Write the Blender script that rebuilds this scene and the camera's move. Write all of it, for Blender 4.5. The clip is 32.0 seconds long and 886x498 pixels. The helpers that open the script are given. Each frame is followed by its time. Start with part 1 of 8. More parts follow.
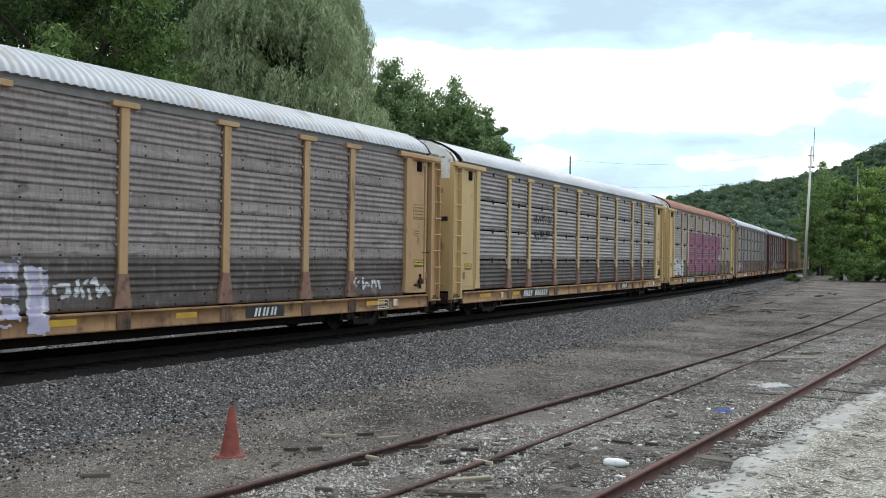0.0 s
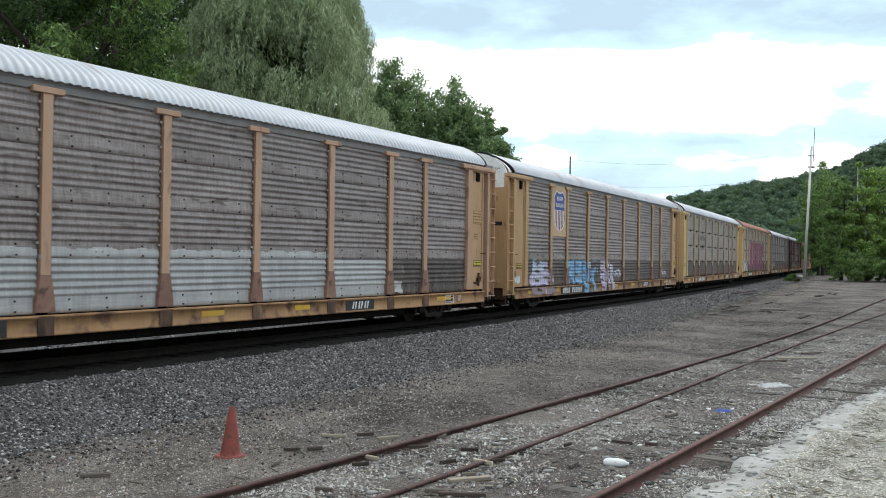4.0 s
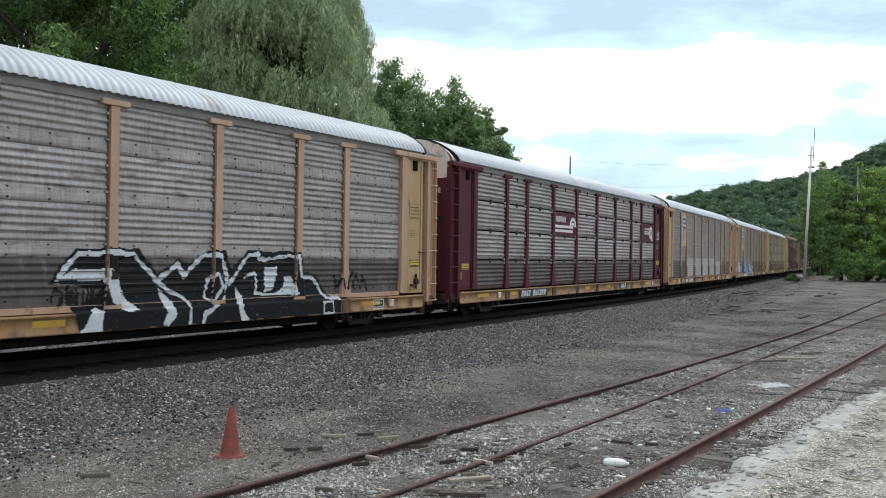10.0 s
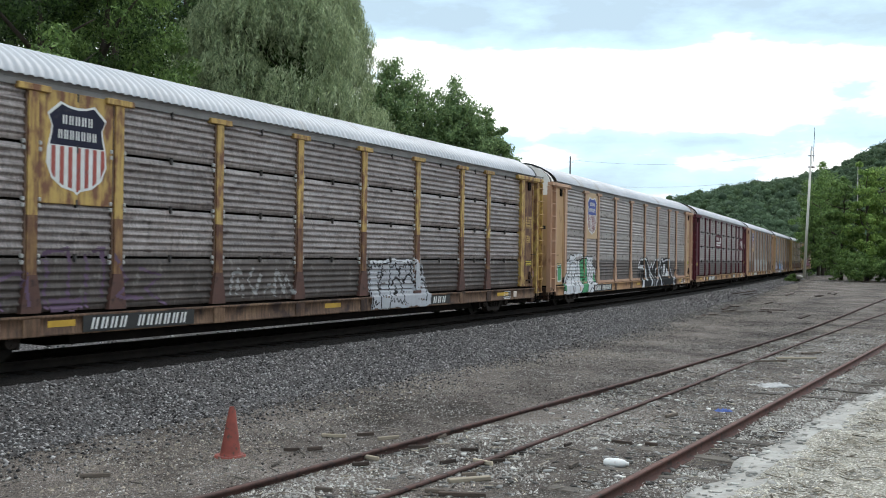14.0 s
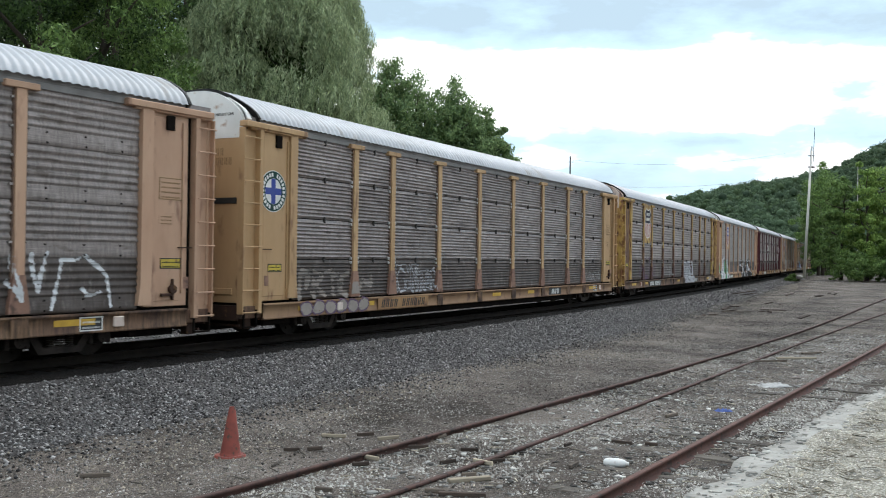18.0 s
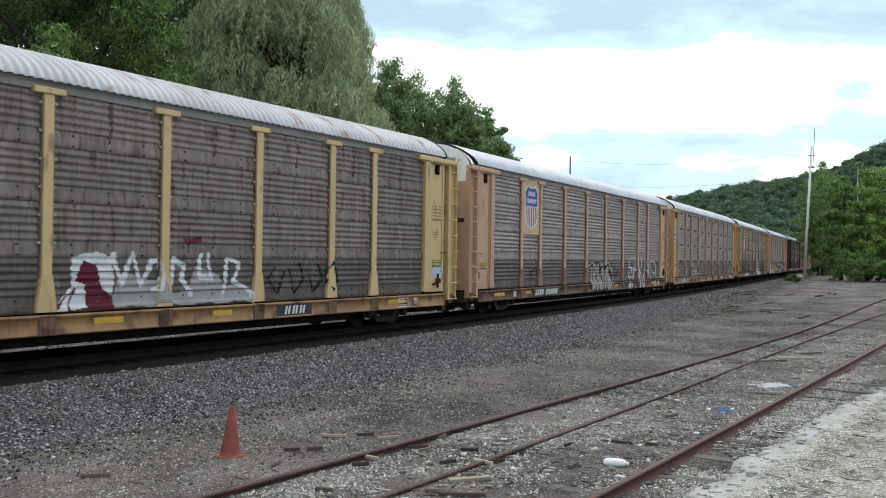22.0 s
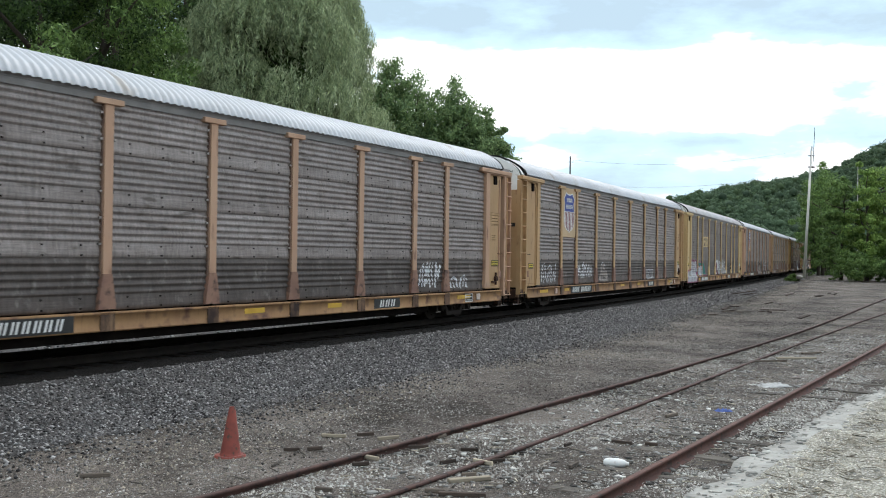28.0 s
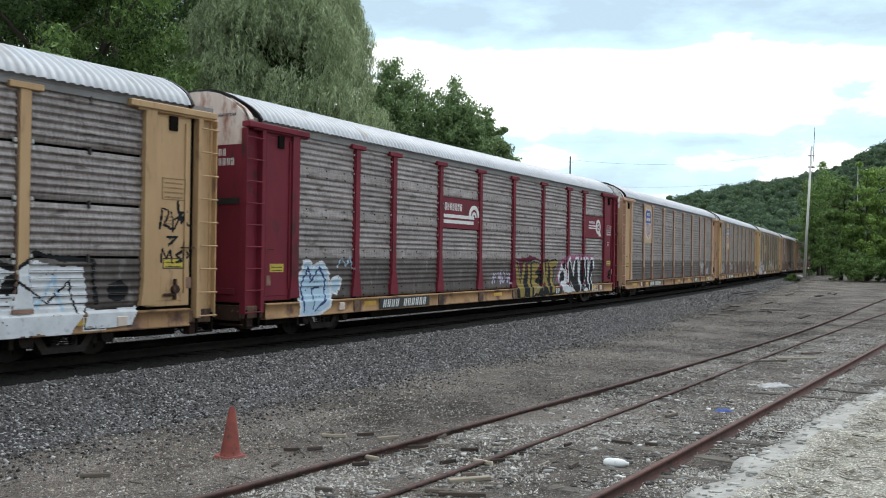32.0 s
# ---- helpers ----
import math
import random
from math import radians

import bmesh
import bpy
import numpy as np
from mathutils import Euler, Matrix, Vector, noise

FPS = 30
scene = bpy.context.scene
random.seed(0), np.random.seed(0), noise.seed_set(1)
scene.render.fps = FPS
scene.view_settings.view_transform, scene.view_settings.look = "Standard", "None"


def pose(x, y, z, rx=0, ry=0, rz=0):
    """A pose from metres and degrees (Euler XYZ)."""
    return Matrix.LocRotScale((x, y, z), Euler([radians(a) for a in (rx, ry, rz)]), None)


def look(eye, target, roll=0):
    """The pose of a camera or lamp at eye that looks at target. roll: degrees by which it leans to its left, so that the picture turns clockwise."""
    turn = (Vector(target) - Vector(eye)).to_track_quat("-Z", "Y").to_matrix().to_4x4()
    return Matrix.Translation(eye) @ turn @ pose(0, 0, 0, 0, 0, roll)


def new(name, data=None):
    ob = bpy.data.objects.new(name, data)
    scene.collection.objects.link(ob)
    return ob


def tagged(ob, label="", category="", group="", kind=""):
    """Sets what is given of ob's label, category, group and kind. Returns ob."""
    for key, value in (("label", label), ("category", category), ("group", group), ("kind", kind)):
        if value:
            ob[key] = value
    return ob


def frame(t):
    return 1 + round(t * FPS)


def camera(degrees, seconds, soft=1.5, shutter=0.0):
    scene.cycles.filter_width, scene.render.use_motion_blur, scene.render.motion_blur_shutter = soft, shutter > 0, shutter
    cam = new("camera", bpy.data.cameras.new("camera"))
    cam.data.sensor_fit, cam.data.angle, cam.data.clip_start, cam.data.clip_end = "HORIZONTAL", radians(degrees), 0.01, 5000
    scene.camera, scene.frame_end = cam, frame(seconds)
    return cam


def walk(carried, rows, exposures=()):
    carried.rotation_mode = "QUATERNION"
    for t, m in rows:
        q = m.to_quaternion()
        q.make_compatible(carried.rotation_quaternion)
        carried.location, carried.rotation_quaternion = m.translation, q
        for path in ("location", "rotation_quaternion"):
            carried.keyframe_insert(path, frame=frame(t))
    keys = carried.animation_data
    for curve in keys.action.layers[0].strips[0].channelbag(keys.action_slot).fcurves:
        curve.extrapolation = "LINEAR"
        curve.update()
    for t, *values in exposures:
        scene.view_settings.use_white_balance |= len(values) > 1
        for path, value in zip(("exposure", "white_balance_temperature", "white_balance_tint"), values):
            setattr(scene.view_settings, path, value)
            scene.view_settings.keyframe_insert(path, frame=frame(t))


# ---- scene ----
FOV = 50.74
EYE = (0.0, 0.0, 2.065)
cam = camera(FOV, 32.0, soft=1.0, shutter=0.12)
AIM = (0.0, 100.0, 2.065 + 100.0 * math.tan(radians(0.421)))
walk(cam, [(0.0, look(EYE, AIM, 0.785)), (32.0, look(EYE, AIM, 0.785))], exposures=[(0.0, 0.35), (32.0, 0.35)])

# ---- the main track: heading falls from the near curve to a far straight ----
HALF_W = 1.5
PITCH, CAR_LEN = 28.5, 27.55
_S = np.arange(-460.0, 420.0, 0.5)
_q = np.clip(_S, -70.0, 77.6)
_head = radians(29.207) - 0.00215 * np.where(_q > 0, _q - _q * _q / 155.2, _q)
_px, _py = np.cumsum(np.sin(_head)) * 0.5, np.cumsum(np.cos(_head)) * 0.5
_i0 = int(np.argmin(abs(_S)))
_px, _py = _px - _px[_i0] - 1.988, _py - _py[_i0] + 26.058
# centre line: left of the near sides of the cars
_cx, _cy = _px - HALF_W * np.cos(_head), _py + HALF_W * np.sin(_head)


def centre(s, side=0.0):
    """A point of the main track's centre line; side: metres to its right."""
    h = np.interp(s, _S, _head)
    return np.interp(s, _S, _cx) + side * np.cos(h), np.interp(s, _S, _cy) - side * np.sin(h)


def travel(t):
    u = t - 16.0
    return PITCH * (((-1.95767925e-05 * u + 1.40056351e-03) * u + 3.37850219e-01) * u + 4.39370596)


VIEW_SHIFT = {1: -0.15, 0: 0.05}  # nudges along the track that fit cars 1 and 0 to the camera's view


def rear(n, t):
    """Where the rear end of car n stands along the track at t seconds."""
    return VIEW_SHIFT.get(n, 0.0) - 4.58 + travel(t) - travel(9.0) - (n - 2) * PITCH - 0.10 * math.exp(-((t - 6.5) / 4.0) ** 2)


# ---- world, sun ----
SUN_EL, SUN_AZ = 52.0, 28.0
world = bpy.data.worlds.new("sky")
scene.world = world
world.use_nodes = True
wn, wl = world.node_tree.nodes, world.node_tree.links
wn.clear()
w_out, w_bg = wn.new("ShaderNodeOutputWorld"), wn.new("ShaderNodeBackground")
w_sky = wn.new("ShaderNodeTexSky")
w_sky.sky_type, w_sky.sun_disc = "NISHITA", False
w_sky.sun_elevation, w_sky.sun_rotation = radians(SUN_EL), radians(SUN_AZ)
# broken cloud: white masses and blue-grey bellies, in layers that rise from the horizon
w_co, w_map = wn.new("ShaderNodeTexCoord"), wn.new("ShaderNodeMapping")
w_map.inputs["Scale"].default_value = (1.0, 1.0, 3.0)
w_map.inputs["Location"].default_value = (0.35, 0.1, 0.22)
w_noise, w_ramp = wn.new("ShaderNodeTexNoise"), wn.new("ShaderNodeValToRGB")
w_noise.inputs["Scale"].default_value, w_noise.inputs["Detail"].default_value = 3.6, 8.0
w_noise.inputs["Roughness"].default_value = 0.55
w_sep, w_lay, w_add = wn.new("ShaderNodeSeparateXYZ"), wn.new("ShaderNodeValToRGB"), wn.new("ShaderNodeMath")
lay = w_lay.color_ramp
for pos, val in ((0.05, 0.56), (0.075, 0.46), (0.097, 0.56), (0.122, 0.40), (0.152, 0.62), (0.20, 0.64), (0.235, 0.44), (0.28, 0.34), (0.36, 0.44)):
    e = lay.elements.new(pos)
    e.color = (val, val, val, 1)
lay.elements.remove(lay.elements[0])
lay.elements[-1].color = (0.55, 0.55, 0.55, 1)
w_add.operation = "ADD"
r = w_ramp.color_ramp
r.elements[0].position, r.elements[1].position = 0.86, 1.16
r.elements[0].position = 0.80
r.elements[1].position = 1.0
r.elements[0].color, r.elements[1].color = (4.7, 6.2, 7.3, 1), (6.4, 8.9, 11.0, 1)
w_sc = wn.new("ShaderNodeMapRange")
w_sc.inputs["From Min"].default_value, w_sc.inputs["From Max"].default_value = 0.80, 1.16
r.elements[0].position, r.elements[1].position = 0.12, 0.45
e = r.elements.new(0.68)
e.color = (15.3, 15.4, 15.5, 1)
w_mix = wn.new("ShaderNodeMixRGB")
w_mix.inputs["Fac"].default_value = 0.9
w_bg.inputs["Strength"].default_value = 0.1
wl.new(w_co.outputs["Generated"], w_map.inputs["Vector"])
wl.new(w_co.outputs["Generated"], w_sep.inputs["Vector"])
wl.new(w_sep.outputs["Z"], w_lay.inputs["Fac"])
wl.new(w_map.outputs["Vector"], w_noise.inputs["Vector"])
wl.new(w_noise.outputs["Fac"], w_add.inputs[0])
wl.new(w_lay.outputs["Color"], w_add.inputs[1])
wl.new(w_add.outputs[0], w_sc.inputs["Value"])
wl.new(w_sc.outputs["Result"], w_ramp.inputs["Fac"])
wl.new(w_sky.outputs["Color"], w_mix.inputs["Color1"])
wl.new(w_ramp.outputs["Color"], w_mix.inputs["Color2"])
wl.new(w_mix.outputs["Color"], w_bg.inputs["Color"])
wl.new(w_bg.outputs["Background"], w_out.inputs["Surface"])

sun = new("sun", bpy.data.lights.new("sun", "SUN"))
sun.data.energy, sun.data.angle, sun.data.color = 1.1, radians(14), (1.0, 0.985, 0.96)
_az, _el = radians(SUN_AZ), radians(SUN_EL)
sun.matrix_world = look((math.sin(_az) * math.cos(_el) * 90, math.cos(_az) * math.cos(_el) * 90, math.sin(_el) * 90), (0, 0, 0))

# ---- materials ----
def mat(name, base, second=None, scale=2.0, rough=0.7, metal=0.0, bump=0.0, bump_scale=60.0, stretch=(1, 1, 1), spread=0.0, grime=None, grime_amount=0.0, spec=0.4, streak=None, streak_amount=0.0, grain=0.0):
    """Two tones mixed by noise, a fine grain, a bump, and patches of grime; each object is shifted by its own random number."""
    m = bpy.data.materials.new(name)
    m.use_nodes = True
    n, l = m.node_tree.nodes, m.node_tree.links
    b = n["Principled BSDF"]
    b.inputs["Roughness"].default_value, b.inputs["Metallic"].default_value = rough, metal
    b.inputs["Specular IOR Level"].default_value = spec
    co, info, mp = n.new("ShaderNodeTexCoord"), n.new("ShaderNodeObjectInfo"), n.new("ShaderNodeMapping")
    mul = n.new("ShaderNodeMath")
    mul.operation, mul.inputs[1].default_value = "MULTIPLY", 37.0
    l.new(info.outputs["Random"], mul.inputs[0])
    l.new(mul.outputs[0], mp.inputs["Location"])
    mp.inputs["Scale"].default_value = stretch
    l.new(co.outputs["Object"], mp.inputs["Vector"])
    n1 = n.new("ShaderNodeTexNoise")
    n1.inputs["Scale"].default_value, n1.inputs["Detail"].default_value, n1.inputs["Roughness"].default_value = scale, 6.0, 0.65
    l.new(mp.outputs["Vector"], n1.inputs["Vector"])
    ramp = n.new("ShaderNodeValToRGB")
    ramp.color_ramp.elements[0].position, ramp.color_ramp.elements[1].position = 0.35, 0.68
    ramp.color_ramp.elements[0].color = (*base, 1)
    ramp.color_ramp.elements[1].color = (*(second or [c * 0.75 for c in base]), 1)
    l.new(n1.outputs["Fac"], ramp.inputs["Fac"])
    last = ramp.outputs["Color"]
    if grime:
        n3, r3, mx = n.new("ShaderNodeTexNoise"), n.new("ShaderNodeValToRGB"), n.new("ShaderNodeMixRGB")
        n3.inputs["Scale"].default_value, n3.inputs["Detail"].default_value = scale * 2.7, 8.0
        l.new(mp.outputs["Vector"], n3.inputs["Vector"])
        r3.color_ramp.elements[0].position, r3.color_ramp.elements[1].position = 0.62 - grime_amount * 0.3, 0.72 - grime_amount * 0.15
        l.new(n3.outputs["Fac"], r3.inputs["Fac"])
        l.new(r3.outputs["Color"], mx.inputs["Fac"])
        mx.inputs["Color2"].default_value = (*grime, 1)
        l.new(last, mx.inputs["Color1"])
        last = mx.outputs["Color"]
    if grain:
        # fine scratches drawn along the ribs
        m6, n6, g6, x6 = n.new("ShaderNodeMapping"), n.new("ShaderNodeTexNoise"), n.new("ShaderNodeMapRange"), n.new("ShaderNodeMixRGB")
        m6.inputs["Scale"].default_value = (0.7, 1.0, 22.0)
        l.new(co.outputs["Object"], m6.inputs["Vector"])
        l.new(mul.outputs[0], m6.inputs["Location"])
        n6.inputs["Scale"].default_value, n6.inputs["Detail"].default_value, n6.inputs["Roughness"].default_value = 1.5, 8.0, 0.75
        l.new(m6.outputs["Vector"], n6.inputs["Vector"])
        g6.inputs["To Min"].default_value, g6.inputs["To Max"].default_value = 1 - grain, 1 + grain
        x6.blend_type, x6.inputs["Fac"].default_value = "MULTIPLY", 1.0
        # and short upright wipe marks across them
        m7, n7, a7 = n.new("ShaderNodeMapping"), n.new("ShaderNodeTexNoise"), n.new("ShaderNodeMath")
        m7.inputs["Scale"].default_value = (17.0, 1.0, 2.4)
        l.new(co.outputs["Object"], m7.inputs["Vector"])
        l.new(mul.outputs[0], m7.inputs["Location"])
        n7.inputs["Scale"].default_value, n7.inputs["Detail"].default_value, n7.inputs["Roughness"].default_value = 1.5, 6.0, 0.7
        l.new(m7.outputs["Vector"], n7.inputs["Vector"])
        a7.operation = "ADD"
        l.new(n6.outputs["Fac"], a7.inputs[0])
        l.new(n7.outputs["Fac"], a7.inputs[1])
        g6.inputs["From Min"].default_value, g6.inputs["From Max"].default_value = 0.72, 1.28
        l.new(a7.outputs[0], g6.inputs["Value"])
        l.new(last, x6.inputs["Color1"])
        l.new(g6.outputs["Result"], x6.inputs["Color2"])
        last = x6.outputs["Color"]
    if streak:
        # drips that run down the face
        m4, n4, r4, x4 = n.new("ShaderNodeMapping"), n.new("ShaderNodeTexNoise"), n.new("ShaderNodeValToRGB"), n.new("ShaderNodeMixRGB")
        m4.inputs["Scale"].default_value = (11.0, 1.0, 0.8)
        l.new(co.outputs["Object"], m4.inputs["Vector"])
        l.new(mul.outputs[0], m4.inputs["Location"])
        n4.inputs["Scale"].default_value, n4.inputs["Detail"].default_value, n4.inputs["Roughness"].default_value = 1.6, 7.0, 0.7
        l.new(m4.outputs["Vector"], n4.inputs["Vector"])
        r4.color_ramp.elements[0].position, r4.color_ramp.elements[1].position = 0.66 - streak_amount * 0.3, 0.85 - streak_amount * 0.2
        r4.color_ramp.elements[1].color = (0.85, 0.85, 0.85, 1)
        l.new(n4.outputs["Fac"], r4.inputs["Fac"])
        l.new(r4.outputs["Color"], x4.inputs["Fac"])
        x4.inputs["Color2"].default_value = (*streak, 1)
        l.new(last, x4.inputs["Color1"])
        last = x4.outputs["Color"]
    if spread:
        hsv, vr = n.new("ShaderNodeHueSaturation"), n.new("ShaderNodeMapRange")
        vr.inputs["To Min"].default_value, vr.inputs["To Max"].default_value = 1 - spread, 1 + spread
        l.new(info.outputs["Random"], vr.inputs["Value"])
        l.new(vr.outputs["Result"], hsv.inputs["Value"])
        l.new(last, hsv.inputs["Color"])
        last = hsv.outputs["Color"]
    l.new(last, b.inputs["Base Color"])
    if bump:
        n2, bp = n.new("ShaderNodeTexNoise"), n.new("ShaderNodeBump")
        n2.inputs["Scale"].default_value, n2.inputs["Detail"].default_value = bump_scale, 4.0
        l.new(co.outputs["Object"], n2.inputs["Vector"])
        bp.inputs["Strength"].default_value, bp.inputs["Distance"].default_value = bump, 0.02
        l.new(n2.outputs["Fac"], bp.inputs["Height"])
        l.new(bp.outputs["Normal"], b.inputs["Normal"])
    return m


def ground_mat(name, tones, scale, fleck, fleck_scale, fleck_amount, bump=0.6, bump_scale=30.0):
    """Soil or gravel: broad patches of two tones, stones by Voronoi cells, pale flecks, relief."""
    m = bpy.data.materials.new(name)
    m.use_nodes = True
    n, l = m.node_tree.nodes, m.node_tree.links
    b = n["Principled BSDF"]
    b.inputs["Roughness"].default_value, b.inputs["Specular IOR Level"].default_value = 0.95, 0.15
    co = n.new("ShaderNodeTexCoord")
    n1, ramp = n.new("ShaderNodeTexNoise"), n.new("ShaderNodeValToRGB")
    n1.inputs["Scale"].default_value, n1.inputs["Detail"].default_value, n1.inputs["Roughness"].default_value = scale, 9.0, 0.7
    l.new(co.outputs["Object"], n1.inputs["Vector"])
    ramp.color_ramp.elements[0].position, ramp.color_ramp.elements[1].position = 0.36, 0.64
    ramp.color_ramp.elements[0].color, ramp.color_ramp.elements[1].color = (*tones[0], 1), (*tones[1], 1)
    l.new(n1.outputs["Fac"], ramp.inputs["Fac"])
    vo = n.new("ShaderNodeTexVoronoi")
    vo.inputs["Scale"].default_value = fleck_scale
    l.new(co.outputs["Object"], vo.inputs["Vector"])
    bw, r2, mx = n.new("ShaderNodeSeparateColor"), n.new("ShaderNodeValToRGB"), n.new("ShaderNodeMixRGB")
    l.new(vo.outputs["Color"], bw.inputs["Color"])
    r2.color_ramp.elements[0].position, r2.color_ramp.elements[1].position = 1 - fleck_amount, 1 - fleck_amount * 0.5
    l.new(bw.outputs["Red"], r2.inputs["Fac"])
    l.new(r2.outputs["Color"], mx.inputs["Fac"])
    l.new(ramp.outputs["Color"], mx.inputs["Color1"])
    mx.inputs["Color2"].default_value = (*fleck, 1)
    m2, r4 = n.new("ShaderNodeMixRGB"), n.new("ShaderNodeMapRange")
    m2.blend_type, m2.inputs["Fac"].default_value = "MULTIPLY", 1.0
    r4.inputs["To Min"].default_value, r4.inputs["To Max"].default_value = 0.55, 1.35
    l.new(bw.outputs["Green"], r4.inputs["Value"])
    l.new(mx.outputs["Color"], m2.inputs["Color1"])
    l.new(r4.outputs["Result"], m2.inputs["Color2"])
    l.new(m2.outputs["Color"], b.inputs["Base Color"])
    bp, n5, add = n.new("ShaderNodeBump"), n.new("ShaderNodeTexNoise"), n.new("ShaderNodeMath")
    n5.inputs["Scale"].default_value, n5.inputs["Detail"].default_value = bump_scale, 5.0
    l.new(co.outputs["Object"], n5.inputs["Vector"])
    l.new(n5.outputs["Fac"], add.inputs[0])
    l.new(vo.outputs["Distance"], add.inputs[1])
    add.operation = "SUBTRACT"
    bp.inputs["Strength"].default_value, bp.inputs["Distance"].default_value = bump, 0.04
    l.new(add.outputs[0], bp.inputs["Height"])
    l.new(bp.outputs["Normal"], b.inputs["Normal"])
    return m


def leaf_mat(name, dark, light, spec=0.25):
    """Leaves: each one its own tone, a little light passing through."""
    m = bpy.data.materials.new(name)
    m.use_nodes = True
    n, l = m.node_tree.nodes, m.node_tree.links
    b = n["Principled BSDF"]
    b.inputs["Roughness"].default_value, b.inputs["Specular IOR Level"].default_value = 0.65, spec
    geo, ramp = n.new("ShaderNodeNewGeometry"), n.new("ShaderNodeValToRGB")
    ramp.color_ramp.elements[0].color, ramp.color_ramp.elements[1].color = (*dark, 1), (*light, 1)
    l.new(geo.outputs["Random Per Island"], ramp.inputs["Fac"])
    l.new(ramp.outputs["Color"], b.inputs["Base Color"])
    tr, mix = n.new("ShaderNodeBsdfTranslucent"), n.new("ShaderNodeMixShader")
    l.new(ramp.outputs["Color"], tr.inputs["Color"])
    mix.inputs["Fac"].default_value = 0.3
    l.new(b.outputs["BSDF"], mix.inputs[1])
    l.new(tr.outputs["BSDF"], mix.inputs[2])
    l.new(mix.outputs["Shader"], n["Material Output"].inputs["Surface"])
    return m


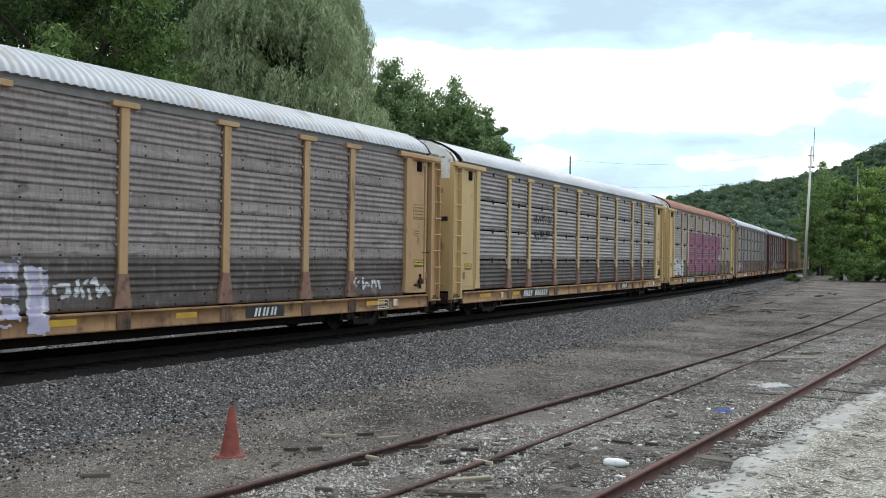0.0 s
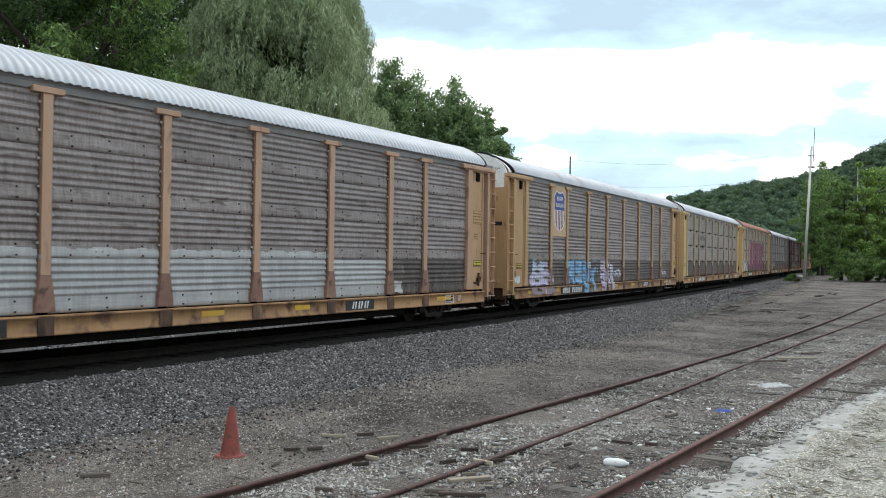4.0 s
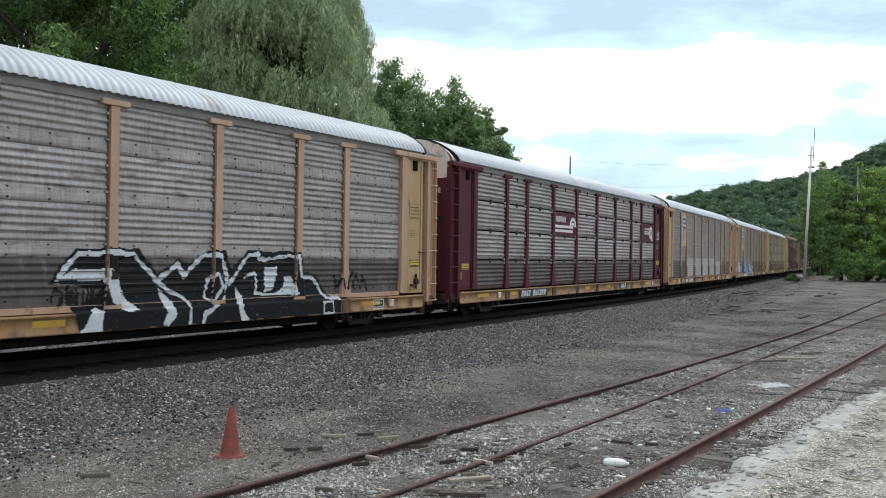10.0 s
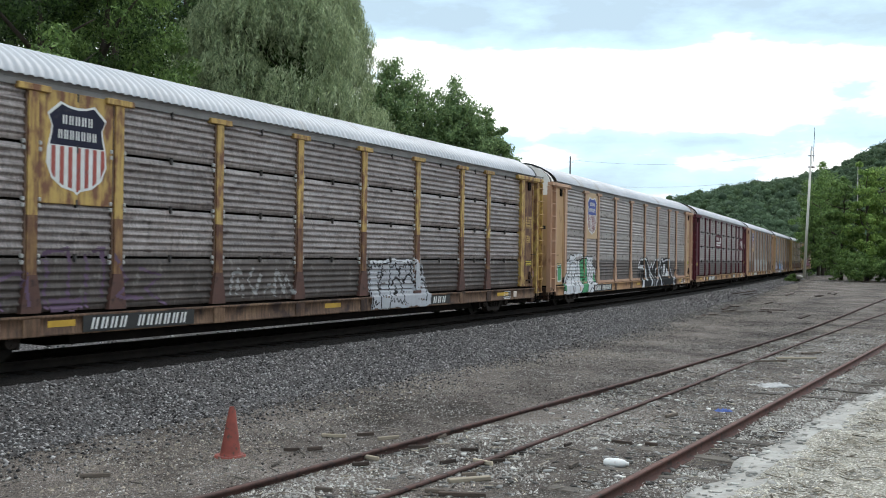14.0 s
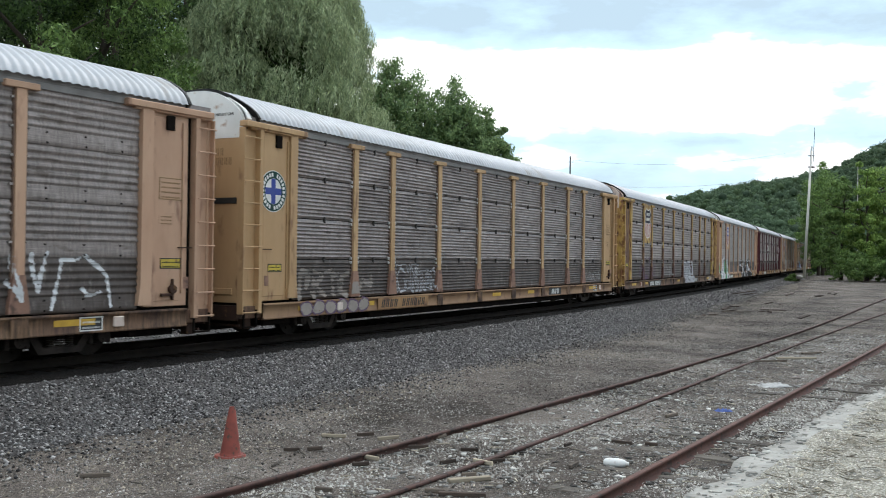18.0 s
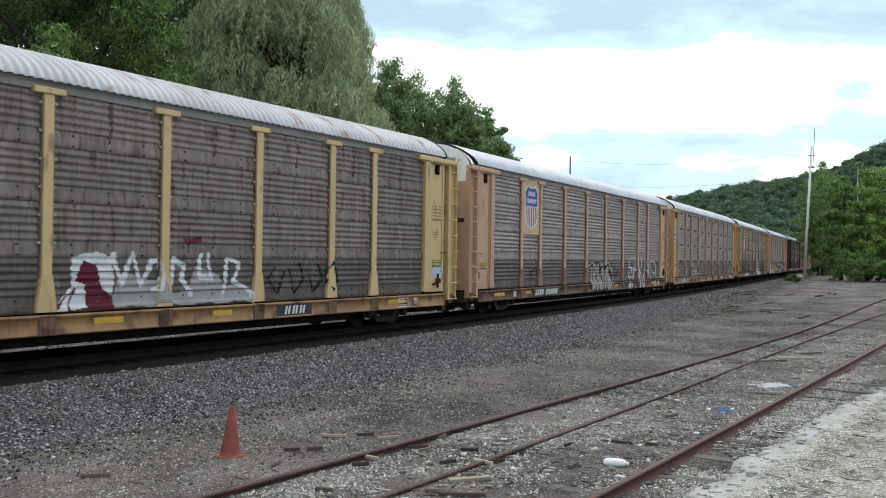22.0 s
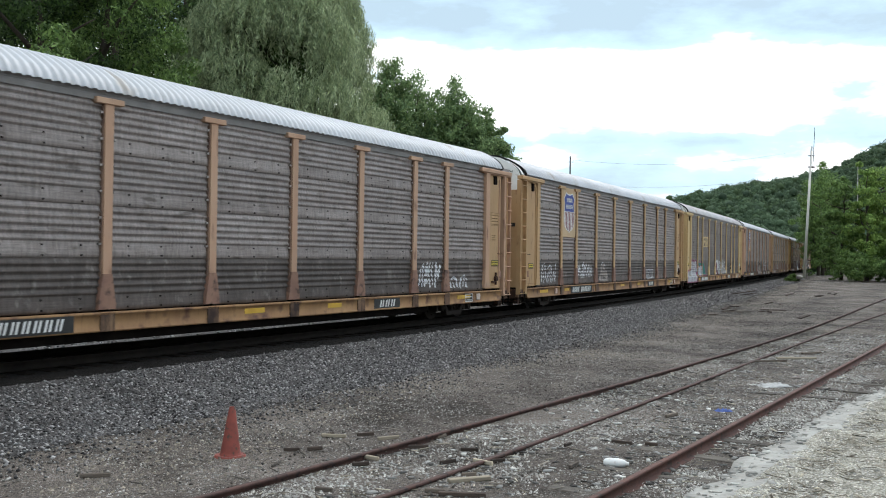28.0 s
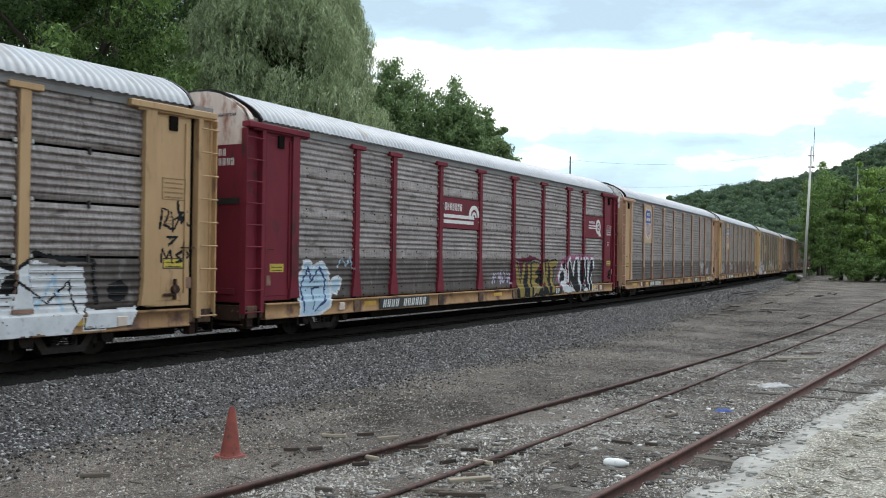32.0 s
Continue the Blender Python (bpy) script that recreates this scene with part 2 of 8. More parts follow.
RUST = (0.10, 0.045, 0.022)
M = {
    "galv": mat("weathered_galvanised_steel", (0.370, 0.336, 0.318), (0.268, 0.236, 0.220), 1.2, 0.45, 0.28, 0.10, 25, (0.5, 1, 2.2), 0.08, (0.15, 0.125, 0.108), 0.08, streak=(0.115, 0.088, 0.078), streak_amount=0.42, grain=0.45),
    "galv_mid": mat("dulled_galvanised_steel", (0.290, 0.252, 0.236), (0.198, 0.165, 0.152), 1.2, 0.48, 0.20, 0.10, 25, (0.5, 1, 2.2), 0.08, (0.12, 0.096, 0.082), 0.10, streak=(0.095, 0.070, 0.062), streak_amount=0.45, grain=0.45),
    "galv_dark": mat("grimy_galvanised_steel", (0.315, 0.276, 0.261), (0.198, 0.164, 0.152), 1.4, 0.45, 0.25, 0.12, 25, (0.6, 1, 2.2), 0.12, (0.115, 0.088, 0.080), 0.16, streak=(0.08, 0.058, 0.052), streak_amount=0.2, grain=0.6),
    "galv_brown": mat("brown_stained_galvanised_steel", (0.225, 0.192, 0.170), (0.14, 0.113, 0.098), 1.4, 0.6, 0.1, 0.12, 25, (2.2, 1, 0.45), 0.1, (0.09, 0.056, 0.047), 0.22, streak=(0.075, 0.034, 0.031), streak_amount=0.5, grain=0.3),
    # bottom panel row: grime and low shade together in one darker, browner colour
    "galv_low": mat("shaded_brown_galvanised_steel", (0.118, 0.097, 0.088), (0.070, 0.056, 0.049), 1.4, 0.6, 0.15, 0.12, 25, (1.4, 1, 0.7), 0.10, (0.19, 0.165, 0.15), 0.10, streak=(0.055, 0.041, 0.034), streak_amount=0.35, grain=0.45),
    "galv_clean": mat("clean_galvanised_steel", (0.44, 0.435, 0.425), (0.35, 0.34, 0.325), 1.5, 0.5, 0.12, 0.1, 25, (2.2, 1, 0.45), 0.06, grain=0.25),
    "tan": mat("faded_yellow_tan_paint", (0.48, 0.308, 0.158), (0.41, 0.252, 0.125), 0.9, 0.65, 0, 0.05, 40, (1.6, 1, 0.5), 0.05, (0.25, 0.14, 0.075), 0.05, streak=(0.20, 0.105, 0.06), streak_amount=0.22),
    "pink": mat("faded_pinkish_tan_paint", (0.50, 0.318, 0.212), (0.43, 0.255, 0.165), 0.9, 0.65, 0, 0.05, 40, (1.6, 1, 0.5), 0.05, (0.27, 0.15, 0.10), 0.07, streak=(0.22, 0.11, 0.07), streak_amount=0.22),
    "yellow": mat("chipped_bright_yellow_paint", (0.54, 0.37, 0.11), (0.44, 0.27, 0.085), 1.5, 0.6, 0, 0.05, 40, (1.6, 1, 0.7), 0.05, (0.19, 0.085, 0.045), 0.55, streak=(0.15, 0.06, 0.035), streak_amount=0.6),
    "yellow_rust": mat("rust_eaten_yellow_paint", (0.36, 0.22, 0.085), (0.23, 0.115, 0.055), 1.5, 0.7, 0, 0.08, 40, (1.6, 1, 0.5), 0.05, (0.11, 0.045, 0.03), 0.8, streak=(0.09, 0.04, 0.028), streak_amount=0.8),
    "cream": mat("pale_cream_yellow_paint", (0.575, 0.42, 0.21), (0.515, 0.36, 0.175), 0.9, 0.6, 0, 0.05, 40, (1.6, 1, 0.5), 0.04, (0.3, 0.2, 0.11), 0.02),
    "maroon": mat("faded_maroon_paint", (0.105, 0.020, 0.030), (0.070, 0.016, 0.022), 0.8, 0.6, 0, 0.05, 40, (1, 1, 0.6), 0.06, (0.05, 0.026, 0.024), 0.1, spec=0.15),
    "red": mat("faded_oxide_red_paint", (0.190, 0.022, 0.036), (0.135, 0.018, 0.028), 0.8, 0.6, 0, 0.05, 40, (1, 1, 0.6), 0.06, (0.07, 0.025, 0.024), 0.1, spec=0.15),
    "sill": mat("rust_stained_yellow_sill", (0.37, 0.212, 0.092), (0.24, 0.128, 0.062), 1.0, 0.75, 0, 0.1, 30, (0.8, 1, 0.8), 0.12, (0.10, 0.048, 0.034), 0.30, streak=(0.07, 0.036, 0.027), streak_amount=0.4),
    "foot": mat("brown_stained_post_foot", (0.29, 0.165, 0.115), (0.19, 0.100, 0.075), 2.0, 0.75, 0, 0.1, 30, (1, 1, 1), 0.08, (0.10, 0.06, 0.045), 0.25),
    "flange": mat("rust_stained_post_edge", (0.21, 0.135, 0.095), (0.11, 0.070, 0.055), 3.0, 0.8, 0, 0.1, 30, (1, 1, 0.5), 0.1, (0.08, 0.045, 0.036), 0.3),
    "latch": mat("dull_dark_latch_steel", (0.075, 0.068, 0.064), (0.045, 0.040, 0.037), 5, 0.7, 0.2),
    "foot_rust": mat("rusted_post_foot", (0.13, 0.065, 0.05), (0.085, 0.045, 0.038), 2.0, 0.8, 0, 0.1, 30, (1, 1, 1), 0.08, (0.05, 0.03, 0.025), 0.25),
    "sill_tan": mat("brown_stained_tan_sill", (0.30, 0.182, 0.098), (0.20, 0.112, 0.062), 1.0, 0.75, 0, 0.1, 30, (0.6, 1, 0.8), 0.08, (0.10, 0.05, 0.034), 0.22, streak=(0.09, 0.048, 0.034), streak_amount=0.3),
    "sill_rust": mat("rusty_sill", (0.25, 0.15, 0.085), (0.11, 0.056, 0.036), 1.1, 0.8, 0, 0.1, 30, (0.8, 1, 0.8), 0.12, (0.045, 0.024, 0.018), 0.46, streak=(0.03, 0.018, 0.014), streak_amount=0.9),
    "roof": mat("weathered_white_roof", (0.46, 0.475, 0.50), (0.38, 0.39, 0.41), 0.5, 0.55, 0.1, 0.05, 20, (1, 0.3, 1), 0.05, (0.33, 0.31, 0.29), 0.05, streak=(0.27, 0.26, 0.25), streak_amount=0.4),
    "roof_rust": mat("rust_streaked_roof", (0.44, 0.44, 0.455), (0.34, 0.325, 0.325), 0.8, 0.6, 0.05, 0.05, 20, (1, 0.3, 1), 0.05, (0.25, 0.17, 0.13), 0.16),
    "roof_brown": mat("rust_brown_roof", (0.30, 0.14, 0.09), (0.20, 0.09, 0.06), 0.8, 0.7, 0, 0.05, 20, (1, 0.3, 1), 0.05),
    "white": mat("white_paint", (0.78, 0.78, 0.76), (0.66, 0.65, 0.62), 1.5, 0.55, 0, 0.03, 40, (1, 1, 1), 0, (0.45, 0.33, 0.25), 0.05),
    "white_rust": mat("rust_stained_white_paint", (0.66, 0.58, 0.52), (0.48, 0.36, 0.30), 1.5, 0.6, 0, 0.03, 40, (1, 1, 0.4), 0, (0.28, 0.12, 0.08), 0.4),
    "fascia": mat("grey_top_rail", (0.235, 0.222, 0.215), (0.165, 0.153, 0.147), 2, 0.6, 0.15, 0.1, 40),
    "black": mat("black_rubber_and_paint", (0.012, 0.012, 0.012), (0.02, 0.019, 0.018), 3, 0.7),
    # running gear, wheels and trucks: shade under the cars is put into these colours
    "under": mat("shade_black_running_gear", (0.006, 0.005, 0.0045), (0.013, 0.010, 0.008), 4, 0.95, 0, 0.3, 30, (1, 1, 1), 0.1, spec=0.05),
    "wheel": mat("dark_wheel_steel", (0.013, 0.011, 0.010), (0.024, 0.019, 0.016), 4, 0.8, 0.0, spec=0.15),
    "truck": mat("dark_cast_steel", (0.024, 0.019, 0.017), (0.046, 0.036, 0.031), 4, 0.85, 0, 0.3, 30, (1, 1, 1), 0.1, spec=0.2),
    "label_yellow": mat("faded_yellow_label", (0.55, 0.42, 0.05), (0.46, 0.34, 0.05), 4, 0.6, 0, 0, 60, (1, 1, 1), 0.1, (0.2, 0.13, 0.05), 0.2),
    "reflector": mat("orange_yellow_reflector", (0.56, 0.34, 0.035), (0.44, 0.25, 0.03), 4, 0.5, 0, 0, 60, (1, 1, 1), 0.15),
    "paint_white": mat("white_lettering_paint", (0.75, 0.75, 0.73), (0.62, 0.61, 0.58), 5, 0.55),
    "paint_black": mat("black_lettering_paint", (0.02, 0.02, 0.02), (0.035, 0.033, 0.03), 5, 0.6),
    "shield_blue": mat("navy_blue_paint", (0.02, 0.045, 0.27), (0.03, 0.055, 0.24), 5, 0.5),
    "shield_red": mat("dark_maroon_stripe_paint", (0.19, 0.018, 0.035), (0.14, 0.018, 0.032), 5, 0.5),
    "rail": mat("rusty_rail", (0.130, 0.060, 0.046), (0.085, 0.044, 0.035), 3, 0.75, 0.2, 0.2, 60, (1, 1, 1), 0.05, (0.05, 0.035, 0.03), 0.25),
    "rail_dark": mat("dark_brown_old_rail", (0.095, 0.048, 0.038), (0.055, 0.032, 0.027), 3, 0.8, 0.1, 0.2, 60, (1, 1, 1), 0.05, (0.03, 0.022, 0.02), 0.3),
    # main rails and ties are darkened in colour for the train's shade
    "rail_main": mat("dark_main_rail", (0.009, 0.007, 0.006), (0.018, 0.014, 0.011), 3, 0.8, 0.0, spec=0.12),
    "tie": mat("shaded_creosote_tie", (0.009, 0.007, 0.006), (0.020, 0.016, 0.013), 5, 0.95, 0, 0.5, 40, (0.3, 2, 2), 0.25, spec=0.05),
    "wood": mat("weathered_grey_wood", (0.16, 0.130, 0.105), (0.085, 0.068, 0.055), 8, 0.95, 0, 0.4, 60, (0.3, 3, 3), 0.35),
    "chip": mat("pale_split_wood", (0.42, 0.36, 0.27), (0.28, 0.23, 0.17), 8, 0.95, 0, 0.4, 60, (0.3, 3, 3), 0.3),
    "concrete": mat("broken_concrete", (0.42, 0.408, 0.375), (0.27, 0.258, 0.232), 2.2, 0.95, 0, 0.9, 18, (1, 1, 1), 0.1, (0.28, 0.26, 0.23), 0.18),
    "cone": mat("dirty_orange_cone", (0.29, 0.070, 0.050), (0.19, 0.050, 0.040), 6, 0.65, 0, 0.1, 40, (1, 1, 1), 0, (0.10, 0.06, 0.045), 0.2),
    "pole": mat("weathered_pole_wood", (0.68, 0.65, 0.60), (0.52, 0.49, 0.45), 2, 0.9, 0, 0.3, 30, (6, 6, 0.3)),
    "bark": mat("dark_bark", (0.07, 0.055, 0.042), (0.04, 0.032, 0.026), 3, 0.95, 0, 0.6, 12, (2, 2, 0.4)),
    # brown-black fines, deepened to near black: the train's shade is in this colour
    "fines": ground_mat("shade_black_track_fines", ((0.004, 0.0035, 0.003), (0.010, 0.008, 0.007)), 0.8, (0.035, 0.03, 0.028), 30, 0.05, 0.7, 40),
    "ballast": ground_mat("grey_ballast", ((0.052, 0.048, 0.0475), (0.118, 0.111, 0.109)), 0.5, (0.38, 0.362, 0.36), 26, 0.10, 0.9, 45),
    "soil": ground_mat("dark_yard_soil", ((0.047, 0.038, 0.032), (0.228, 0.196, 0.171)), 0.34, (0.38, 0.365, 0.335), 48, 0.08, 0.9, 30),
    "litter": ground_mat("wood_litter", ((0.22, 0.198, 0.16), (0.55, 0.515, 0.43)), 2.2, (0.74, 0.71, 0.64), 55, 0.25, 0.9, 40),
}
# shadow inside the wood is put into this leaf colour
M["leaf_dark"] = leaf_mat("shade_dark_forest_leaves", (0.010, 0.024, 0.007), (0.070, 0.125, 0.030))
M["leaf_mid"] = leaf_mat("green_leaves", (0.060, 0.110, 0.034), (0.200, 0.305, 0.085))
M["leaf_maple"] = leaf_mat("maple_leaves", (0.110, 0.178, 0.080), (0.275, 0.385, 0.160))
M["leaf_light"] = leaf_mat("light_leaves", (0.085, 0.155, 0.036), (0.290, 0.415, 0.100))
M["leaf_willow"] = leaf_mat("grey_green_willow_leaves", (0.190, 0.245, 0.130), (0.510, 0.585, 0.345))
M["leaf_hill"] = leaf_mat("hill_wood_leaves", (0.080, 0.122, 0.074), (0.112, 0.164, 0.094), 0.03)
M["leaf_hill_dark"] = leaf_mat("dark_hill_leaves", (0.058, 0.088, 0.056), (0.080, 0.118, 0.070), 0.03)
M["leaf_hill_light"] = leaf_mat("light_hill_leaves", (0.070, 0.108, 0.055), (0.086, 0.128, 0.064), 0.03)


# ---- building helpers ----
def mesh_of(name, verts, faces, smooth=False):
    me = bpy.data.meshes.new(name)
    v = np.asarray(verts, float).reshape(-1, 3)
    f = np.asarray(faces, int)
    k = f.shape[1]
    me.vertices.add(len(v))
    me.vertices.foreach_set("co", v.ravel())
    me.loops.add(f.size)
    me.loops.foreach_set("vertex_index", f.ravel())
    me.polygons.add(len(f))
    me.polygons.foreach_set("loop_start", np.arange(0, f.size, k))
    me.polygons.foreach_set("loop_total", np.full(len(f), k))
    if smooth:
        me.polygons.foreach_set("use_smooth", np.ones(len(f), bool))
    me.update(calc_edges=True)
    me.materials.append(None)
    return me


def data_of(name, bm, smooth=False):
    me = bpy.data.meshes.new(name)
    bmesh.ops.recalc_face_normals(bm, faces=bm.faces)
    bm.to_mesh(me)
    bm.free()
    if smooth:
        for p in me.polygons:
            p.use_smooth = True
    me.materials.append(None)
    return me


def part(name, data, material, parent=None, label="", at=(0, 0, 0), turn=(0, 0, 0)):
    """Links a bmesh or a mesh as one object, under a thing or a part."""
    if isinstance(data, bmesh.types.BMesh):
        data = data_of(name, data)
    ob = new(name, data)
    ob.material_slots[0].link = "OBJECT"
    ob.material_slots[0].material = material
    ob.parent = parent
    ob.location, ob.rotation_euler = at, [radians(a) for a in turn]
    if label:
        tagged(ob, label)
    return ob


def box(bm, x0, x1, y0, y1, z0, z1, bevel=0.0):
    vs = [bm.verts.new(p) for p in ((x0, y0, z0), (x1, y0, z0), (x1, y1, z0), (x0, y1, z0), (x0, y0, z1), (x1, y0, z1), (x1, y1, z1), (x0, y1, z1))]
    fs = [bm.faces.new([vs[i] for i in q]) for q in ((3, 2, 1, 0), (4, 5, 6, 7), (0, 1, 5, 4), (1, 2, 6, 5), (2, 3, 7, 6), (3, 0, 4, 7))]
    if bevel:
        edges = list({e for f in fs for e in f.edges})
        bmesh.ops.bevel(bm, geom=edges, offset=bevel, segments=1, affect="EDGES")
    return bm


def boxes(*dims, bevel=0.0):
    bm = bmesh.new()
    for d in dims:
        box(bm, *d, bevel=bevel)
    return bm


def prism(bm, outline, y0, y1):
    """An outline in x and z, pulled from y0 to y1."""
    a = [bm.verts.new((x, y0, z)) for x, z in outline]
    b = [bm.verts.new((x, y1, z)) for x, z in outline]
    bm.faces.new(a)
    bm.faces.new(b[::-1])
    for i in range(len(a)):
        j = (i + 1) % len(a)
        bm.faces.new((a[i], b[i], b[j], a[j]))
    return bm


def tube(bm, p, q, r0, r1, sides=8, caps=True):
    p, q = Vector(p), Vector(q)
    turn = (q - p).to_track_quat("Z", "Y").to_matrix()
    rings = []
    for c, r in ((p, r0), (q, r1)):
        rings.append([bm.verts.new(c + turn @ Vector((r * math.cos(6.28319 * i / sides), r * math.sin(6.28319 * i / sides), 0))) for i in range(sides)])
    for i in range(sides):
        j = (i + 1) % sides
        bm.faces.new((rings[0][i], rings[0][j], rings[1][j], rings[1][i]))
    if caps:
        bm.faces.new(rings[0][::-1])
        bm.faces.new(rings[1])
    return bm


def thing(name, label, category, group="", at=(0, 0, 0), rz=0.0):
    ob = new(name)
    ob.empty_display_size = 0.3
    ob.location, ob.rotation_euler = at, (0, 0, radians(rz))
    return tagged(ob, label, category, group)

# ---- the ground ----
def yard(y):
    return np.interp(y, [35.0, 110.0], [-0.60, -0.05])


def side_of(x, y):
    """Metres to the right of the main track's centre line, and how far along it."""
    x, y = np.ravel(x), np.ravel(y)
    k = slice(0, None, 4)
    cx, cy, hd, ss = _cx[k], _cy[k], _head[k], _S[k]
    out, along = np.empty(len(x)), np.empty(len(x))
    for a in range(0, len(x), 4000):
        dx, dy = x[a:a + 4000, None] - cx, y[a:a + 4000, None] - cy
        j = (dx * dx + dy * dy).argmin(1)
        r = np.arange(len(j))
        out[a:a + 4000] = dx[r, j] * np.cos(hd[j]) - dy[r, j] * np.sin(hd[j])
        along[a:a + 4000] = ss[j]
    return out, along


def ground_z(x, y):
    d, _ = side_of(x, y)
    x, y = np.ravel(x), np.ravel(y)
    base = yard(y)
    # a bed for the ballast, and the far woods rise a little beyond the track
    base = np.where(abs(d) < 5.5, np.minimum(base, -0.62 + 0.0 * d), base)
    base = base + np.where(d < -9, np.minimum((-d - 9) * 0.06, 6.0), 0.0)
    near = np.exp(-((x - 4) ** 2 + (y - 14) ** 2) / 900.0)
    wob = np.array([noise.noise((a * 0.35, b * 0.35, 0.0)) for a, b in zip(x, y)])
    wob2 = np.array([noise.noise((a * 1.7, b * 1.7, 5.0)) for a, b in zip(x, y)])
    return base + near * (0.035 * wob + 0.018 * wob2)


gx = np.concatenate([np.arange(-900, -60, 40), np.arange(-60, -14, 3.0), np.arange(-14, 22, 0.3), np.arange(22, 70, 2.5), np.arange(70, 1200, 45)])
gy = np.concatenate([np.arange(-500, -40, 40), np.arange(-40, 4, 4.0), np.arange(4, 36, 0.3), np.arange(36, 130, 2.5), np.arange(130, 1500, 45)])
GX, GY = np.meshgrid(gx, gy)
gz = ground_z(GX, GY)
nx, ny = len(gx), len(gy)
idx = np.arange(nx * ny).reshape(ny, nx)
gf = np.stack([idx[:-1, :-1], idx[:-1, 1:], idx[1:, 1:], idx[1:, :-1]], -1).reshape(-1, 4)
ground = part("ground", mesh_of("ground", np.stack([GX.ravel(), GY.ravel(), gz], -1), gf, True), M["soil"])
tagged(ground, "dark bare yard soil with gravel and pale flecks of debris", "ground", kind="structure")


def sweep(name, profile, s0, s1, step, closed=False):
    """A profile (metres right of the centre line, height) carried along the main track."""
    s = np.arange(s0, s1 + step / 2, step)
    p = np.array(profile, float)
    rings = []
    for side, z in p:
        x, y = centre(s, side)
        rings.append(np.stack([x, y, np.full(len(s), z)], -1))
    v = np.stack(rings, 1)
    n, k = len(s), len(p)
    ii = np.arange(n * k).reshape(n, k)
    cols = [(a, a + 1) for a in range(k - 1)] + ([(k - 1, 0)] if closed else [])
    f = np.concatenate([np.stack([ii[:-1, a], ii[1:, a], ii[1:, b], ii[:-1, b]], -1) for a, b in cols])
    return mesh_of(name, v.reshape(-1, 3), f)


rng = np.random.default_rng(7)
ballast = part("ballast_bed", sweep("ballast_bed", [(-10.0, -0.70), (-9.5, -0.56), (-4.6, -0.57), (-2.1, -0.24), (-1.4, -0.20), (1.4, -0.20), (2.0, -0.24), (3.2, -0.42), (4.4, -0.545), (5.2, -0.59), (7.0, -0.85)], -450, 400, 2.0), M["ballast"])
tagged(ballast, "sloped bed of grey crushed stone ballast under the main track", "ballast", kind="structure")


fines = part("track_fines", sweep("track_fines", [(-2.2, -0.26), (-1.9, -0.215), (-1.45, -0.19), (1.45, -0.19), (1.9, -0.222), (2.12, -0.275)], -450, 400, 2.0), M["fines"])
tagged(fines, "dark fines between and beside the ties, coloured near black for the train's shade", "ballast", kind="structure")


def stones(name, count, s_range, d_range, size, material, z_of, flat=0.7):
    """Loose broken stones, each a small eight-sided lump."""
    s = rng.uniform(*s_range, count)
    d = d_range[0] + (d_range[1] - d_range[0]) * rng.random(count) + (0.05 * np.sin(s * 2.1) + 0.09 * np.sign(np.sin(s * 11.855)) + 0.05 * np.sin(s * 5.3 + 1)) * (d_range[0] < 3)
    if d_range[0] < 3:
        v_ = rng.random(count)
        d = np.where(rng.random(count) < 0.22, d_range[1] - 0.8 + 2.0 * (1 - np.sqrt(1 - v_)), d_range[0] + (d - d_range[0]) * (d_range[1] - 0.7 - d_range[0]) / (d_range[1] - d_range[0]))
    if name == "stray_stones":
        d = 5.0 + 2.4 * rng.random(count) ** 2.2
    x, y = centre(s, d)
    z = z_of(d, y)
    r = size[0] + (size[1] - size[0]) * rng.random(count) ** 2
    base = np.array([(1, 0, 0), (0, 1, 0), (-1, 0, 0), (0, -1, 0), (0, 0, 1), (0, 0, -1)], float)
    jit = base[None] * (0.65 + 0.7 * rng.random((count, 6, 1))) * r[:, None, None] * np.array([1, 1, flat])
    a = rng.random(count) * 6.283
    c, q = np.cos(a)[:, None], np.sin(a)[:, None]
    tilt = rng.normal(0, 0.35, (count, 1))
    X, Y, Z = jit[..., 0], jit[..., 1], jit[..., 2]
    Z = Z + X * tilt
    v = np.stack([x[:, None] + X * c - Y * q, y[:, None] + X * q + Y * c, z[:, None] + Z + r[:, None] * 0.25], -1)
    tri = np.array([(0, 1, 4), (1, 2, 4), (2, 3, 4), (3, 0, 4), (1, 0, 5), (2, 1, 5), (3, 2, 5), (0, 3, 5)])
    f = (tri[None] + 6 * np.arange(count)[:, None, None]).reshape(-1, 3)
    return part(name, mesh_of(name, v.reshape(-1, 3), f), material)


def stone_mat(name, lo, hi, share=0.7, mid=0.38):
    """Broken bits: most of them dull, some pale."""
    m = leaf_mat(name, lo, hi)
    e = [q for q in m.node_tree.nodes if q.type == "VALTORGB"][0].color_ramp.elements.new(share)
    e.color = (*[a + mid * (b - a) for a, b in zip(lo, hi)], 1)
    n = m.node_tree.nodes
    m.node_tree.links.new(n["Principled BSDF"].outputs["BSDF"], n["Material Output"].inputs["Surface"])
    n["Principled BSDF"].inputs["Roughness"].default_value = 0.95
    return m


M["stone"] = stone_mat("crushed_grey_stone", (0.017, 0.0155, 0.0155), (0.44, 0.420, 0.410), 0.80, 0.42)
M["stone_yard"] = stone_mat("yard_gravel", (0.060, 0.052, 0.046), (0.40, 0.375, 0.34), 0.8, 0.4)
_bz = lambda d, y: np.interp(d, [-2.1, -1.4, 1.4, 2.0, 3.2, 4.4, 5.2, 7.0], [-0.24, -0.20, -0.20, -0.24, -0.42, -0.545, -0.59, -0.60])
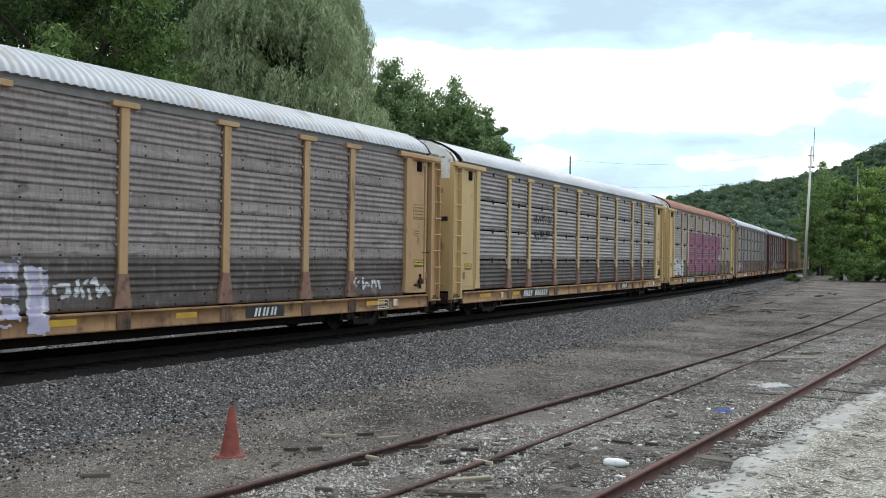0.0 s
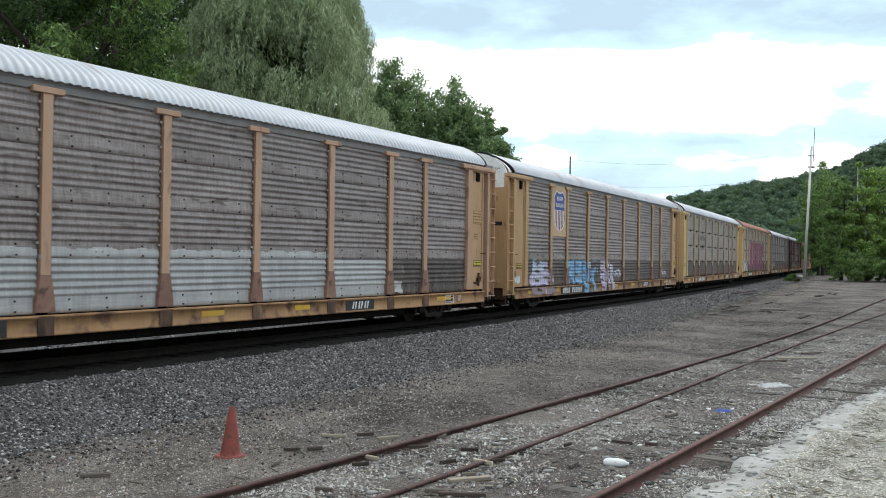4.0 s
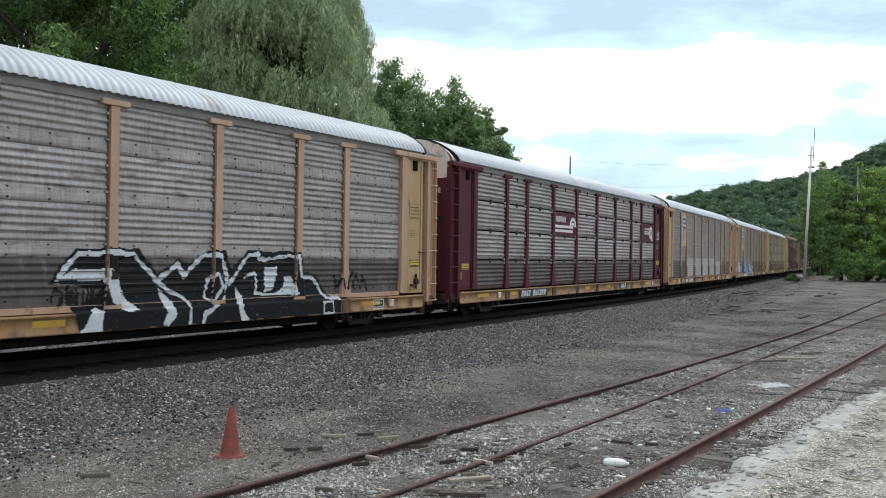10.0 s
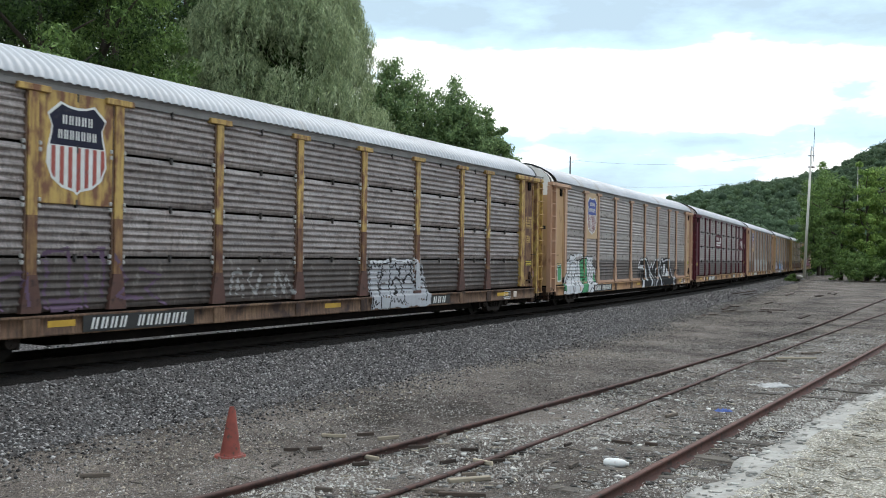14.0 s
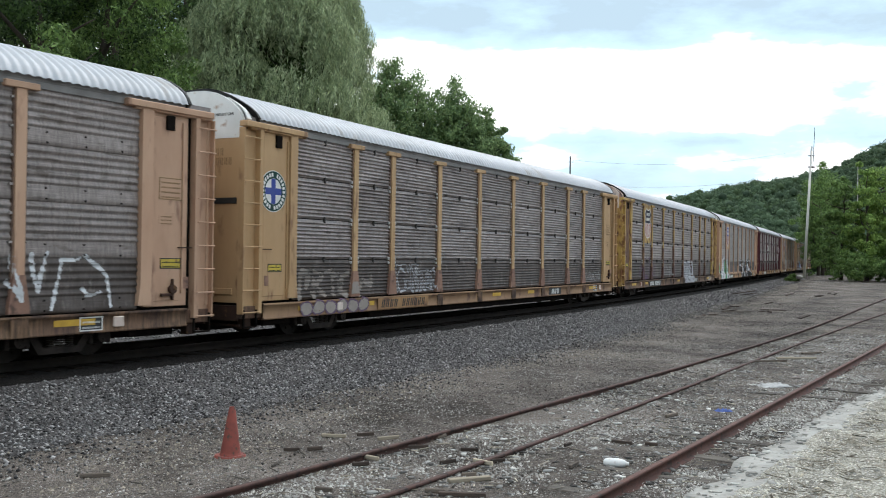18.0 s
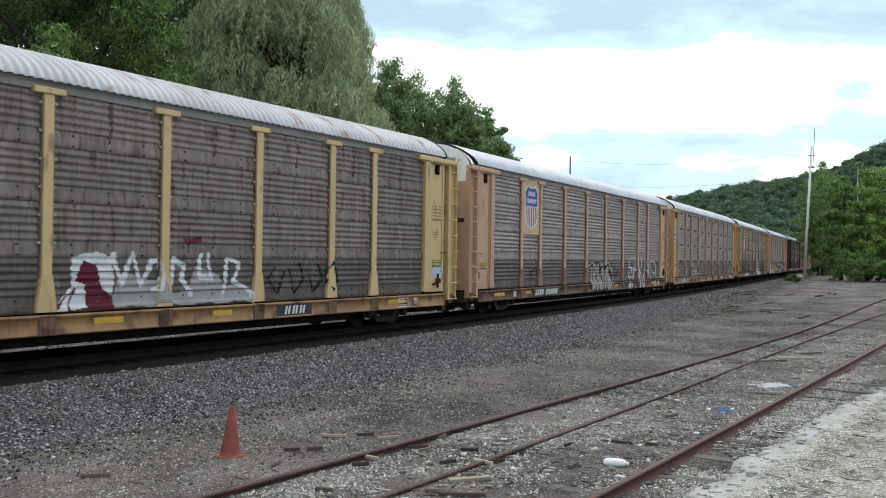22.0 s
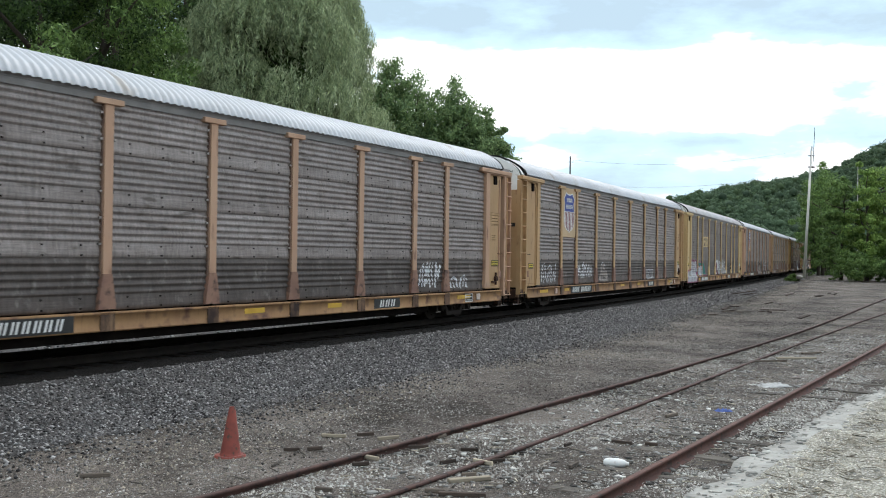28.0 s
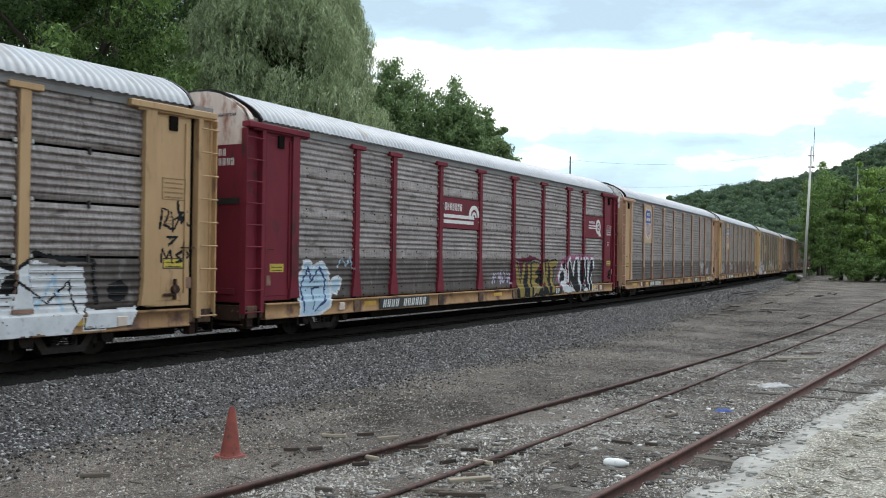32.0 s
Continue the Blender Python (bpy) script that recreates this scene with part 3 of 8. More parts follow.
tagged(stones("ballast_stones", 66000, (-20, 30), (2.0, 5.6), (0.014, 0.036), M["stone"], _bz), "loose crushed grey ballast stones on the embankment", "stones", kind="stuff")
tagged(stones("ballast_stones", 9000, (30, 110), (2.1, 5.3), (0.03, 0.07), M["stone"], _bz), "loose crushed grey ballast stones along the track", "stones", kind="stuff")
tagged(stones("stray_stones", 6000, (-22, 60), (5.0, 5.3), (0.012, 0.036), M["stone_yard"], lambda d, y: yard(y) + 0.0 * d), "stray ballast stones thinning out on the soil", "stones", kind="stuff")
tagged(stones("yard_gravel", 24000, (-20, 36), (4.6, 11.5), (0.006, 0.028), M["stone_yard"], lambda d, y: yard(y) + 0.0 * d), "scattered gravel on the yard soil", "gravel", kind="stuff")

tagged(stones("ballast_stones", 8000, (-20, 60), (-9.0, -2.0), (0.03, 0.06), M["stone"], lambda d, y: np.interp(d, [-9.0, -4.6, -2.1], [-0.56, -0.57, -0.24])), "loose ballast stones beyond the track", "stones", kind="stuff")

# ---- the main rails and ties ----
RAIL_H = 0.17


def rail_profile(off, z):
    return [(off - 0.075, z - RAIL_H), (off + 0.075, z - RAIL_H), (off + 0.07, z - RAIL_H + 0.025), (off + 0.012, z - RAIL_H + 0.04), (off + 0.012, z - 0.045), (off + 0.037, z - 0.035), (off + 0.035, z - 0.004), (off + 0.025, z), (off - 0.025, z), (off - 0.035, z - 0.004), (off - 0.037, z - 0.035), (off - 0.012, z - 0.045), (off - 0.012, z - RAIL_H + 0.04), (off - 0.07, z - RAIL_H + 0.025)]


track = thing("main_track", "main railway track with dark rails on wooden ties", "railway track")
for off in (0.755, -0.755):
    part("rail", sweep("main_rail", rail_profile(off, 0.0), -450, 400, 2.0, True), M["rail_main"], track, "steel rail coloured near black for the shade under the train")
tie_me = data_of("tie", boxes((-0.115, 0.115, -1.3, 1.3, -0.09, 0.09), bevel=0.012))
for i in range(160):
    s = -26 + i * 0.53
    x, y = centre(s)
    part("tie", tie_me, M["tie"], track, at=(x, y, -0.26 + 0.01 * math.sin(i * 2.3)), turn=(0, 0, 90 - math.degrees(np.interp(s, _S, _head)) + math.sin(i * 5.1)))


# ---- the old siding rails ----
def smooth_line(points, step=0.5):
    p = np.array(points, float)
    d = np.r_[0, np.cumsum(np.hypot(*np.diff(p, axis=0).T))]
    u = np.arange(0, d[-1], step)
    c = np.polynomial.polynomial.Polynomial.fit
    return c(d, p[:, 0], 4)(u), c(d, p[:, 1], 4)(u)


def siding_rail(points, height, label, material="rail"):
    x, y = smooth_line(points)
    dx, dy = np.gradient(x), np.gradient(y)
    n = np.hypot(dx, dy)
    nx_, ny_ = dy / n, -dx / n
    z = yard(y) + height
    prof = rail_profile(0.0, 0.0)
    v = np.stack([np.stack([x + o * nx_, y + o * ny_, z + h], -1) for o, h in prof], 1)
    k = len(prof)
    ii = np.arange(len(x) * k).reshape(len(x), k)
    f = np.concatenate([np.stack([ii[:-1, a], ii[1:, a], ii[1:, (a + 1) % k], ii[:-1, (a + 1) % k]], -1) for a in range(k)])
    ob = part("siding_rail", mesh_of("siding_rail", v.reshape(-1, 3), f), M[material])
    return tagged(ob, label, "rail", "old siding rails")


siding_rail([(-5.4, 5.4), (-2.71, 9.8), (-1.87, 11.14), (-0.63, 13.08), (1.11, 15.32), (2.9, 17.82), (5.56, 21.95), (8.3, 26.5), (12.59, 33.7), (17.73, 42.03), (29.2, 61.4), (36, 72)], 0.085, "dark rust-brown siding rail half sunk in dark soil", "rail_dark")
siding_rail([(-3.7, 5.6), (-0.82, 9.9), (-0.12, 10.87), (0.92, 12.6), (2.46, 15.05), (4.75, 18.76), (7.11, 22.69), (10.73, 28.7), (14.92, 35.37), (22.2, 46.7), (36, 68)], 0.055, "thin dark brown siding rail sunk in littered soil", "rail_dark")
siding_rail([(-1.2, 5.5), (1.62, 9.87), (3.09, 12.16), (4.57, 14.53), (6.67, 17.82), (9.21, 21.81), (13.93, 29.3), (24, 45)], 0.15, "rust-red siding rail standing clear of the soil beside the dock")

# ---- the broken dock slab ----
DOCK_Z = 0.0
edge = [(-8.5, -8.0), (-3.4, -0.2), (-0.6, 4.0), (1.2, 6.6), (2.06, 8.08), (2.99, 9.5), (4.29, 11.45), (5.7, 13.49), (7.42, 15.6), (11.5, 21.0), (17.0, 28.0)]
ed = np.array(edge)
eu = np.r_[0, np.cumsum(np.hypot(*np.diff(ed, axis=0).T))]
u = np.arange(0, eu[-1], 0.12)
ex, ey = np.interp(u, eu, ed[:, 0]), np.interp(u, eu, ed[:, 1])
jag = np.array([0.16 * noise.noise((a * 1.3, 0, 3)) + 0.09 * noise.noise((a * 4.1, 0, 8)) for a in u])
rows = []
for off, dz in ((-0.05, -0.75), (-0.02, -0.14), (0.03, -0.03), (0.16, 0.0), (0.42, 0.015), (0.55, -0.02)):
    w = np.array([0.03 * noise.noise((a * 3.0, off * 9, 1)) for a in u])
    rows.append(np.stack([ex + (off + jag) * 0.83, ey - (off + jag) * 0.56, np.full(len(u), DOCK_Z + dz) + w], -1))
v = np.stack(rows, 1)
k = v.shape[1]
ii = np.arange(len(u) * k).reshape(len(u), k)
f = np.concatenate([np.stack([ii[:-1, a], ii[1:, a], ii[1:, a + 1], ii[:-1, a + 1]], -1) for a in range(k - 1)])
tagged(part("dock_edge", mesh_of("dock_edge", v.reshape(-1, 3), f), M["concrete"]), "pale crumbled concrete edge of a loading dock", "dock", kind="structure")
rows = []
for off in (0.36, 0.9, 1.6, 2.6, 4.0, 6.5, 10.0, 18.0):
    w = np.array([0.04 * noise.noise((a * 1.1, off * 2, 4)) + 0.02 * noise.noise((a * 4, off * 6, 2)) for a in u])
    rows.append(np.stack([ex + off * 0.83, ey - off * 0.56, np.full(len(u), DOCK_Z + 0.012) + w + 0.01 * min(off, 2)], -1))
v = np.stack(rows, 1)
k = v.shape[1]
ii = np.arange(len(u) * k).reshape(len(u), k)
f = np.concatenate([np.stack([ii[:-1, a], ii[1:, a], ii[1:, a + 1], ii[:-1, a + 1]], -1) for a in range(k - 1)])
tagged(part("dock_top", mesh_of("dock_top", v.reshape(-1, 3), f, True), M["litter"]), "dock surface covered with wood chips and straw litter", "dock", kind="structure")


# ---- the autorack cars ----
# along the car: 0 is the rear end; posts stand on these marks
POSTS = [4.65, 6.6, 9.45, 12.35, 15.2, 18.1, 20.95, 22.9]
DOOR_POSTS = [1.85, 25.7]
BAYS = list(zip([2.0] + [p + 0.14 for p in POSTS], [p - 0.14 for p in POSTS] + [25.55]))
Z_SILL0, Z_SILL1, Z_PAN0, Z_PAN1, Z_EAVE = 0.50, 0.88, 0.90, 5.0, 5.2
ROW = (Z_PAN1 - Z_PAN0) / 4
Y_PAN = -1.42
X0 = -CAR_LEN / 2
CACHE = {}


def cached(key, make):
    if key not in CACHE:
        CACHE[key] = make()
    return CACHE[key]


def panel_profile(style):
    """Heights and depths of one row of corrugation; 0 is the flat, positive stands out."""
    pts = []
    h = ROW
    if style == "band":
        # a smooth strip below that swells a little, five bold ribs above
        pts += [(0.0, 0.0), (0.03 * h, 0.024), (0.10 * h, 0.026), (0.30 * h, 0.0)]
        n, a, b = 5, 0.30 * h, 0.995 * h
    elif style == "slat":
        # a dark gap, a flat foot, then five ribs
        pts += [(0.045, -0.01), (0.05, 0.0), (0.13 * h, 0.0)]
        n, a, b = 6, 0.13 * h, 0.985 * h
    else:
        pts += [(0.015, -0.01), (0.03, 0.0)]
        n, a, b = 10, 0.04, h - 0.03
    w = (b - a) / n
    for i in range(n):
        z = a + i * w
        if style == "band":
            pts += [(z + 0.10 * w, 0.0), (z + 0.24 * w, 0.028), (z + 0.50 * w, 0.029), (z + 0.76 * w, 0.0)]
            continue
        pts += [(z + 0.16 * w, 0.0), (z + 0.24 * w, 0.033), (z + 0.52 * w, 0.035), (z + 0.72 * w, 0.0)]
    pts += [(h - 0.008, 0.0), (h - (0.0 if style == "band" else 0.004), 0.0 if style == "band" else -0.01)]
    return pts


def panel_mesh(length, style, rows=1):
    prof = panel_profile(style)
    pts = [(z + r * ROW, d) for r in range(rows) for z, d in prof]
    v, n = [], len(pts)
    for x in (0.0, length):
        v += [(x, -d, z) for z, d in pts]
    for x in (0.0, length):
        v += [(x, 0.03, pts[0][0]), (x, 0.03, pts[-1][0])]
    f = [(i, n + i, n + i + 1, i + 1) for i in range(n - 1)]
    k = 2 * n
    f += [(k, k + 2, n, 0), (n - 1, 2 * n - 1, k + 3, k + 1), (k, k + 1, k + 3, k + 2)]
    me = mesh_of("panel", v, f)
    return me


def arch(grow=0.0):
    """The roof's cross-section: upright eaves, sloped shoulders, a flat crown."""
    half = [(1.545, 5.17), (1.49, 5.30), (1.38, 5.43), (1.20, 5.56), (0.95, 5.70), (0.66, 5.82), (0.34, 5.88)]
    pts = half + [(0.0, 5.89)] + [(-y, z) for y, z in half[::-1]]
    return [(-y * (1 + grow / 1.55), z + grow) for y, z in pts]


def roof_start(z, rear=True):
    """How far from the end the roof sheet begins at a height: it is cut back towards the eave."""
    k = min(max((z - 5.17) / 0.74, 0.0), 1.0)
    return (0.10 + 0.42 * (1 - k) ** 1.3) if rear else 0.80


def roof_mesh():
    sec = arch()
    xs, hs = [], []
    n = 130
    a, b = 0.10, CAR_LEN - 0.80
    w = (b - a) / n
    for i in range(n):
        xs += [a + i * w, a + (i + 0.30) * w, a + (i + 0.45) * w, a + (i + 0.85) * w]
        hs += [0.0, 0.0, 0.032, 0.032]
    xs.append(b)
    hs.append(0.0)
    v = []
    for x, h in zip(xs, hs):
        for y, z in sec:
            r = math.hypot(y, (z - 4.4))
            v.append((X0 + max(x, roof_start(z)), y * (1 + h / r), z + (z - 4.4) * h / r))
    k = len(sec)
    ii = np.arange(len(xs) * k).reshape(len(xs), k)
    f = np.stack([ii[:-1, :-1], ii[1:, :-1], ii[1:, 1:], ii[:-1, 1:]], -1).reshape(-1, 4)
    return mesh_of("roof", v, f)


def end_cap_mesh(z0):
    """The flat top of an end wall, standing at x = 0."""
    bm = bmesh.new()
    out = [(y * 0.93, z - 0.02) for y, z in arch()]
    prism(bm, [(-1.40, z0)] + out + [(1.40, z0)], -0.05, 0.05)
    for w in bm.verts:
        w.co = (w.co.y, w.co.x, w.co.z)
    return data_of("end_cap", bm)


def gasket_mesh(rear):
    """A black seal that follows the cut edge of the roof sheet."""
    inner, outer = arch(-0.07), arch(0.035)
    bm = bmesh.new()
    for i in range(len(inner) - 1):
        q = [inner[i], inner[i + 1], outer[i + 1], outer[i]]
        n0 = len(bm.verts)
        prism(bm, q, -0.035, 0.035)
        bm.verts.ensure_lookup_table()
        for w in bm.verts[n0:]:
            w.co.y += roof_start(w.co.z, rear) - 0.02 + 0.015 * math.sin(w.co.z * 31)
    for w in bm.verts:
        w.co = (w.co.y, w.co.x, w.co.z)
    return data_of("roof_edge", bm)


def corner_flap_mesh():
    """A pale bent plate between the end wall and the near eave of the roof."""
    bm = bmesh.new()
    pts = [(y, z) for y, z in arch(-0.015) if y < -0.6][:5]
    for (y0, z0), (y1, z1) in zip(pts, pts[1:]):
        a = [bm.verts.new(p) for p in ((0.02, y0, z0), (0.20 * (6.0 - z0), y0, z0), (0.20 * (6.0 - z1), y1, z1), (0.02, y1, z1))]
        bm.faces.new(a)
        b = [bm.verts.new((v.co.x, v.co.y + 0.02, v.co.z - 0.02)) for v in a]
        bm.faces.new(b[::-1])
        for k in range(4):
            bm.faces.new((a[k], b[k], b[(k + 1) % 4], a[(k + 1) % 4]))
    return data_of("corner_flap", bm)


def post_mesh():
    """A hat-section post."""
    bm = bmesh.new()
    w = 0.105
    prism(bm, [(-w, 1.55), (w, 1.55), (w, 4.96), (-w, 4.96)], -0.09, 0.03)
    return data_of("post", bm)


def flange_mesh():
    """The flat edges on which a post is bolted to the panels."""
    bm = bmesh.new()
    for a, b in ((-0.14, -0.106), (0.106, 0.14)):
        prism(bm, [(a, 1.55), (b, 1.55), (b, 4.95), (a, 4.95)], -0.052, 0.03)
    return data_of("post_flange", bm)


def clips_mesh():
    """Panel clips down both edges of a post."""
    bm = bmesh.new()
    for r in range(8):
        z = Z_PAN0 + (r + 0.55) * ROW / 2
        for x in (-0.165, 0.165):
            if z > 1.7:
                box(bm, x - 0.028, x + 0.028, -0.062, 0.0, z - 0.022, z + 0.022)
    return data_of("clip_strip", bm)


def foot_mesh():
    bm = bmesh.new()
    w = 0.112
    prism(bm, [(-0.21, 0.93), (0.21, 0.93), (0.205, 1.06), (w, 1.62), (-w, 1.62), (-0.205, 1.06)], -0.105, 0.03)
    return data_of("post_foot", bm)


def post_cap_mesh():
    return data_of("post_cap", boxes((-0.34, 0.34, -0.125, 0.03, 4.93, 5.05), bevel=0.012))


def door_post_mesh():
    bm = bmesh.new()
    prism(bm, [(-0.2, 0.98), (0.2, 0.98), (0.14, 1.45), (0.14, 4.95), (-0.14, 4.95), (-0.14, 1.45)], -0.12, 0.06)
    return data_of("door_post", bm)


def stile_mesh(wide):
    """A ladder bay: a thin outer stile, a broad inner one and a recessed back."""
    bm = bmesh.new()
    box(bm, 0.0, 0.035, -0.11, 0.06, 0.66, 4.95, bevel=0.006)
    box(bm, wide - 0.13, wide, -0.12, 0.06, 0.66, 4.95, bevel=0.008)
    box(bm, 0.035, wide - 0.13, 0.03, 0.06, 0.72, 4.95)
    return data_of("ladder_frame", bm)


def bolts_mesh(length):
    """Two rows of bolt heads on the smooth strip of each panel row."""
    bm = bmesh.new()
    for r in range(4):
        for k in range(3):
            for dz in (0.06, 0.25):
                x, z = length * (k + 0.5) / 3, Z_PAN0 + r * ROW + dz
                box(bm, x - 0.017, x + 0.017, -0.040 if dz < 0.1 else -0.018, 0.01, z - 0.017, z + 0.017)
    return data_of("bolts", bm)


def side_frame_mesh():
    """A cast truck side frame: top chord, dropped bottom chord, pedestals and a spring nest."""
    bm = bmesh.new()
    prism(bm, [(-1.22, 0.50), (-1.12, 0.60), (-0.55, 0.72), (0.55, 0.72), (1.12, 0.60), (1.22, 0.50), (0.66, 0.50), (0.50, 0.58), (-0.50, 0.58), (-0.66, 0.50)], -0.12, 0.09)
    prism(bm, [(-0.72, 0.52), (-0.58, 0.56), (-0.36, 0.26), (0.36, 0.26), (0.58, 0.56), (0.72, 0.52), (0.46, 0.13), (-0.46, 0.13)], -0.12, 0.09)
    for x in (-0.89, 0.89):
        tube(bm, (x, -0.22, 0.42), (x, 0.08, 0.42), 0.13, 0.15, 14)
        box(bm, x - 0.20, x + 0.20, -0.14, 0.09, 0.50, 0.60, bevel=0.02)
        box(bm, x - 0.25, x - 0.15, -0.13, 0.09, 0.26, 0.52, bevel=0.02)
        box(bm, x + 0.15, x + 0.25, -0.13, 0.09, 0.26, 0.52, bevel=0.02)
        for k in range(3):
            c = (x + 0.07 * math.cos(k * 2.094 + 0.5), 0.42 + 0.07 * math.sin(k * 2.094 + 0.5))
            box(bm, c[0] - 0.02, c[0] + 0.02, -0.24, -0.21, c[1] - 0.02, c[1] + 0.02)
    for x in (-0.2, 0.0, 0.2):
        for k in range(5):
            tube(bm, (x, -0.09, 0.27 + k * 0.044), (x, -0.09, 0.295 + k * 0.044), 0.085, 0.085, 8)
    box(bm, -0.26, 0.26, -0.15, 0.05, 0.48, 0.60, bevel=0.02)
    return data_of("side_frame", bm)


def hose_mesh():
    """A hose that droops from the end sill towards the next car."""
    bm = bmesh.new()
    pts = [Vector((0.1 - 0.55 * w, 0.35, 0.60 - 0.38 * math.sin(w * 2.6))) for w in [i / 8 for i in range(9)]]
    for a, b in zip(pts, pts[1:]):
        tube(bm, a, b, 0.025, 0.025, 6, caps=False)
    return data_of("brake_hose", bm)


def wheelset_mesh():
    bm = bmesh.new()
    tube(bm, (0, -0.95, 0), (0, 0.95, 0), 0.085, 0.085, 10)
    for sgn in (-1, 1):
        tube(bm, (0, sgn * 0.69, 0), (0, sgn * 0.82, 0), 0.42, 0.415, 28)
        tube(bm, (0, sgn * 0.665, 0), (0, sgn * 0.69, 0), 0.445, 0.445, 28)
        tube(bm, (0, sgn * 0.82, 0), (0, sgn * 0.86, 0), 0.16, 0.14, 14)
        for k in range(6):
            a = k * math.pi / 3
            c = Vector((math.cos(a) * 0.27, sgn * 0.83, math.sin(a) * 0.27))
            box(bm, c.x - 0.03, c.x + 0.03, c.y - 0.02, c.y + 0.02, c.z - 0.03, c.z + 0.03)
    return data_of("wheelset", bm)


WHEELS = []


def truck(car, x):
    t = new("truck")
    t.parent = car
    t.location = (x, 0, 0)
    for sgn in (-1, 1):
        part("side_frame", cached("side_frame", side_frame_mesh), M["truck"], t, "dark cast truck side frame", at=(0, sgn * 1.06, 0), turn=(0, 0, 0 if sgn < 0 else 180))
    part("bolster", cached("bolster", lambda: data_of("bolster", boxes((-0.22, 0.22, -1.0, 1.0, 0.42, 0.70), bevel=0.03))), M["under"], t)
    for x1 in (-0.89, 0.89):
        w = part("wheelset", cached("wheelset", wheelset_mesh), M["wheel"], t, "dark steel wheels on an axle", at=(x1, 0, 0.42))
        WHEELS.append((w, x1))


def bars(bm, x, z, w, h, count, y, rowgap=0.0, rows=1, seed=1):
    """Lettering that stands as plain upright bars."""
    r = random.Random(seed)
    for row in range(rows):
        step = w / count
        for i in range(count):
            x0 = x + i * step
            z0 = z - row * rowgap
            for k0, k1 in ((0.14, 0.36), (0.56, 0.78)):
                box(bm, x0 + k0 * step, x0 + k1 * step, y, y + 0.006, z0, z0 + h)


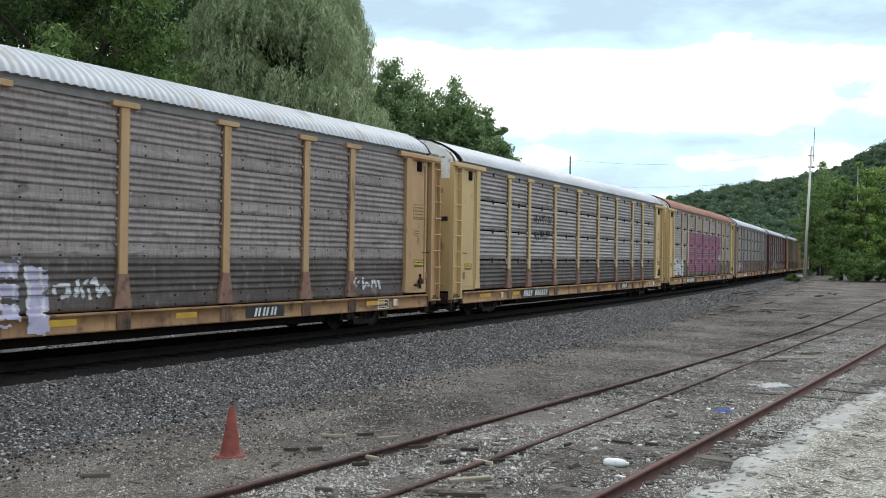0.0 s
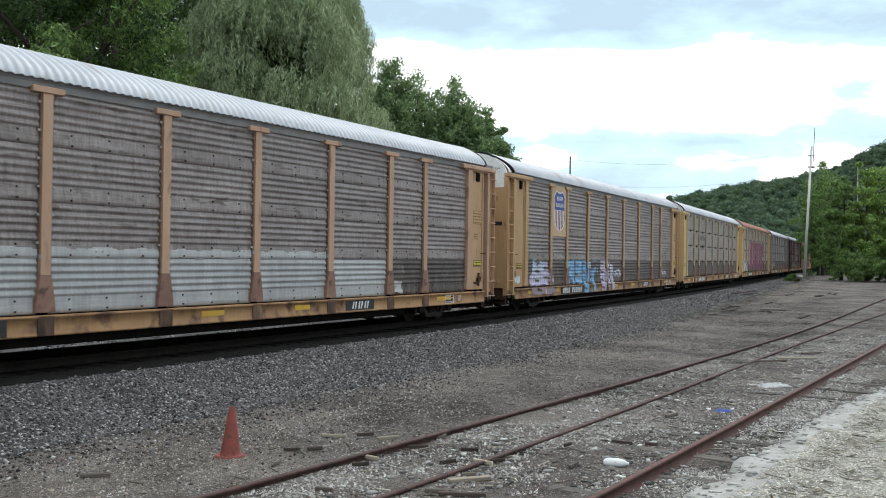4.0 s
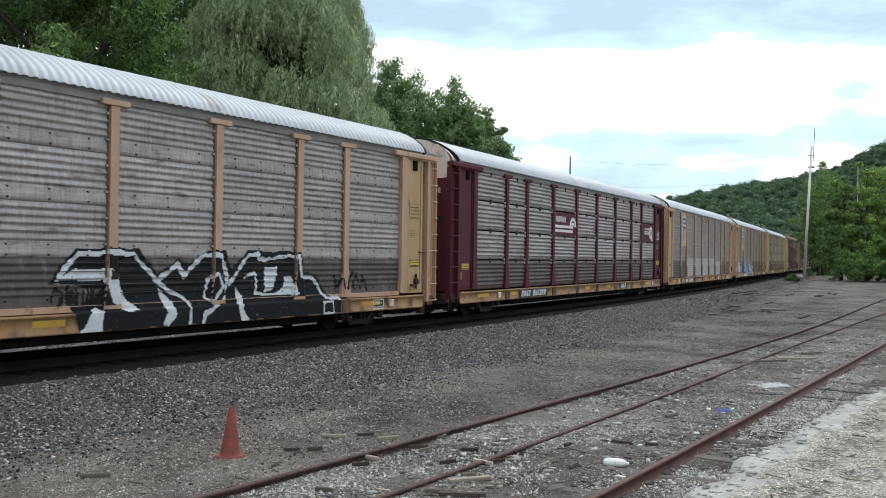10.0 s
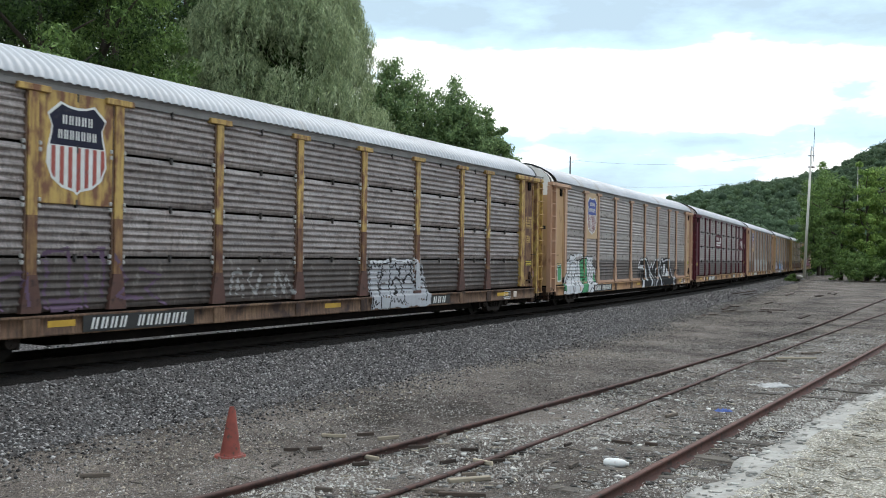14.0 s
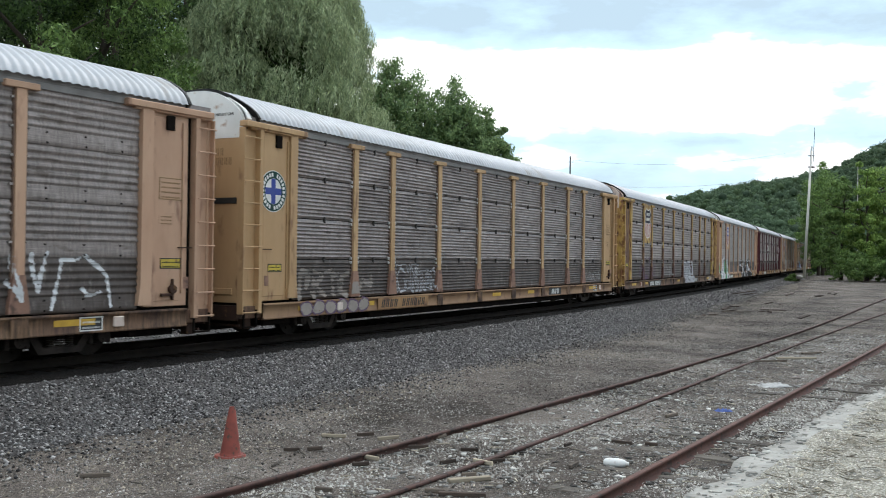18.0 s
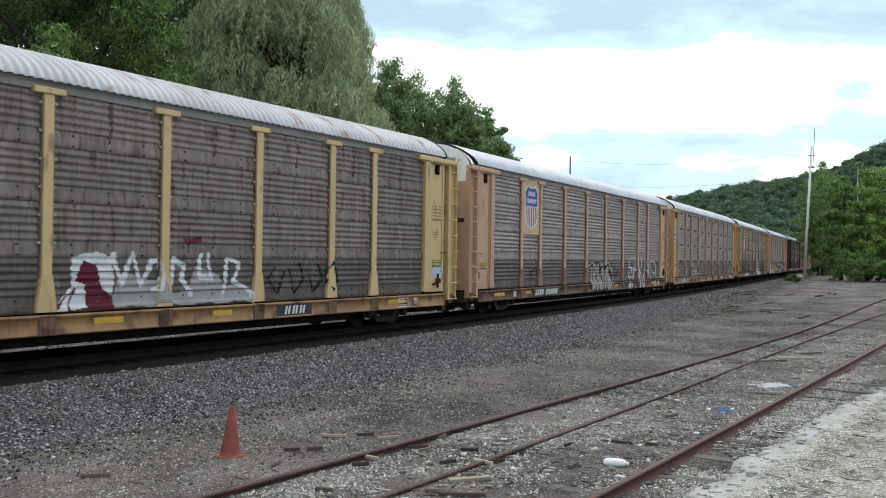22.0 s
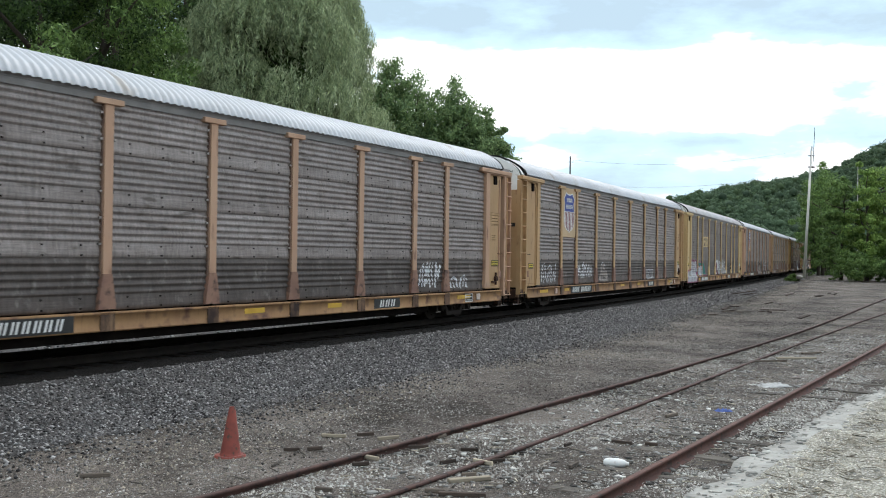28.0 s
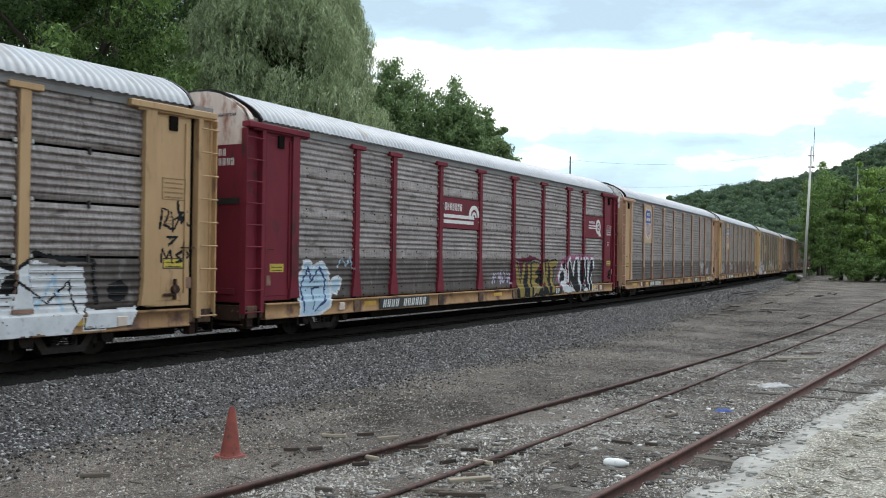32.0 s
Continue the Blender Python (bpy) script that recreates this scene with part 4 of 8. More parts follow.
def build_car(spec):
    body, style = M[spec["body"]], spec["style"]
    pan, sill = M[spec.get("panel", "galv")], M[spec.get("sill", "sill")]
    posts = M[spec.get("posts", spec["body"])]
    car = thing("autorack_car", spec["label"], "railway car", "autorack cars of the train")
    # inner shell and underframe, with dark skirts added to stand for shade below the sill
    part("inner_shell", cached("shell", lambda: data_of("inner_shell", boxes((X0 + 0.1, -X0 - 0.1, -1.36, 1.36, 0.82, 5.15)))), M["under"], car, "near-black box inside the car, its shade put into the colour")
    part("underframe", cached("underframe", lambda: data_of("underframe", boxes((X0 - 0.05, -X0 + 0.05, -0.28, 0.28, 0.52, 0.95), (X0 + 5.8, -X0 - 5.8, -0.45, 0.45, 0.20, 0.9), (X0 + 5.6, -X0 - 5.6, -1.36, -1.24, 0.30, 0.86), (X0 + 5.6, -X0 - 5.6, 1.24, 1.36, 0.30, 0.86), (X0 + 0.9, X0 + 5.6, -0.6, 0.6, 0.60, 0.86), (-X0 - 5.6, -X0 - 0.9, -0.6, 0.6, 0.60, 0.86), (X0 + 0.1, X0 + 2.5, -0.36, 0.36, 0.24, 0.6), (-X0 - 2.5, -X0 - 0.1, -0.36, 0.36, 0.24, 0.6), (X0 + 0.95, X0 + 2.1, -1.34, -1.26, 0.34, 0.56), (-X0 - 2.1, -X0 - 0.95, -1.34, -1.26, 0.34, 0.56), (X0 + 0.3, -X0 - 0.3, -1.3, 1.3, 0.80, 0.90), (X0 + 4.9, X0 + 5.2, -1.25, 1.25, 0.45, 0.82), (-X0 - 5.2, -X0 - 4.9, -1.25, 1.25, 0.45, 0.82), (-1.2, 0.6, -0.9, -0.4, 0.38, 0.8), (1.5, 2.2, 0.3, 0.9, 0.38, 0.8), bevel=0.02))), M["under"], car, "near-black underframe with added skirts that stand for the shade below the sill")
    for sgn, x in ((-1, X0), (1, -X0)):
        part("coupler", cached("coupler", lambda: data_of("coupler", boxes((-0.50, 0.3, -0.09, 0.09, 0.72, 0.92), (-0.62, -0.42, -0.17, 0.17, 0.68, 0.98), bevel=0.03))), M["under"], car, "dark steel knuckle coupler", at=(x, 0, 0), turn=(0, 0, 0 if sgn < 0 else 180))
    for sgn, x in ((-1, X0), (1, -X0)):
        gear = part("end_platform", cached("end_gear", lambda: data_of("end_platform", boxes((0.05, 0.75, -1.25, 1.25, 0.62, 0.80), (0.02, 0.10, -1.35, 1.35, 0.50, 0.86), (0.3, 0.55, -1.32, -1.12, 0.30, 0.62), (0.3, 0.55, 1.12, 1.32, 0.30, 0.62), (0.15, 0.22, -1.3, 1.3, 0.36, 0.42), bevel=0.015))), M["gear_rust"], car, "rust-brown platform at the end of the car", at=(x, 0, 0), turn=(0, 0, 0 if sgn < 0 else 180))
        part("brake_hose", cached("hose", hose_mesh), M["black"], gear, "black rubber brake hose")
    truck(car, X0 + 3.55)
    truck(car, -X0 - 3.55)
    # sides
    near_y = Y_PAN
    for sgn in (-1, 1):
        far = sgn > 0
        turn = (0, 0, 180 if far else 0)
        def place(mark, y=near_y):
            """Car marks run from the rear; the far side is the near one turned round."""
            return ((X0 + mark) * (-1 if far else 1), y * (-1 if far else 1), 0)
        part("side_sill", cached("sill", sill_mesh), sill, car, "yellow side sill streaked with rust", at=(0, near_y if not far else -near_y, 0), turn=turn)
        part("top_rail", cached("toprail", lambda: data_of("top_rail", boxes((X0 + 0.1, -X0 - 0.1, -0.045, 0.06, 4.99, 5.13), (X0 + 0.1, -X0 - 0.1, -0.06, 0.06, 5.12, 5.22)))), M["fascia"], car, "grey top rail", at=(0, near_y if not far else -near_y, 0), turn=turn)
        for b, (a, e) in enumerate(BAYS):
            L = round(e - a, 2)
            if far:
                x, y, _ = place(a)
                part("panel", cached(("far", style, L), lambda: panel_mesh(L, style, 4)), pan, car, at=(x, y, Z_PAN0), turn=turn)
                continue
            for r in range(4):
                if (b, r) in spec.get("bare", ()):
                    continue
                clean = spec.get("clean", {}).get((b, r))
                me = cached((style, L), lambda: panel_mesh(L, style))
                # row 0 takes the darker steel that carries grime and shade
                part("panel", me, M[clean] if clean else (M[spec.get("dusty", "galv_low")] if r == 0 else pan), car, at=(X0 + a, near_y, Z_PAN0 + r * ROW))
            if style == "band":
                tagged(part("bolts", cached(("bolts", L), lambda: bolts_mesh(L)), M["under"], car, at=(X0 + a, near_y, 0)), kind="stuff")
            else:
                for r in (1, 2, 3, 4):
                    part("latch", cached("latch", lambda: data_of("latch", boxes((-0.018, 0.018, -0.06, 0.01, -0.075, 0.075)))), M["latch"], car, at=(X0 + (a + e) / 2, near_y, Z_PAN0 + r * ROW - (0.06 if r == 4 else 0)))
        for p in POSTS:
            x, y, _ = place(p)
            post = part("post", cached("post", post_mesh), posts, car, at=(x, y, 0), turn=turn)
            part("post_foot", cached("foot", foot_mesh), M[spec.get("foot", "foot")] if spec.get("foot") != "body" else posts, post)
            if not far:
                part("post_flange", cached("flange", flange_mesh), body if spec["body"] in ("maroon", "red") else M["flange"], post, "rust-stained edge of the post")
            if style != "band" and not far:
                for r in (1, 2, 3):
                    for dx in (-0.17, 0.17):
                        part("bracket", cached("bracket", lambda: data_of("bracket", boxes((-0.034, 0.034, -0.068, 0.0, 0.018, 0.098), (-0.034, 0.034, -0.068, 0.0, -0.098, -0.018), bevel=0.014))), M["galv_clean"], car, at=(x + dx, y, Z_PAN0 + r * ROW - 0.02))
            if spec.get("doors") and not far:
                part("rusted_sleeve", cached("sleeve", lambda: data_of("rusted_sleeve", boxes((-0.108, 0.108, -0.094, 0.0, 1.6, 2.7)))), M["yellow_rust"], post, "rust-brown lower half of the post")
            if style == "band" and not far:
                tagged(part("clip_strip", cached("clips", clips_mesh), M["galv"], post, "pale clip strip down the post"), kind="stuff")
            part("post_cap", cached("post_cap", post_cap_mesh), posts, car, at=(x, y, 0), turn=turn)
        for k, p in enumerate(DOOR_POSTS):
            x, y, _ = place(p)
            part("door_post", cached("door_post", door_post_mesh), posts, car, at=(x, y, 0), turn=turn)
            # door leaf, header, ladder at this end
            end = k == 0
            m0 = 0.66 if end else CAR_LEN - 1.86
            x, y, _ = place(m0, near_y)
            door = part("corner_door", cached("corner_door", lambda: data_of("corner_door", boxes((0, 1.15, -0.035, 0.05, 0.94, 4.98), (0.10, 0.95, -0.05, 0.0, 1.05, 4.85), bevel=0.01))), M[spec.get("doors", spec["body"])], car, at=(x, y, 0), turn=turn)
            part("door_hinge", cached("door_hinge", lambda: data_of("door_hinge", boxes((0.98, 1.03, -0.075, -0.03, 1.2, 4.8), bevel=0.008))), body if end else posts, door)
            part("roller_box", cached("roller_box", lambda: data_of("roller_box", boxes((0.52, 0.74, -0.10, -0.04, 4.60, 4.90), bevel=0.012))), M["under"], door, "dark roller box")
            m1 = -0.08 if end else CAR_LEN - 2.48
            x, y, _ = place(m1)
            part("header", cached("header", lambda: data_of("header", boxes((0.08, 2.4, -0.17, 0.06, 4.97, 5.11), (0.3, 2.4, -0.12, 0.0, 4.93, 4.98), bevel=0.015))), posts, car, at=(x, y, 0), turn=turn)
            x, y, _ = place(0.0 if end else CAR_LEN)
            tl = turn if end else (0, 0, turn[2] + 180)
            flip = 1 if end else -1
            lad = part("ladder", cached(("ladder", flip), lambda: stile_mesh(0.68) if end else mirrored(stile_mesh(0.56))), posts, car, at=(x, y, 0), turn=turn)
            for i in range(9):
                part("rung", cached(("rung", flip), lambda: data_of("rung", tube(bmesh.new(), (-0.015 * flip, -0.125, 0), ((0.60 if end else 0.48) * flip, -0.125, 0), 0.019, 0.017, 6))), posts, lad, at=(0, 0, 0.70 + i * 0.505))
            part("stirrup", cached(("stirrup", flip), lambda: data_of("stirrup", boxes(*[tuple(sorted((a * flip, b * flip))) + (-0.1, -0.06, z0, z1) for a, b, z0, z1 in ((0.06, 0.1, 0.36, 0.76), (0.5, 0.54, 0.36, 0.76), (0.06, 0.54, 0.34, 0.38))]))), M["under"], car, "dark step iron", at=(x, y, 0), turn=turn)
            part("end_sill", cached("end_sill", lambda: data_of("end_sill", boxes((-0.4, 0.4, -0.02, 0.1, 0.55, 0.84), bevel=0.02))), M["sill_rust"], car, at=(x + (0.42 if (end != far) else -0.42), y, 0), turn=turn)
    if spec.get("trim"):
        for a, e in BAYS:
            part("lower_trim", cached(("trim", round(e - a, 2)), lambda: data_of("lower_trim", boxes((0, e - a, -0.06, 0.0, 0.0, 0.12), bevel=0.006))), posts, car, at=(X0 + a, Y_PAN, Z_PAN0))
    # ends
    capz = spec.get("capz", 4.58)
    for sgn, x in ((-1, X0 + 0.06), (1, -X0 - 0.06)):
        if sgn > 0:
            capz = 5.0
        wall = part("end_door", cached(("end_wall", capz), lambda: data_of("end_door", boxes((-0.04, 0.05, -1.41, -0.004, 0.92, capz), (-0.04, 0.05, 0.004, 1.41, 0.92, capz), (-0.07, 0.0, -1.2, -0.1, 1.1, 1.25), (-0.07, 0.0, 0.1, 1.2, 1.1, 1.25), bevel=0.008))), body, car, at=(x, 0, 0), turn=(0, 0, 0 if sgn < 0 else 180))
        part("slot", cached("slot", lambda: data_of("slot", boxes((-0.06, 0.0, -1.3, -0.55, 3.20, 3.34)))), M["black"], wall, "black handle slot")
        part("end_cap", cached(("end_cap", capz, sgn), lambda: end_cap_mesh(capz if sgn < 0 else 5.16)), M[spec.get("cap", "white")], car, "arched white top of the end wall", at=(x - (0.64 if sgn > 0 else 0.0), 0, 0))
        part("roof_edge", cached(("gasket", sgn), lambda: gasket_mesh(sgn < 0)), M["black"], car, "black roof gasket", at=(sgn * -X0, 0, 0), turn=(0, 0, 0 if sgn < 0 else 180))
    part("corner_flap", cached("flap", corner_flap_mesh), M[spec.get("cap", "white")], car, "bent white plate at the roof corner", at=(X0 + 0.06, 0, 0))
    part("roof", cached("roof", roof_mesh), M[spec.get("roof", "roof")], car, "corrugated arched roof")
    markings(car, spec)
    for g in spec.get("paint", ()):
        graffiti(car, style, *g)
    for g in spec.get("murals", ()):
        mural(car, style, *MURALS[g])
    return car


def sill_mesh():
    """A channel-shaped side sill with upper and lower flanges."""
    prof = [(0.05, Z_SILL0), (-0.12, Z_SILL0), (-0.12, Z_SILL0 + 0.04), (-0.10, Z_SILL0 + 0.05), (-0.10, Z_SILL1 - 0.06), (-0.13, Z_SILL1 - 0.05), (-0.13, Z_SILL1), (0.05, Z_SILL1)]
    n, a, b = len(prof), X0 + 0.75, -X0 - 0.75
    v = [(a, y, z) for y, z in prof] + [(b, y, z) for y, z in prof]
    return mesh_of("side_sill", v, [(i, n + i, n + (i + 1) % n, (i + 1) % n) for i in range(n)])


def mirrored(me):
    for v in me.vertices:
        v.co.x = -v.co.x
    me.flip_normals()
    return me


def flat_shape(outline, y0, y1):
    return prism(bmesh.new(), outline, y0, y1)


def shield_outline(w, h, k=1.0):
    """A shield with shouldered top corners and a pointed foot, centred on x, foot at 0."""
    half = [(0.0, 0.0), (0.05, 0.035), (0.25, 0.075), (0.41, 0.17), (0.495, 0.33), (0.48, 0.50), (0.43, 0.66), (0.42, 0.74), (0.485, 0.86), (0.28, 1.0), (0.14, 0.965), (0.0, 0.955)]
    pts = [(x * w, z * h) for x, z in half] + [(-x * w, z * h) for x, z in half[-2:0:-1]]
    return [(x * k, h / 2 + (z - h / 2) * k) for x, z in pts]


def cut_outline(pts, z0, z1):
    """The part of an outline between two heights."""
    for lim, keep in ((z0, lambda z: z >= z0), (z1, lambda z: z <= z1)):
        out = []
        for a, b in zip(pts, pts[1:] + pts[:1]):
            if keep(a[1]):
                out.append(a)
            if keep(a[1]) != keep(b[1]):
                t = (lim - a[1]) / (b[1] - a[1])
                out.append((a[0] + t * (b[0] - a[0]), lim))
        pts = out
    return pts


def cut_sides(pts, x0, x1):
    return [(x, z) for z, x in cut_outline([(z, x) for x, z in pts], x0, x1)]


def ring(bm, cx, cz, r0, r1, a0, a1, y0, y1, n=20):
    for i in range(n):
        p, q = a0 + (a1 - a0) * i / n, a0 + (a1 - a0) * (i + 1) / n
        prism(bm, [(cx + r * math.cos(a), cz + r * math.sin(a)) for r, a in ((r0, p), (r1, p), (r1, q), (r0, q))], y0, y1)
    bmesh.ops.remove_doubles(bm, verts=bm.verts, dist=1e-4)
    return bm


def shield(car, faded=False):
    """A plate in the second bay with a striped shield on it."""
    a, e = BAYS[1]
    w, z0 = e - a, Z_PAN0 + 2 * ROW
    plate = part("emblem_plate", cached("shield_plate", lambda: data_of("emblem_plate", boxes((0, w, -0.05, 0.02, -0.02, 2 * ROW + 0.02), bevel=0.008))), M["yellow" if faded else "plate"], car, "flat tan plate with bolts", at=(X0 + a, Y_PAN, z0))
    sw, sh = 1.38, 1.72
    at = (w / 2, -0.05, 0.16)
    rim = part("shield", cached("shield_rim", lambda: data_of("shield", flat_shape(shield_outline(sw, sh), -0.004, 0.0))), M["paint_white"], plate, "white-edged shield", at=at)
    inner = shield_outline(sw, sh, 0.94)
    band = 0.53 * sh
    part("shield_top", cached("shield_top", lambda: data_of("shield_top", flat_shape(cut_outline(inner, band, sh), -0.008, -0.004))), M["black_blue" if faded else "shield_blue"], plate, "blue top of the shield", at=at)
    for i in range(7):
        x = -0.5 * sw + (i + 0.62) * sw / 7.4
        part("stripe", cached(("stripe", i), lambda: data_of("stripe", flat_shape(cut_sides(cut_outline(inner, 0, band - 0.02), x, x + 0.088), -0.008, -0.004))), M["faded_red" if faded else "shield_red"], plate, "dark red stripe", at=at)
    bm = bmesh.new()
    bars(bm, -0.36, 0.76 * sh, 0.72, 0.17, 5, -0.014, seed=21)
    bars(bm, -0.45, 0.60 * sh, 0.90, 0.17, 7, -0.014, seed=22)
    tagged(part("stencil", cached("shield_bars", lambda: data_of("stencil", bm)), M["paint_white"], plate, "white marks", at=at), kind="stuff")


def hook_plates(car, body):
    """Painted plates with two white stripes that end in a hooked wheel mark."""
    a, e = BAYS[3]
    w, z0 = e - a, Z_PAN0 + 2 * ROW
    plate = part("emblem_plate", cached("hook_plate", lambda: data_of("emblem_plate", boxes((0, w, -0.052, 0.02, 0.02, ROW - 0.02), bevel=0.006))), body, car, "flat painted plate", at=(X0 + a, Y_PAN, z0))
    bm = bmesh.new()
    bars(bm, 0.12, 0.60, 1.25, 0.24, 7, -0.058, seed=31)
    tagged(part("stencil", cached("hook_marks", lambda: data_of("stencil", bm)), M["paint_white"], plate, "white marks"), kind="stuff")
    for k, z in enumerate((0.36, 0.18)):
        part("stripe", cached(("hook_stripe", k), lambda: data_of("stripe", boxes((0.08, w - 0.35 - 0.05 * k, -0.058, -0.052, z, z + 0.11)))), M["paint_white"], plate, "white stripe")
    part("hook", cached("hook", lambda: data_of("hook", ring(ring(bmesh.new(), w - 0.36, 0.44, 0.26, 0.40, 0.0, 3.3, -0.063, -0.052), w - 0.36, 0.44, 0.08, 0.18, 0.0, 3.3, -0.063, -0.052))), M["paint_white"], plate, "white hooked wheel mark")
    a, e = BAYS[8]
    w = e - a
    plate = part("emblem_plate", cached("hook_plate2", lambda: data_of("emblem_plate", boxes((0, w, -0.052, 0.02, 0.02, ROW - 0.02), bevel=0.006))), body, car, "flat painted plate", at=(X0 + a, Y_PAN, z0))
    part("hook", cached("hook2", lambda: data_of("hook", ring(ring(bmesh.new(), w - 0.75, 0.55, 0.20, 0.34, 0, 6.2832, -0.058, -0.052), w - 0.75, 0.55, 0.07, 0.13, 0.3, 5.5, -0.058, -0.052))), M["paint_white"], plate, "white ring mark")
    part("tail", cached("tail", lambda: data_of("tail", flat_shape([(w - 0.72, 0.28), (w - 0.50, 0.34), (w - 0.30, 0.12), (w - 0.66, 0.12)], -0.058, -0.052))), M["paint_white"], plate, "white tail of the ring mark")
    for k, z in enumerate((0.55, 0.44)):
        part("stripe", cached(("hook_stripe2", k), lambda: data_of("stripe", boxes((0.45, w - 1.05, -0.058, -0.052, z, z + 0.055)))), M["paint_white"], plate, "white stripe")
    bm = bmesh.new()
    bars(bm, 0.5, 0.68, 0.8, 0.10, 9, -0.058, seed=33)
    tagged(part("stencil", cached("hook_marks2", lambda: data_of("stencil", bm)), M["paint_white"], plate, "white marks"), kind="stuff")


def text_mesh(words, size):
    cu = bpy.data.curves.new("lettering", "FONT")
    cu.body, cu.size, cu.extrude = words, size, 0.002
    ob = bpy.data.objects.new("lettering", cu)
    scene.collection.objects.link(ob)
    me = bpy.data.meshes.new_from_object(ob.evaluated_get(bpy.context.evaluated_depsgraph_get()))
    bpy.data.objects.remove(ob)
    me.materials.clear()
    me.materials.append(None)
    return me


def label_box(car, mark, z, w, h, ground_col, ink, rows, frame_col=None, seed=5, y=Y_PAN - 0.051):
    """A small data panel: a ground, sometimes a frame, and rows of plain bars."""
    board = part("label", cached(("label", w, h), lambda: data_of("label", boxes((0, w, -0.004, 0.0, 0, h)))), ground_col, car, "small stencilled data panel", at=(X0 + mark, y, z))
    if frame_col:
        t = 0.022
        part("label_frame", cached(("lframe", w, h), lambda: data_of("label_frame", boxes((0, w, -0.008, -0.004, 0, t), (0, w, -0.008, -0.004, h - t, h), (0, t, -0.008, -0.004, t, h - t), (w - t, w, -0.008, -0.004, t, h - t)))), frame_col, board)
    bm = bmesh.new()
    bars(bm, 0.06, h - 0.03 - h / (rows + 1), w - 0.12, h / (rows + 1) * 0.38, max(4, int(w / 0.055)), -0.009, h / (rows + 0.6), rows, seed)
    tagged(part("stencil", cached(("lmarks", w, h, rows, seed), lambda: data_of("stencil", bm)), ink, board), kind="stuff")


def markings(car, spec):
    """Signs and emblems on the near side."""
    body = M[spec["body"]]
    dark = spec["body"] in ("maroon", "red")
    for mk, w in ((2.1, 0.9), (5.0, 0.6), (13.4, 0.7), (16.6, 0.6), (23.6, 0.9)):
        part("reflector", cached(("refl", w), lambda: data_of("reflector", boxes((0, w, -0.006, 0.0, 0.0, 0.12)))), M["reflector"], car, "yellow reflector strip", at=(X0 + mk, Y_PAN - 0.10, Z_SILL0 + 0.16))
    for mk in (3.75, 24.9):
        part("jacking_pad", cached("pad", lambda: data_of("jacking_pad", boxes((0, 0.26, -0.05, 0.0, 0.06, 0.27), bevel=0.02))), M["white_rust"], car, "pale raised pad on the sill", at=(X0 + mk, Y_PAN - 0.10, Z_SILL0 + 0.03))
    for mk in (4.65, 6.6, 9.45, 12.35, 15.2, 18.1, 20.95, 22.9):
        part("sill_rib", cached("sill_rib", lambda: data_of("sill_rib", boxes((-0.18, 0.18, -0.03, 0.0, 0.0, 0.38), bevel=0.01))), M["sill_rust"], car, "rusty stiffener plate", at=(X0 + mk, Y_PAN - 0.10, Z_SILL0))
    light = spec.get("plain_number")
    plate = part("number_board", cached("numb", lambda: data_of("number_board", boxes((0, 2.9, -0.008, 0.0, 0.03, 0.34)))), M["sill"] if light else M["paint_black"], car, "board with stencilled marks on the sill", at=(X0 + 5.75, Y_PAN - 0.131, Z_SILL0))
    bm = bmesh.new()
    bars(bm, 0.15, 0.075, 0.92, 0.22, 4, -0.014, seed=3)
    bars(bm, 1.30, 0.075, 1.38, 0.22, 6, -0.014, seed=4)
    for v in bm.verts:
        v.co.x += 0.25 * (v.co.z - 0.1)
    tagged(part("stencil", cached("numbars", lambda: data_of("stencil", bm)), M["paint_black" if light else "paint_white"], plate, "stencilled marks"), kind="stuff")
    plate2 = part("owner_board", cached("ownb", lambda: data_of("owner_board", boxes((0, 1.35, -0.006, 0.0, 0.03, 0.34)))), M["paint_black"], car, "black board with white marks", at=(X0 + 18.75, Y_PAN - 0.10, Z_SILL0))
    bm = bmesh.new()
    bars(bm, 0.25, 0.085, 0.85, 0.2, 3, -0.014, seed=8)
    for v in bm.verts:
        v.co.x += 0.25 * (v.co.z - 0.1)
    tagged(part("stencil", cached("ownbars", lambda: data_of("stencil", bm)), M["paint_white"], plate2, "white marks"), kind="stuff")
    ink = M["paint_white"] if dark else M["ink_brown"]
    # corner doors: rear one, then front one
    label_box(car, 0.95, 1.62, 0.52, 0.20, M["label_yellow"], M["paint_black"], 2, None if dark else M["paint_black"], 41)
    label_box(car, 26.05, 3.15, 0.62, 0.46, body, ink, 4, ink, 42)
    label_box(car, 26.05, 2.62, 0.40, 0.26, body, ink, 3, None, 43)
    label_box(car, 26.1, 1.72, 0.56, 0.22, M["label_yellow"], M["paint_black"], 2, None if dark else M["paint_black"], 41)
    part("door_lever", cached("lever", lambda: data_of("door_lever", ring(boxes((0.10, 0.40, -0.09, -0.03, 0.0, 0.06), (0.38, 0.43, -0.10, -0.03, -0.08, 0.36), bevel=0.012), 0.40, 0.14, 0.02, 0.09, 0, 6.2832, -0.12, -0.03, 14))), M["gear_rust"], car, "rust-brown latch lever", at=(X0 + 26.0, Y_PAN - 0.03, 1.15))
